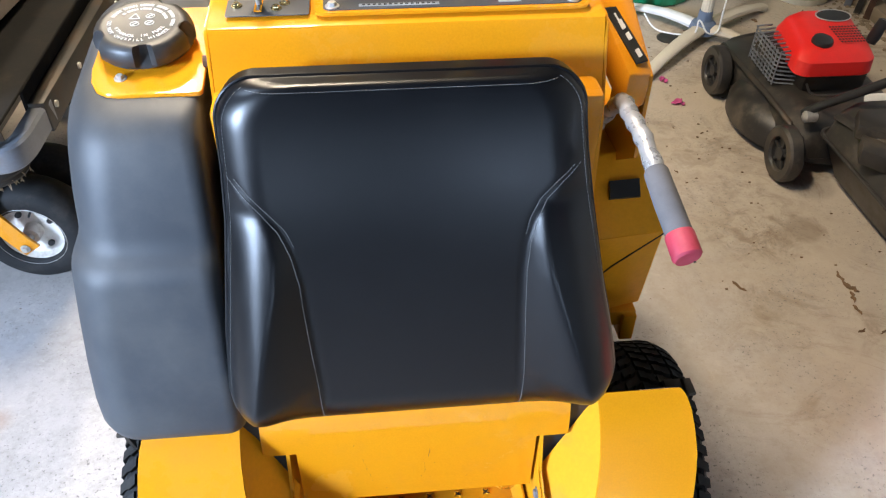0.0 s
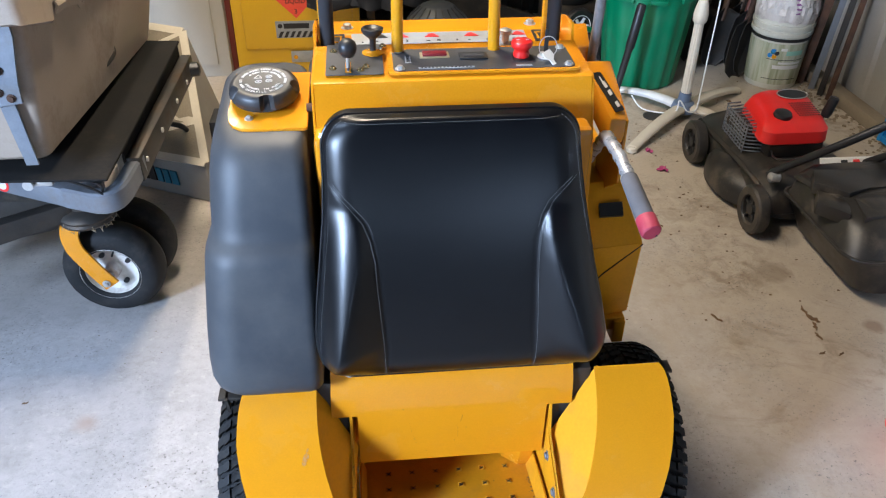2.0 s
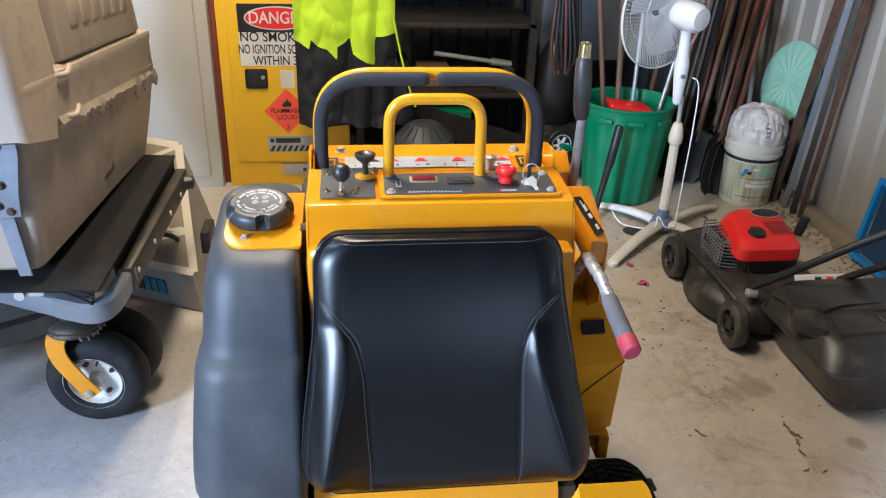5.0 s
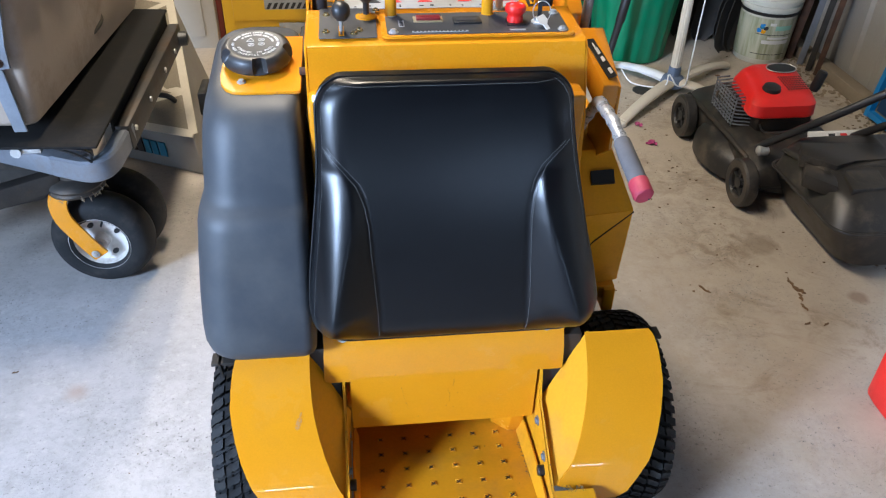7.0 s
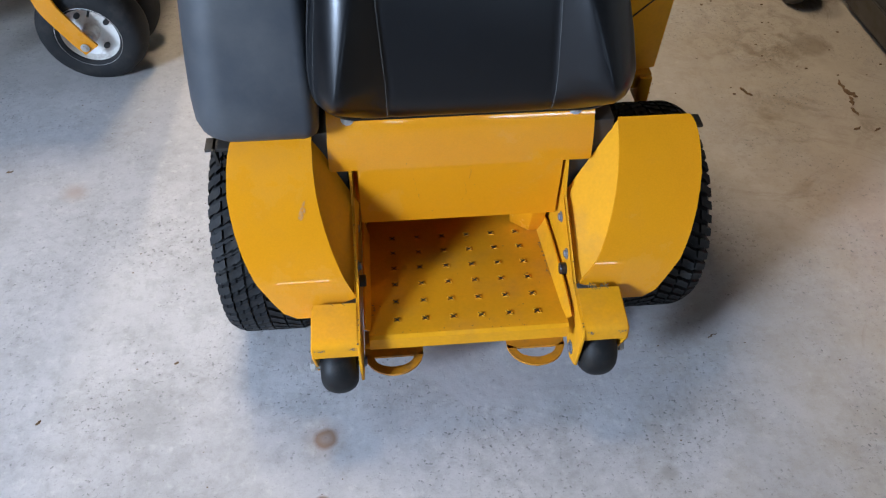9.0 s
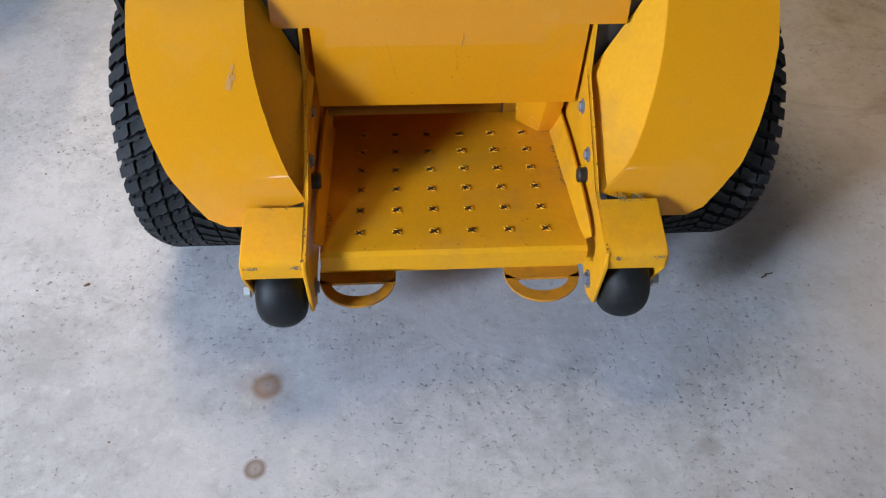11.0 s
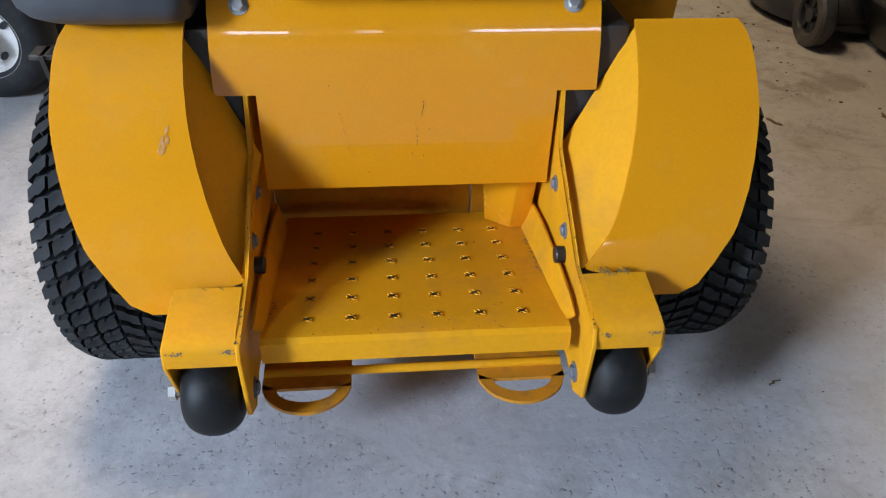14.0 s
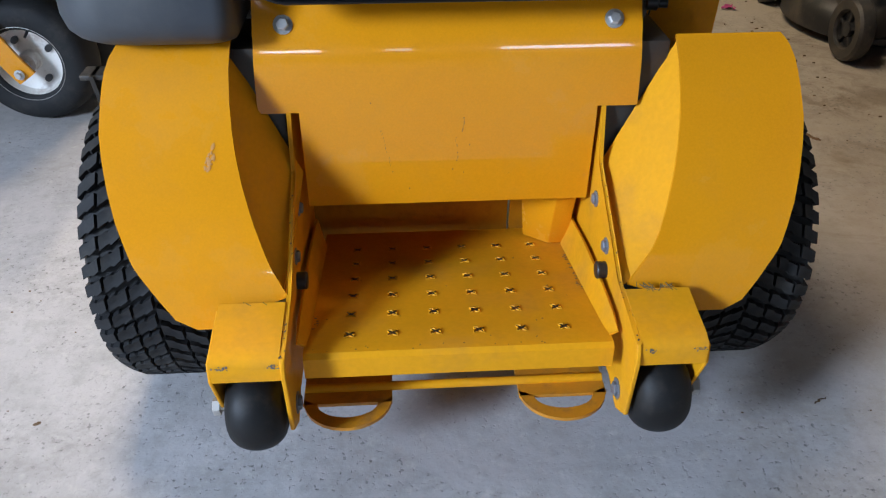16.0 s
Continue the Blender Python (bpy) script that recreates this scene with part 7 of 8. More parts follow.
for nm, sg in (("rear_guard", -1), ("front_guard", 1)):
    bm = bmesh.new()
    hc = HC + DIR * 0.125
    for k in range(90):
        a = 2 * math.pi * k / 90
        d = u_ * math.cos(a) + w_ * math.sin(a)
        pts = [hc + d * 0.045 + DIR * sg * 0.062, hc + d * 0.137 + DIR * sg * 0.060, hc + d * 0.215 + DIR * sg * 0.045, hc + d * 0.288 + DIR * sg * 0.004]
        tube(bm, pts, 0.0013, 4)
    for r, off in ((0.288, 0.004), (0.185, 0.054), (0.045, 0.062)):
        tube(bm, [hc + (u_ * math.cos(a) + w_ * math.sin(a)) * r + DIR * sg * off for a in np.linspace(0, 2 * math.pi, 49)[:-1]], 0.003 if r > 0.25 else 0.0018, 6, loop=True)
    part(nm, bm, WHITE, fan, "white radial wire guard")
bm = bmesh.new()
hc = HC + DIR * 0.125
for k in range(3):
    a0 = 2 * math.pi * k / 3
    rows = []
    for t in (0.0, 0.33, 0.66, 1.0):
        r = 0.035 + 0.19 * t
        rows.append([hc + (u_ * math.cos(a0 + q) + w_ * math.sin(a0 + q)) * r + DIR * (0.035 * (q / 1.1 - 0.5)) for q in (0, 0.35, 0.75, 1.1)])
    sheet(bm, rows, 0.002)
lathe(bm, [(0.036, -0.03), (0.036, 0.02), (0.02, 0.035)], hc, DIR, 20)
part("fan_blade", bm, material("grey_blade_plastic", (0.42, 0.45, 0.46), None, 0.35, bump=0), fan, "grey plastic fan blades")
bm = bmesh.new()
cord = smooth_path([(FX + 0.02, FY - 0.03, 0.84), (FX + 0.055, FY - 0.04, 0.80), (FX + 0.060, FY - 0.05, 0.60), (FX + 0.052, FY - 0.06, 0.35), (FX + 0.045, FY - 0.07, 0.15), (FX + 0.03, FY - 0.09, 0.07), (FX - 0.02, FY - 0.10, 0.07), (FX - 0.06, FY - 0.08, 0.12), (FX - 0.085, FY - 0.09, 0.06), (FX - 0.20, FY + 0.03, 0.03), (FX - 0.24, FY + 0.12, 0.07)], 8)
tube(bm, cord, 0.0038, 8)
part("power_cord", bm, WHITE, fan, "white power cord")

# ---- green bin with tools and a red scoop ----
BX, BY = 1.405, 3.235
tub = thing("garbage_bin", BX, BY, 0.0, "green ribbed plastic garbage bin with torn rim", "bin")
bm = bmesh.new()


def bin_ring(z, r, amp):
    return [(BX + (r + amp * (1 if (k // 3) % 2 else 0)) * math.cos(2 * math.pi * k / 96), BY + (r + amp * (1 if (k // 3) % 2 else 0)) * math.sin(2 * math.pi * k / 96), z) for k in range(96)]


loft(bm, [bin_ring(0.0, 0.190, 0), bin_ring(0.012, 0.200, 0.006), bin_ring(0.47, 0.246, 0.007), bin_ring(0.485, 0.250, 0.0), bin_ring(0.56, 0.258, 0.0), bin_ring(0.565, 0.268, 0), bin_ring(0.575, 0.270, 0), bin_ring(0.580, 0.262, 0), bin_ring(0.570, 0.252, 0), bin_ring(0.48, 0.242, 0), bin_ring(0.05, 0.195, 0)])
part("bin_shell", bm, GREEN, tub, "green ribbed bin shell")
for a in (225, 262, 300):
    bm = bmesh.new()
    c, sn = math.cos(radians(a)), math.sin(radians(a))
    m = Matrix.Translation((BX + 0.262 * c, BY + 0.262 * sn, 0.505)) @ Matrix.Rotation(radians(a), 4, "Z")
    box(bm, -0.006, 0.010, -0.045, 0.045, -0.012, 0.012, 0.004, m=m)
    part("rim_lug", bm, GREEN, tub)
bm = bmesh.new()
hull(bm, [(1.31, 3.10, 0.44), (1.45, 3.09, 0.43), (1.45, 3.22, 0.43), (1.32, 3.22, 0.44), (1.25, 3.08, 0.585), (1.50, 3.06, 0.555), (1.50, 3.24, 0.560), (1.26, 3.24, 0.590)], 0.015, 3)
solo("scoop", bm, RED, "red plastic scoop lying in the green bin", "scoop")
for p0, p1, r, mt, nm, lb in (((1.34, 3.28, 0.10), (1.19, 3.42, 1.35), 0.014, WOOD, "broom", "worn wooden broom handle standing in the bin"), ((1.40, 3.30, 0.10), (1.37, 3.48, 1.25), 0.017, WOOD, "rake", "wooden rake handle standing in the bin"), ((1.46, 3.30, 0.12), (1.50, 3.46, 1.30), 0.012, GALV, "broom", "pale metal broom handle standing in the bin"), ((1.52, 3.22, 0.12), (1.66, 3.28, 0.80), 0.011, STEEL, "pole", "bright steel tube standing in the bin")):
    bm = bmesh.new()
    rod(bm, p0, p1, r, 12)
    solo(nm, bm, mt, lb, nm, "tools in the bin")
bm = bmesh.new()
tube(bm, [(1.150, 2.86, 0.006), (1.168, 2.86, 0.10), (1.210, 2.88, 0.30), (1.213, 2.881, 0.31), (1.250, 2.90, 0.515), (1.252, 2.90, 0.525)], [0.017, 0.017, 0.019, 0.024, 0.024, 0.019], 14)
solo("hose_wand", bm, BLACK, "black plastic wand leaning on the green bin", "wand")

# ---- pail with a crumpled bag ----
PX, PY = 2.155, 3.13
pail = thing("pail", PX, PY, 0.0, "pale paint pail with a crumpled white bag on top", "pail")
bm = bmesh.new()
lathe(bm, [(0.136, 0.0), (0.140, 0.006), (0.150, 0.285), (0.152, 0.30), (0.162, 0.302), (0.162, 0.322), (0.154, 0.324), (0.155, 0.34), (0.164, 0.342), (0.164, 0.36), (0.156, 0.362), (0.157, 0.385), (0.150, 0.39)], (PX, PY, 0), (0, 0, 1), 48)
pl = part("pail_body", bm, PAIL, pail, "pale plastic pail")
bm = bmesh.new()
lathe(bm, [(0.1415, 0.03), (0.1505, 0.26), (0.1515, 0.262), (0.143, 0.03)], (PX, PY, 0), (0, 0, 1), 48, hollow=True)
part("pail_label", bm, PAIL_LABEL, pl, "faded printed label")
bm = bmesh.new()
lathe(bm, [(0.1515, 0.272), (0.1535, 0.274), (0.1545, 0.288), (0.152, 0.290)], (PX, PY, 0), (0, 0, 1), 48, hollow=True)
part("pail_band", bm, SIGN_BLACK, pl)


def on_pail(a, z, r=0.1525):
    return Vector((PX + r * math.cos(radians(a)), PY + r * math.sin(radians(a)), z))


for a, z, mt in ((235, 0.215, TEAL), (243, 0.21, SIGN_BLACK), (230, 0.195, BLUE), (239, 0.19, YELLOW_TUBE), (236, 0.225, BLUE)):
    bm = bmesh.new()
    n_ = Vector((math.cos(radians(a)), math.sin(radians(a)), 0))
    lathe(bm, [(0.013, 0), (0.013, 0.0015)], on_pail(a, z, 0.1475 + (z - 0.19) * 0.03), n_, 14)
    part("logo_dot", bm, mt, pl)
for a0, a1, z0, z1, mt in ((250, 300, 0.150, 0.162, SIGN_WHITE), (240, 300, 0.122, 0.142, SIGN_WHITE), (225, 305, 0.172, 0.175, SIGN_BLACK), (222, 300, 0.060, 0.063, SIGN_BLACK), (262, 300, 0.20, 0.225, MINT), (250, 262, 0.225, 0.24, SIGN_WHITE)):
    bm = bmesh.new()
    sheet(bm, [[on_pail(a0 + (a1 - a0) * k / 8, z, 0.1440 + (z - 0.03) * 0.0393) for k in range(9)] for z in (z0, z1)], -0.001)
    part("print_bar", bm, mt, pl)
bm = bmesh.new()
random.seed(3)
rings = []
for i, (r, z) in enumerate(((0.150, 0.36), (0.160, 0.385), (0.163, 0.42), (0.160, 0.445), (0.155, 0.47), (0.147, 0.495), (0.135, 0.52), (0.117, 0.542), (0.095, 0.558), (0.070, 0.565), (0.045, 0.566), (0.020, 0.555), (0.002, 0.560))):
    ring = []
    for k in range(88):
        a = 2 * math.pi * k / 88
        crease = 0.5 - abs(noise.noise((math.cos(a) * 4.1, math.sin(a) * 4.1, z * 22))) * 2.0
        d = 1 + (0.02 if i < 2 else 0.16) * (crease - 0.2) * min(1.0, max(0.0, (z - 0.40) / 0.05)) + 0.03 * noise.noise((math.cos(a) * 9, math.sin(a) * 9, z * 30))
        ring.append((PX + r * d * math.cos(a), PY + r * d * math.sin(a), z + 0.012 * noise.noise((a * 2.3, z * 20, 1.0))))
    rings.append(ring)
loft(bm, rings)
bag = part("crumpled_bag", bm, BAG, pail, "crumpled white bag with purple print", 24)
for dz, w in ((0.50, 0.028), (0.478, 0.022), (0.456, 0.026), (0.434, 0.020)):
    bm = bmesh.new()
    n_ = Vector((math.cos(radians(262)), math.sin(radians(262)), 0))
    c = on_pail(262, dz, 0.160 if dz < 0.46 else 0.152 if dz < 0.49 else 0.142)
    t_ = n_.cross(Vector((0, 0, 1)))
    tube(bm, [c - t_ * w * 0.6, c + t_ * w * 0.6], 0.007, 6, flat=0.5)
    part("print_bar", bm, PURPLE, bag)

# ---- mint disc, steel sections and tools along the wall ----
bm = bmesh.new()
c = Vector((2.385, 3.30, 0.66))
ax_ = Vector((-0.97, -0.12, 0.20)).normalized()
ux = ax_.cross(Vector((0, 0, 1))).normalized()
uy = ux.cross(ax_)
rings = []
for r, h, f in ((0.228, -0.012, 0), (0.235, -0.004, 0), (0.231, 0.008, 0.3), (0.20, 0.012, 1), (0.13, 0.016, 1), (0.06, 0.010, 1), (0.02, 0.018, 0), (0.001, 0.018, 0)):
    ring = []
    for k in range(72):
        a = 2 * math.pi * k / 72
        lift = h + f * 0.006 * (0.5 + 0.5 * math.cos(18 * a))
        ring.append(c + (ux * math.cos(a) + uy * math.sin(a)) * r + ax_ * lift)
    rings.append(ring)
loft(bm, rings)
solo("bin_lid", bm, MINT, "faded mint green plastic lid leaning on the wall", "lid")
for p0, p1, w, d_, mt, nm, lb in (((2.315, 3.085, 0.0), (2.425, 2.955, 1.9), 0.022, 0.014, RUST, "steel_angle", "dark rusty steel angle leaning on the wall"), ((2.335, 2.985, 0.0), (2.428, 2.895, 1.9), 0.016, 0.008, GREY_STEEL, "steel_flat", "blue-grey steel flat bar leaning on the wall"), ((2.345, 2.905, 0.0), (2.430, 2.835, 1.95), 0.015, 0.014, DARK_STEEL, "steel_tube", "dark square tube leaning on the wall"), ((2.355, 2.835, 0.0), (2.434, 2.780, 1.9), 0.015, 0.012, RUST, "steel_channel", "rusty brown steel channel leaning on the wall")):
    bm = bmesh.new()
    A, B = Vector(p0), Vector(p1)
    d = (B - A).normalized()
    s1 = Vector((0.8, -0.6, 0)) - d * d.dot(Vector((0.8, -0.6, 0)))
    s1.normalize()
    s2 = d.cross(s1)
    if nm in ("steel_angle", "steel_channel"):
        sec = [(-w, -d_), (w, -d_), (w, -d_ + 0.005), (-w + 0.005, -d_ + 0.005), (-w + 0.005, d_), (-w, d_)]
    else:
        sec = [(-w, -d_), (w, -d_), (w, d_), (-w, d_)]
    rings = [[q + s1 * a + s2 * b for a, b in sec] for q in (A, A.lerp(B, 0.5), B)]
    loft(bm, rings)
    solo(nm, bm, mt, lb, "steel bar", "steel sections along the wall")


def spade(x, y, lean_x, lean_y, h, mt, label, blade=True, name="shovel"):
    t = thing(name, x, y, 0.0, label, name, "tools along the wall")
    top = Vector((x + lean_x, y + lean_y, h))
    foot = Vector((x, y, 0.0))
    d = (top - foot).normalized()
    bm = bmesh.new()
    rod(bm, foot + d * (0.26 if blade else 0.05), top, 0.0165, 12)
    part("handle", bm, mt, t, "worn handle")
    bm = bmesh.new()
    sx_ = Vector((1, 0.2, 0)).normalized()
    rows = []
    if blade:
        for q, w in ((0.0, 0.03), (0.04, 0.075), (0.10, 0.095), (0.22, 0.10), (0.30, 0.09), (0.33, 0.03)):
            rows.append([foot + d * q + sx_ * w * u + Vector((0, -0.03, 0)) * (abs(u) ** 2) + Vector((0, -0.01, 0.002)) for u in (-1, -0.5, 0, 0.5, 1)])
        sheet(bm, rows, 0.003)
        part("blade", bm, DARK_STEEL, t, "dark steel blade")
    else:
        box(bm, x - 0.17, x + 0.17, y - 0.02, y + 0.02, 0.0, 0.03, 0.004)
        for k in range(12):
            rod(bm, (x - 0.16 + k * 0.029, y, 0.01), (x - 0.16 + k * 0.029, y - 0.07, 0.012), 0.004, 6)
        part("rake_head", bm, DARK_STEEL, t, "dark steel rake head")
    return t


spade(1.90, 3.40, 0.30, 0.30, 1.55, WOOD, "long-handled shovel with dark blade leaning on the wall")
spade(2.02, 3.36, 0.34, 0.34, 1.60, RED_WOOD, "red-brown handled spade leaning on the wall")
spade(1.80, 3.50, 0.32, 0.28, 1.60, DARK_STEEL, "dark handled shovel leaning on the wall")
spade(2.06, 3.52, 0.30, 0.30, 1.55, WOOD, "long wooden handled shovel leaning on the wall")
spade(1.75, 3.62, 0.25, 0.30, 1.50, DARK_STEEL, "dark metal rake leaning on the wall", False, "rake")
spade(2.14, 3.62, 0.22, 0.30, 1.62, RED_WOOD, "red-brown handled hoe leaning on the wall", False, "hoe")
spade(1.93, 3.66, 0.30, 0.30, 1.62, DARK_STEEL, "dark metal-handled fork leaning on the wall", False, "fork")
spade(1.66, 3.70, 0.30, 0.30, 1.55, WOOD, "grey wooden rake leaning on the wall", False, "rake")
spade(2.00, 3.74, 0.18, 0.30, 1.55, DARK_STEEL, "dark handled broom leaning on the wall", False, "broom")
spade(1.86, 3.78, 0.36, 0.25, 1.66, RED_WOOD, "reddish handled rake leaning on the wall", False, "rake")
spade(2.03, 3.24, 0.36, 0.42, 1.45, RED_WOOD, "orange-red handled shovel leaning in the corner")
spade(1.97, 3.22, 0.40, 0.52, 1.50, RUST, "rusty shafted post-hole shovel leaning in the corner")
# Near-black handles added to fill the dark corner by the wall.
for x, y, lx, ly, h, mt, lb in ((2.10, 3.30, 0.31, 0.55, 1.50, OLD_WOOD, "blackened wooden handle leaning in the corner"), (2.16, 3.44, 0.25, 0.50, 1.55, OLD_WOOD, "blackened wooden handle leaning in the corner"), (2.20, 3.55, 0.21, 0.45, 1.45, DARK_STEEL, "dark steel bar leaning in the corner"), (2.22, 3.68, 0.18, 0.40, 1.60, OLD_WOOD, "blackened wooden handle leaning in the corner"), (2.24, 3.84, 0.17, 0.32, 1.50, DARK_STEEL, "dark steel bar leaning in the corner"), (2.26, 3.98, 0.15, 0.26, 1.65, OLD_WOOD, "blackened wooden handle leaning in the corner"), (2.14, 3.86, 0.27, 0.20, 1.55, DARK_STEEL, "dark steel bar leaning in the corner"), (2.28, 4.12, 0.13, 0.16, 1.55, OLD_WOOD, "blackened wooden handle leaning in the corner"), (2.18, 4.02, 0.24, 0.20, 1.60, RED_WOOD, "red-brown handle leaning in the corner"), (2.08, 4.05, 0.30, 0.18, 1.60, OLD_WOOD, "blackened wooden handle leaning in the corner")):
    spade(x, y, lx, ly, h, mt, lb, True, "shovel")

# blue trolley frame at the wall
bl = thing("hand_trolley", 2.38, 2.0, 0.0, "bright blue painted steel trolley frame leaning on the wall", "trolley")
for p0, p1 in (((2.33, 2.29, 0.02), (2.428, 2.357, 0.42)), ((2.33, 1.80, 0.02), (2.428, 1.80, 0.42)), ((2.335, 2.28, 0.04), (2.335, 1.81, 0.04)), ((2.424, 2.345, 0.41), (2.424, 1.81, 0.41))):
    bm = bmesh.new()
    tube(bm, [p0, p1], 0.020, 4)
    part("frame_bar", bm, BLUE, bl, "bright blue bar", 20)
bm = bmesh.new()
hull(bm, [(2.352, 2.27, 0.06), (2.352, 1.82, 0.06), (2.357, 1.82, 0.06), (2.357, 2.27, 0.06), (2.424, 2.32, 0.38), (2.424, 1.82, 0.38), (2.429, 1.82, 0.38), (2.429, 2.32, 0.38)])
part("back_panel", bm, material("dark_blue_panel", (0.01, 0.035, 0.09), (0.015, 0.05, 0.12), 0.5, scale=5, bump=0.1), bl, "dark blue panel")

# red fuel can
bm = bmesh.new()
loft(bm, [ring_rect(1.310, 1.630, 0.350, 0.550, 0.0, 0.05, 5), ring_rect(1.295, 1.645, 0.335, 0.565, 0.02, 0.06, 5), ring_rect(1.295, 1.645, 0.335, 0.565, 0.20, 0.06, 5), ring_rect(1.320, 1.620, 0.360, 0.540, 0.26, 0.05, 5), ring_rect(1.390, 1.550, 0.400, 0.500, 0.285, 0.03, 5)])
can = thing("fuel_can", 1.47, 0.45, 0.0, "red plastic fuel can standing on the floor", "fuel can")
part("can_body", bm, RED, can, "red moulded can")
bm = bmesh.new()
tube(bm, bent([(1.37, 0.45, 0.26), (1.39, 0.45, 0.33), (1.55, 0.45, 0.33), (1.57, 0.45, 0.26)], 0.03, 5), 0.012, 10)
part("can_handle", bm, RED, can)

# ---- lockers and the flammables cabinet ----
lk = thing("locker", -1.35, 3.65, 0.0, "cream steel storage locker with plain doors", "locker")
bm = bmesh.new()
box(bm, -1.86, -0.912, 3.43, 3.90, 0.0, 1.83, 0.004)
part("locker_body", bm, LOCKER, lk)
for x0, x1 in ((-1.845, -1.40), (-1.392, -0.978)):
    bm = bmesh.new()
    box(bm, x0, x1, 3.412, 3.428, 0.075, 1.80, 0.004)
    dr = part("locker_door", bm, LOCKER, lk, "plain cream door")
    bm = bmesh.new()
    lathe(bm, [(0.008, 0), (0.008, 0.006), (0.004, 0.008)], (x0 + 0.03 if x0 > -1.5 else x1 - 0.03, 3.412, 0.13), (0, -1, 0), 10)
    part("door_stop", bm, BLACK, dr)
sc = thing("safety_cabinet", -0.52, 3.68, 0.0, "yellow steel flammables cabinet with warning signs", "cabinet")
CYF = 3.45
bm = bmesh.new()
box(bm, -0.872, -0.172, CYF, 3.92, 0.0, 1.12, 0.004)
part("cabinet_body", bm, CABINET, sc)
bm = bmesh.new()
box(bm, -0.815, -0.212, CYF - 0.018, CYF - 0.002, 0.155, 1.09, 0.004)
cd = part("cabinet_door", bm, CABINET, sc, "yellow cabinet door")
CD = CYF - 0.018
bm = bmesh.new()
box(bm, -0.755, -0.335, CD - 0.0012, CD - 0.0002, 0.712, 1.045)
sg = part("warning_sign", bm, SIGN_WHITE, cd, "white warning sign with black letters")
bm = bmesh.new()
box(bm, -0.755, -0.335, CD - 0.0022, CD - 0.0013, 0.895, 1.045)
part("sign_header", bm, SIGN_BLACK, sg)
FACE = Matrix.Rotation(radians(90), 4, "X")
bm = bmesh.new()
lathe(bm, [(0.175, 0), (0.175, 0.0008)], (-0.545, CD - 0.0023, 0.970), (0, -1, 0), 48, squash=1.0)
for v in bm.verts:
    v.co.z = 0.970 + (v.co.z - 0.970) * 0.36
part("sign_oval_rim", bm, SIGN_WHITE, sg)
bm = bmesh.new()
lathe(bm, [(0.168, 0), (0.168, 0.0008)], (-0.545, CD - 0.0033, 0.970), (0, -1, 0), 48)
for v in bm.verts:
    v.co.z = 0.970 + (v.co.z - 0.970) * 0.335
part("sign_oval", bm, SIGN_RED, sg)
for tx, sz, z, mt, sq in (("DANGER", 0.088, 0.970, SIGN_WHITE, 0.86), ("NO SMOKING", 0.072, 0.868, SIGN_BLACK, 0.90), ("NO IGNITION SOURCES", 0.070, 0.802, SIGN_BLACK, 0.57), ("WITHIN 3m", 0.070, 0.740, SIGN_BLACK, 0.78)):
    words("sign_lettering", tx, sz, Matrix.Translation((-0.545, CD - (0.0045 if tx == "DANGER" else 0.0014), z)) @ FACE, mt, sg, depth=0.0006, squeeze=sq)
bm = bmesh.new()
box(bm, -0.738, -0.617, CD - 0.006, CD, 0.588, 0.696, 0.012, 3)
la = part("latch_recess", bm, BLACK, cd, "black recessed latch")
bm = bmesh.new()
box(bm, -0.720, -0.668, CD - 0.012, CD - 0.004, 0.605, 0.680, 0.004)
part("latch_paddle", bm, SIGN_BLACK, la)
bm = bmesh.new()
lathe(bm, [(0.011, 0), (0.011, 0.004), (0.006, 0.005)], (-0.642, CD - 0.006, 0.65), (0, -1, 0), 14)
part("latch_lock", bm, STEEL, la)
bm = bmesh.new()
box(bm, -0.548, -0.470, CD - 0.0012, CD - 0.0002, 0.590, 0.690)
part("small_label", bm, PAIL, cd, "small pale label")
bm = bmesh.new()
prism(bm, [(-0.520, 0.585), (-0.650, 0.455), (-0.520, 0.325), (-0.390, 0.455)], "y", CD - 0.0012, CD - 0.0002)
dm = part("hazard_diamond", bm, SIGN_ORANGE, cd, "red flammable liquid diamond")
words("diamond_words", "FLAMMABLE", 0.040, Matrix.Translation((-0.520, CD - 0.0014, 0.458)) @ FACE, SIGN_BLACK, dm, depth=0.0006, squeeze=0.85)
words("diamond_words", "LIQUID", 0.040, Matrix.Translation((-0.520, CD - 0.0014, 0.420)) @ FACE, SIGN_BLACK, dm, depth=0.0006, squeeze=0.85)
words("diamond_words", "3", 0.036, Matrix.Translation((-0.520, CD - 0.0014, 0.362)) @ FACE, SIGN_BLACK, dm, depth=0.0006)
bm = bmesh.new()
prism(bm, [(-0.545, 0.482), (-0.550, 0.50), (-0.536, 0.496), (-0.540, 0.515), (-0.526, 0.508), (-0.522, 0.532), (-0.508, 0.508), (-0.504, 0.518), (-0.494, 0.492), (-0.500, 0.482)], "y", CD - 0.0022, CD - 0.0012)
part("flame_mark", bm, SIGN_BLACK, dm)
bm = bmesh.new()
box(bm, -0.640, -0.375, CD - 0.0012, CD - 0.0002, 0.215, 0.310)
mk = part("maker_label", bm, SIGN_GREY, cd, "pale maker's label as plain bars")
for k in range(7):
    bm = bmesh.new()
    x = -0.632 + k * 0.033
    prism(bm, [(x, 0.218), (x + 0.018, 0.218), (x + 0.036, 0.252), (x + 0.018, 0.252)], "y", CD - 0.0022, CD - 0.0012)
    part("hatch_bar", bm, SIGN_BLACK, mk)
bm = bmesh.new()
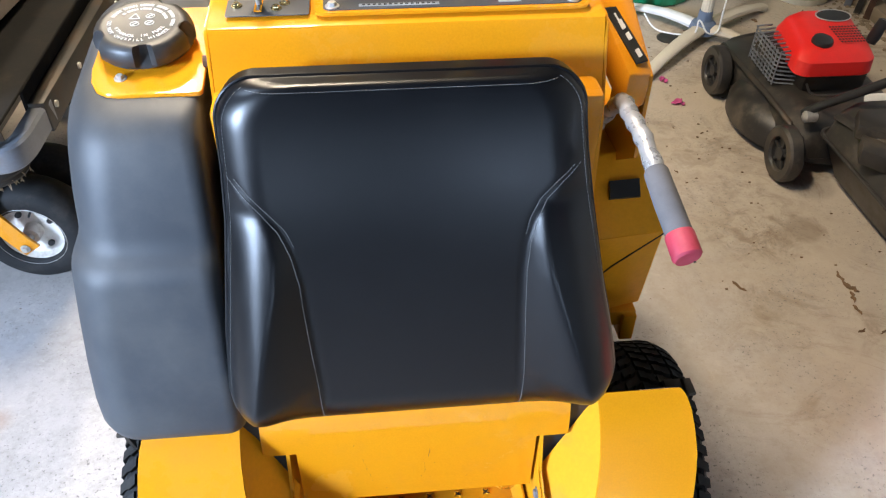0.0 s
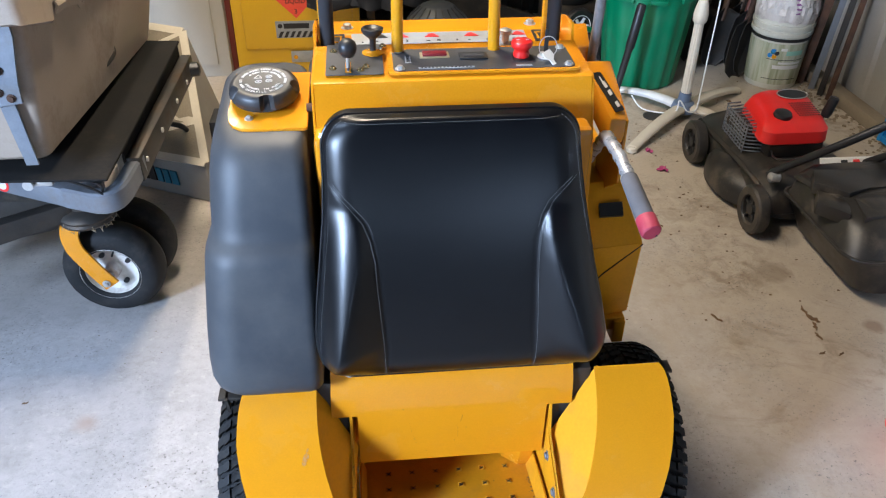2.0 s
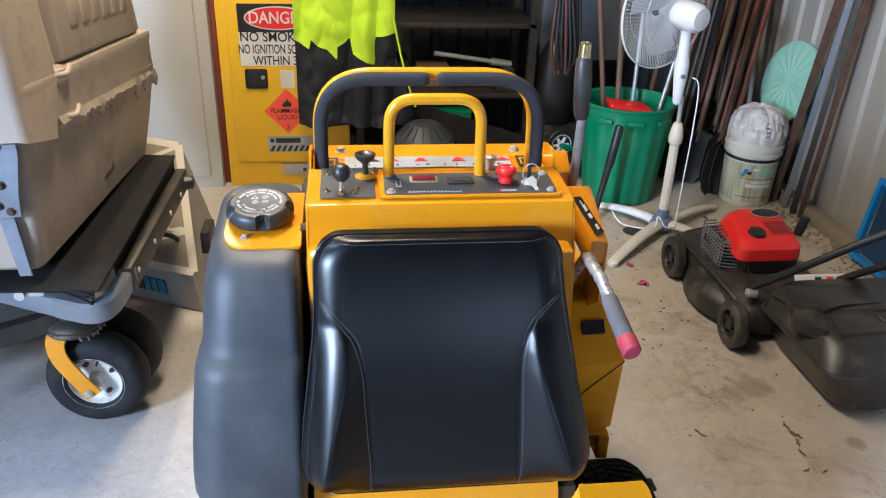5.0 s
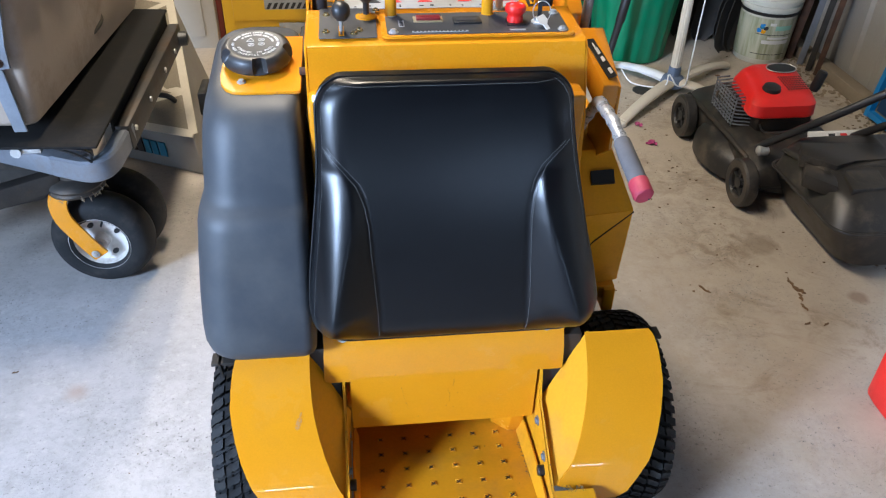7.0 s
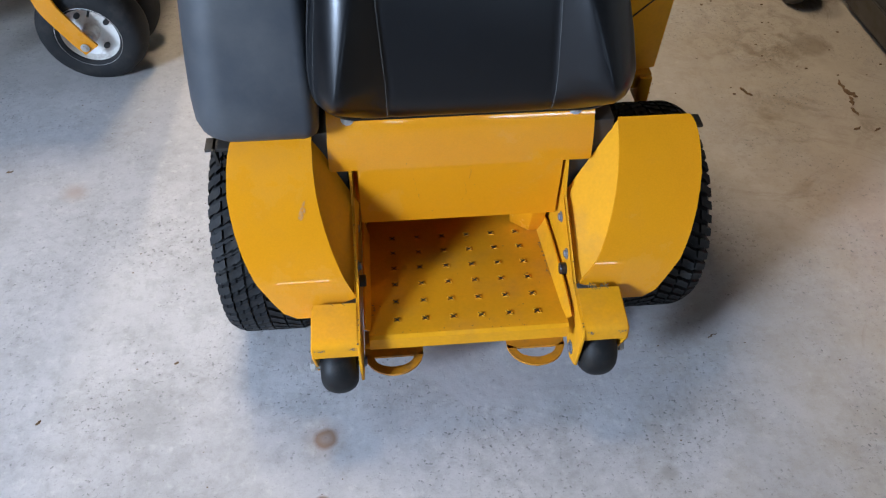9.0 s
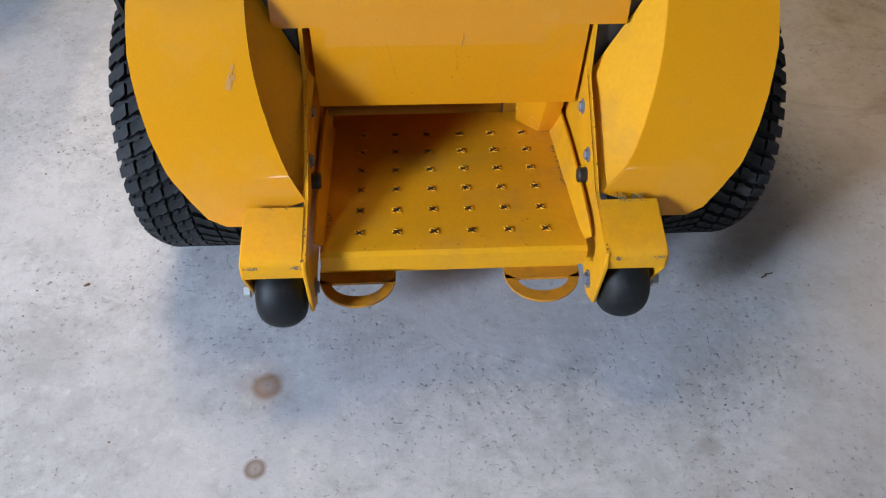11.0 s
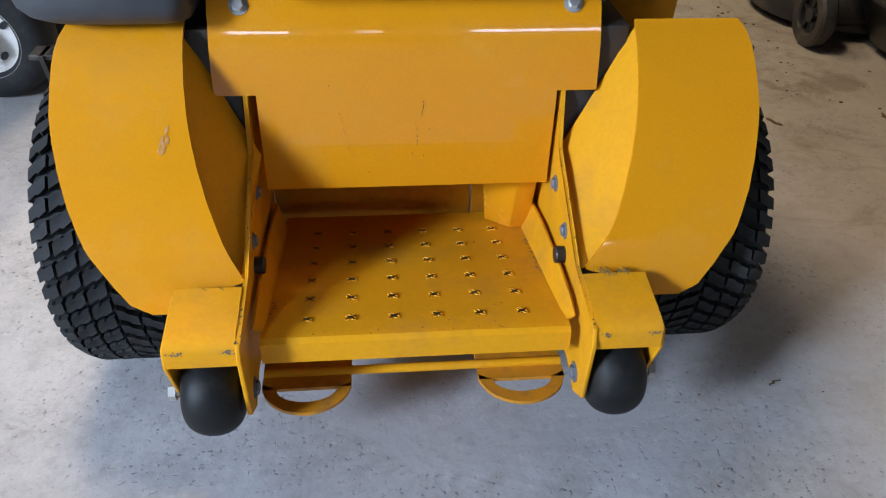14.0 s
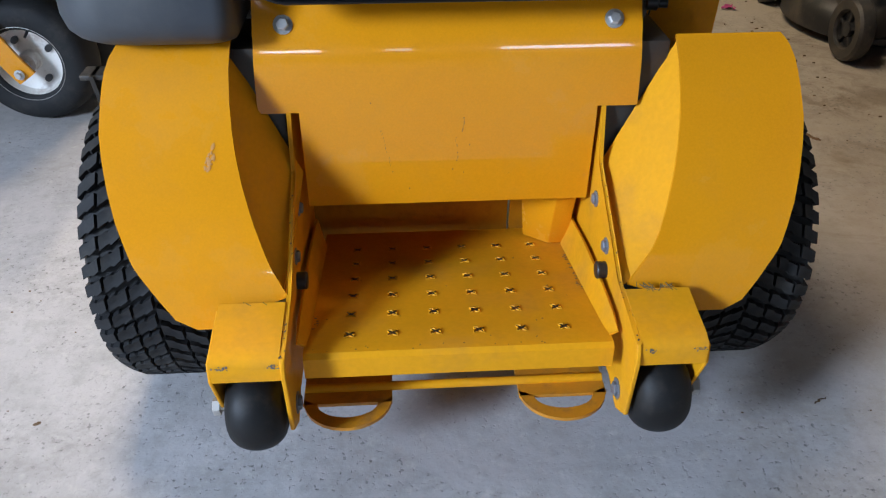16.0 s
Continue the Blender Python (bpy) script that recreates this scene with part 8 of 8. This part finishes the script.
box(bm, -0.595, -0.455, CD - 0.0022, CD - 0.0012, 0.268, 0.297)
part("mark_bar", bm, SIGN_BLACK, mk)
bm = bmesh.new()
lathe(bm, [(0.013, 0), (0.013, 0.001)], (-0.615, CD - 0.0012, 0.283), (0, -1, 0), 18)
part("mark_dot", bm, SIGN_BLACK, mk)
bm = bmesh.new()
box(bm, -0.570, -0.30, CYF - 0.010, CYF - 0.001, 0.068, 0.135, 0.003)
ht = part("vent_plate", bm, GALV, sc, "galvanised vent plate")
for x in (-0.545, -0.44, -0.32):
    bm = bmesh.new()
    lathe(bm, [(0.012, 0), (0.012, 0.003)], (x, CYF - 0.010, 0.10), (0, -1, 0), 14)
    part("plate_hole", bm, YELLOW_TUBE if x < -0.5 else DARK_STEEL, ht)
# Dark red strip fills the gap between locker and cabinet.
bm = bmesh.new()
box(bm, -0.925, -0.882, 3.50, 3.88, 0.0, 1.15, 0.003)
solo("red_strip", bm, material("dark_red_strip", (0.16, 0.03, 0.02), None, 0.6, bump=0.1), "narrow dark red strip between locker and cabinet", "board")

# ---- hanging work jacket ----
jk = thing("work_jacket", -0.12, 3.24, 0.44, "yellow-green and navy work jacket hanging from the shelf", "jacket")


def cloth_y(x, z):
    """The front of the hanging cloth, with long hanging folds and soft creases."""
    t = (1.30 - z) / 0.86
    pleat = 1 - 2 * abs(math.sin(x * 19 + 1.6 * t + 0.9 * math.sin(x * 11)))
    crease = 1 - 2.6 * abs(noise.noise((x * 9 + z * 5, z * 7 - x * 4, 0.5)))
    fold = 0.024 * (0.35 + t) * pleat + 0.016 * (0.4 + t) * crease + 0.004 * (1 - 2 * abs(noise.noise((x * 20 - z * 9, z * 16 + x * 6, 2.5))))
    return 3.176 - 0.02 * t + fold


def cloth_span(z):
    t = (1.30 - z) / 0.86
    return -0.440 + 0.10 * max(0, 0.25 - t) * 4, 0.075 + 0.110 * smoothstep(0.45, 1.0, t)


def cloth(z, n=120):
    xl, xr = cloth_span(z)
    front = [(xl + (xr - xl) * k / n, cloth_y(xl + (xr - xl) * k / n, z), z + (0.010 * math.sin((xl + (xr - xl) * k / n) * 24) if z < 0.47 else 0)) for k in range(n + 1)]
    back = [(x, 3.27 + 0.02 * math.sin(x * 30), z) for x, y, z in front[::-3]]
    return front + back


bm = bmesh.new()
loft(bm, [cloth(z) for z in np.linspace(0.452, 0.98, 64)])
part("navy_lower", bm, NAVY, jk, "dark navy lower half", 80)
EDGE_X = [-0.44, -0.367, -0.360, -0.324, -0.278, -0.232, -0.227, -0.179, -0.161, -0.150, -0.099, -0.050, -0.040, -0.030, 0.063, 0.08]
EDGE_Z = [0.906, 0.864, 0.915, 0.878, 0.864, 0.807, 0.873, 0.899, 0.922, 0.836, 0.801, 0.778, 0.830, 0.923, 0.944, 0.944]
bm = bmesh.new()
rows = []
for k in range(31):
    row = []
    for m_ in range(101):
        u = m_ / 100
        z0 = float(np.interp(-0.44 + 0.51 * u, EDGE_X, EDGE_Z))
        z = z0 + (1.285 - z0) * k / 30
        xl, xr = cloth_span(z)
        x = xl + (xr - xl) * u
        row.append((x, cloth_y(x, z) - 0.006, z))
    rows.append(row)
sheet(bm, rows, 0.004)
part("bright_upper", bm, HIVIS, jk, "bright yellow-green upper half", 80)
bm = bmesh.new()
tube(bm, smooth_path([(0.062, 3.165, 1.05), (0.10, 3.15, 0.86), (0.14, 3.145, 0.70), (0.185, 3.15, 0.56)], 6), 0.006, 6)
part("zip_edge", bm, HIVIS, jk)
bm = bmesh.new()
lathe(bm, [(0.006, 0), (0.006, 0.004)], (0.05, 3.158, 0.875), (0, -1, 0), 10)
part("press_stud", bm, BLACK, jk)
bm = bmesh.new()
tube(bm, [(-0.16, 3.24, 1.27), (-0.16, 3.24, 1.40), (-0.14, 3.26, 1.43), (-0.12, 3.26, 1.40)], 0.004, 6)
part("hanger_hook", bm, STEEL, jk)

# ---- dark shelving at the back, with its clutter ----
sh = thing("storage_shelf", 0.48, 3.80, 0.0, "dark steel shelving loaded with tools and boxes", "shelf")
for x in (-0.13, 0.88):
    for y in (3.56, 4.08):
        bm = bmesh.new()
        prism(bm, [(x, y), (x + 0.045, y), (x + 0.045, y + 0.004), (x + 0.004, y + 0.004), (x + 0.004, y + 0.045), (x, y + 0.045)], "z", 0.0, 1.95)
        ps = part("shelf_post", bm, DARK_STEEL, sh, "slotted dark post")
        for k in range(14):
            bm = bmesh.new()
            box(bm, x + 0.016, x + 0.028, y - 0.001, y + 0.001, 0.20 + k * 0.09, 0.235 + k * 0.09)
            part("post_slot", bm, SIGN_BLACK, ps)
for z in (0.14, 0.52, 0.93, 1.40, 1.90):
    bm = bmesh.new()
    box(bm, -0.125, 0.92, 3.56, 4.12, z - 0.03, z, 0.003)
    part("shelf_board", bm, DARK_STEEL, sh, "dark shelf board")
bm = bmesh.new()
rod(bm, (0.33, 3.60, 0.750), (0.68, 3.66, 0.690), 0.014, 16)
rod(bm, (0.68, 3.66, 0.690), (0.80, 3.68, 0.668), 0.022, 16)
solo("steel_pipe", bm, STEEL, "bright steel pipe lying on the shelf", "pipe")
bm = bmesh.new()
box(bm, 0.70, 0.84, 3.60, 3.72, 0.52, 0.60, 0.006)
box(bm, 0.745, 0.815, 3.61, 3.70, 0.60, 0.655, 0.008)
solo("jack", bm, DARK_STEEL, "dirty steel jack on the shelf", "jack")
random.seed(8)
x = -0.05
for nm, w, h, mt, lb in (("toolbox", 0.24, 0.16, BLACK_DUSTY, "black toolbox on the shelf"), ("carton", 0.20, 0.12, material("brown_card", (0.24, 0.16, 0.09), None, 0.9, bump=0.2), "brown carton on the shelf"), ("tin", 0.14, 0.10, DARK_STEEL, "dark tin on the shelf")):
    bm = bmesh.new()
    box(bm, x, x + w, 3.72, 3.72 + 0.25, 0.52, 0.52 + h, 0.006)
    solo(nm, bm, mt, lb, nm)
    x += w + 0.05
bm = bmesh.new()
hull(bm, [(0.30, 3.56, 0.14), (0.53, 3.56, 0.14), (0.53, 3.95, 0.14), (0.30, 3.95, 0.14), (0.275, 3.53, 0.42), (0.56, 3.53, 0.42), (0.56, 3.98, 0.42), (0.275, 3.98, 0.42)], 0.012)
solo("crate", bm, GREEN, "green plastic crate on the lower shelf", "crate")
# ribbed grey cover standing on a dark drum before the shelf
DX, DY = 0.224, 3.00
dr_ = thing("spreader", DX, DY, 0.0, "grey ribbed cone on a dark drum", "spreader")
bm = bmesh.new()
lathe(bm, [(0.130, 0.0), (0.135, 0.02), (0.145, 0.40), (0.13, 0.41)], (DX, DY, 0), (0, 0, 1), 32)
part("drum", bm, BLACK_DUSTY, dr_, "dark drum")
bm = bmesh.new()
lathe(bm, [(0.150, 0.40), (0.155, 0.405), (0.155, 0.442), (0.148, 0.452), (0.082, 0.512), (0.070, 0.518), (0.0, 0.519)], (DX, DY, 0), (0, 0, 1), 40)
cn = part("cone_cover", bm, TANK, dr_, "grey cone cover")
for k in range(18):
    a = 2 * math.pi * k / 18
    bm = bmesh.new()
    tube(bm, [(DX + 0.147 * math.cos(a), DY + 0.147 * math.sin(a), 0.454), (DX + 0.084 * math.cos(a), DY + 0.084 * math.sin(a), 0.511)], 0.0035, 5)
    part("cone_rib", bm, BLACK, cn)
bm = bmesh.new()
hull(bm, [(0.16, 3.30, 0.0), (0.92, 3.22, 0.0), (0.92, 3.26, 0.0), (0.16, 3.34, 0.0), (0.16, 3.30, 0.545), (0.92, 3.20, 0.335), (0.92, 3.24, 0.335), (0.16, 3.34, 0.545)], 0.004)
solo("board", bm, TRAY, "dark board leaning below the shelf", "board")
# hoses on a hook and a black bag
for k in range(6):
    bm = bmesh.new()
    x = 0.965 + 0.018 * k
    tube(bm, smooth_path([(x, 3.50, 1.45), (x + 0.03, 3.47, 1.10), (x + 0.02 + 0.01 * k, 3.45, 0.82), (x + 0.07, 3.46, 0.66 + 0.03 * (k % 3)), (x + 0.10, 3.48, 0.85), (x + 0.07, 3.50, 1.20), (x + 0.04, 3.52, 1.45)], 6), 0.010, 8)
    solo("hose", bm, BLACK if k % 3 else material("brown_hose", (0.10, 0.045, 0.03), None, 0.5, bump=0.05), "looped dark hose hanging from a hook", "hose", "hanging hoses")
bm = bmesh.new()
rings = []
for r, z in ((0.10, 0.30), (0.17, 0.33), (0.19, 0.50), (0.17, 0.68), (0.10, 0.80), (0.03, 0.86)):
    rings.append([(1.08 + r * 0.7 * math.cos(a) * (1 + 0.15 * noise.noise((math.cos(a) * 2, math.sin(a) * 2, z * 6))), 3.66 + r * 0.6 * math.sin(a), z) for a in np.linspace(0, 2 * math.pi, 33)[:-1]])
loft(bm, rings)
gm = thing("green_mower", 1.13, 3.6, 0.0, "small green-armed mower with pale wheels and a dark bag", "lawn mower")
part("grass_bag", bm, BLACK, gm, "dark cloth bag", 60)
bm = bmesh.new()
box(bm, 0.98, 1.30, 3.46, 3.85, 0.10, 0.32, 0.03)
part("mower_deck", bm, BLACK_DUSTY, gm)
for x, y in ((1.075, 3.40), (1.30, 3.46)):
    bm = bmesh.new()
    lathe(bm, [(0.055, -0.022), (0.092, -0.024), (0.100, -0.012), (0.100, 0.012), (0.092, 0.024), (0.055, 0.022)], (x, y, 0.255 if x < 1.2 else 0.10), (0.25, -0.97, 0), 32, hollow=True)
    w_t = part("wheel_tyre", bm, BLACK, gm)
    at, ax = Vector((x, y, 0.255 if x < 1.2 else 0.10)), Vector((0.25, -0.97, 0))
    bm = bmesh.new()
    lathe(bm, [(0.010, -0.012), (0.058, -0.010), (0.058, 0.004), (0.010, 0.006)], at, ax, 28)
    part("wheel_web", bm, BLACK, w_t)
    bm = bmesh.new()
    lathe(bm, [(0.056, 0.000), (0.056, 0.020), (0.066, 0.024), (0.070, 0.014), (0.068, 0.0)], at, ax, 32, hollow=True)
    wr = part("wheel_rim", bm, WHITE, w_t, "pale spoked wheel rim")
    u_s = ax.cross(Vector((0, 0, 1))).normalized()
    for q in range(6):
        d_s = u_s * math.cos(q * math.pi / 3) + Vector((0, 0, 1)) * math.sin(q * math.pi / 3)
        bm = bmesh.new()
        tube(bm, [at + ax * 0.014 + d_s * 0.014, at + ax * 0.014 + d_s * 0.058], [0.011, 0.008], 6)
        part("wheel_spoke", bm, WHITE, wr)
bm = bmesh.new()
rod(bm, (1.08, 3.37, 0.255), (1.25, 3.42, 0.20), 0.016)
part("axle_arm", bm, GREEN, gm, "green axle arm")
bm = bmesh.new()
box(bm, 1.05, 1.62, 4.0, 4.2, 0.62, 1.30, 0.01)
solo("steel_cabinet", bm, material("blue_grey_cabinet", (0.16, 0.18, 0.20), (0.20, 0.22, 0.24), 0.45, 0.2, bump=0.08), "blue-grey steel wall cabinet", "cabinet")

# ---- small things on the floor ----
bm = bmesh.new()
lathe(bm, [(0.055, 0.0), (0.055, 0.004), (0.046, 0.005), (0.044, 0.003), (0.0, 0.003)], (1.33, 2.70, 0.0), (0, 0, 1), 32)
solo("drain_cover", bm, DARK_STEEL, "round dark drain cover in the floor", "drain cover")
random.seed(21)


def petal(x, y, s, mt, nm, lb, cat):
    bm = bmesh.new()
    rows = []
    a0 = random.uniform(0, 6.28)
    for t in (0.0, 0.3, 0.6, 0.85, 1.0):
        w = s * (0.12 + 0.5 * math.sin(math.pi * min(t * 0.9 + 0.05, 1)))
        rows.append([Vector((x, y, 0.002)) + Matrix.Rotation(a0, 3, "Z") @ Vector(((t - 0.5) * 2 * s, u * w, 0.004 + s * (0.22 * u * u + 0.12 * math.sin(5 * t + u)))) for u in (-1, -0.4, 0.3, 1)])
    sheet(bm, rows, 0.0006)
    return solo(nm, bm, mt, lb, cat, nm + "s on the floor")


for x, y, s in ((1.174, 2.318, 0.020), (1.185, 2.300, 0.016), (1.182, 2.128, 0.024), (1.170, 2.118, 0.018), (1.195, 2.112, 0.015), (2.43, 2.62, 0.03)):
    petal(x, y, s, PETAL, "petal", "magenta petal lying on the concrete", "petal")
def scrap(x, y, length, turn, r):
    bm = bmesh.new()
    d, n_ = Vector((math.cos(turn), math.sin(turn), 0)), Vector((-math.sin(turn), math.cos(turn), 0))
    pts = [Vector((x, y, r * 0.4)) + d * length * (k / 6 - 0.5) + n_ * random.uniform(-0.10, 0.10) * length for k in range(7)]
    tube(bm, pts, [r * q * random.uniform(0.7, 1.2) for q in (0.3, 0.8, 1.0, 0.9, 1.0, 0.7, 0.25)], 6, flat=0.4)
    solo("leaf", bm, LEAF, "dry brown leaf scrap on the concrete", "leaf", "leaves on the floor")


for x, y, l, a, r in ((1.014, 1.066, 0.052, -1.0, 0.005), (1.337, 1.075, 0.06, -1.5, 0.005), (1.345, 1.03, 0.05, -1.0, 0.007), (1.33, 0.99, 0.05, -1.9, 0.006), (1.318, 0.94, 0.04, -1.3, 0.005), (1.29, 0.86, 0.03, 0.3, 0.004), (1.35, 0.85, 0.03, 0.6, 0.004), (0.80, 1.52, 0.02, 0.4, 0.003), (0.95, 1.80, 0.02, 1.0, 0.003), (1.02, 1.66, 0.02, 2.0, 0.003), (0.60, 0.142, 0.028, 0.4, 0.003), (1.105, 1.95, 0.02, 1.3, 0.003), (1.2, 1.9, 0.016, 0.2, 0.003), (-1.21, 0.86, 0.02, 0.3, 0.003), (-0.924, 0.035, 0.014, 0.9, 0.0035), (-0.65, 0.166, 0.012, 0.5, 0.003), (1.6, 2.55, 0.05, 0.5, 0.006), (1.75, 2.62, 0.04, 1.5, 0.008), (1.9, 2.5, 0.05, 2.5, 0.006), (2.1, 2.55, 0.05, 0.1, 0.008), (2.05, 2.75, 0.04, 1.1, 0.008), (1.8, 2.85, 0.04, 2.1, 0.007), (2.2, 2.6, 0.05, 0.8, 0.008)):
    scrap(x, y, l, a, r)
bm = bmesh.new()
for k in range(380):
    x, y = (random.uniform(0.6, 2.35), random.uniform(1.0, 3.3)) if k < 300 else (random.uniform(-1.3, 0.9), random.uniform(-0.3, 1.2))
    s = random.uniform(0.0010, 0.0045) if k < 300 else random.uniform(0.0007, 0.002)
    box(bm, x - s, x + s, y - s * 0.6, y + s * 0.6, 0.0, s * 0.7, m=None)
solo("floor_grit", bm, LEAF, "scattered brown grit and crumbs on the concrete", "grit", kind="stuff", at=(0.8, 1.5, 0))
bm = bmesh.new()
for k in range(260):
    x = 2.40 - abs(random.gauss(0, 0.10))
    y = random.uniform(2.1, 3.4)
    s = random.uniform(0.004, 0.016)
    lathe(bm, [(s, 0), (s * 0.8, s * 0.4), (s * 0.2, s * 0.6)], (x, y, 0.0), (0, 0, 1), 6)
solo("swept_dirt", bm, DUST, "heap of dry dirt and leaf litter along the wall foot", "dirt", kind="stuff", at=(2.35, 2.8, 0))
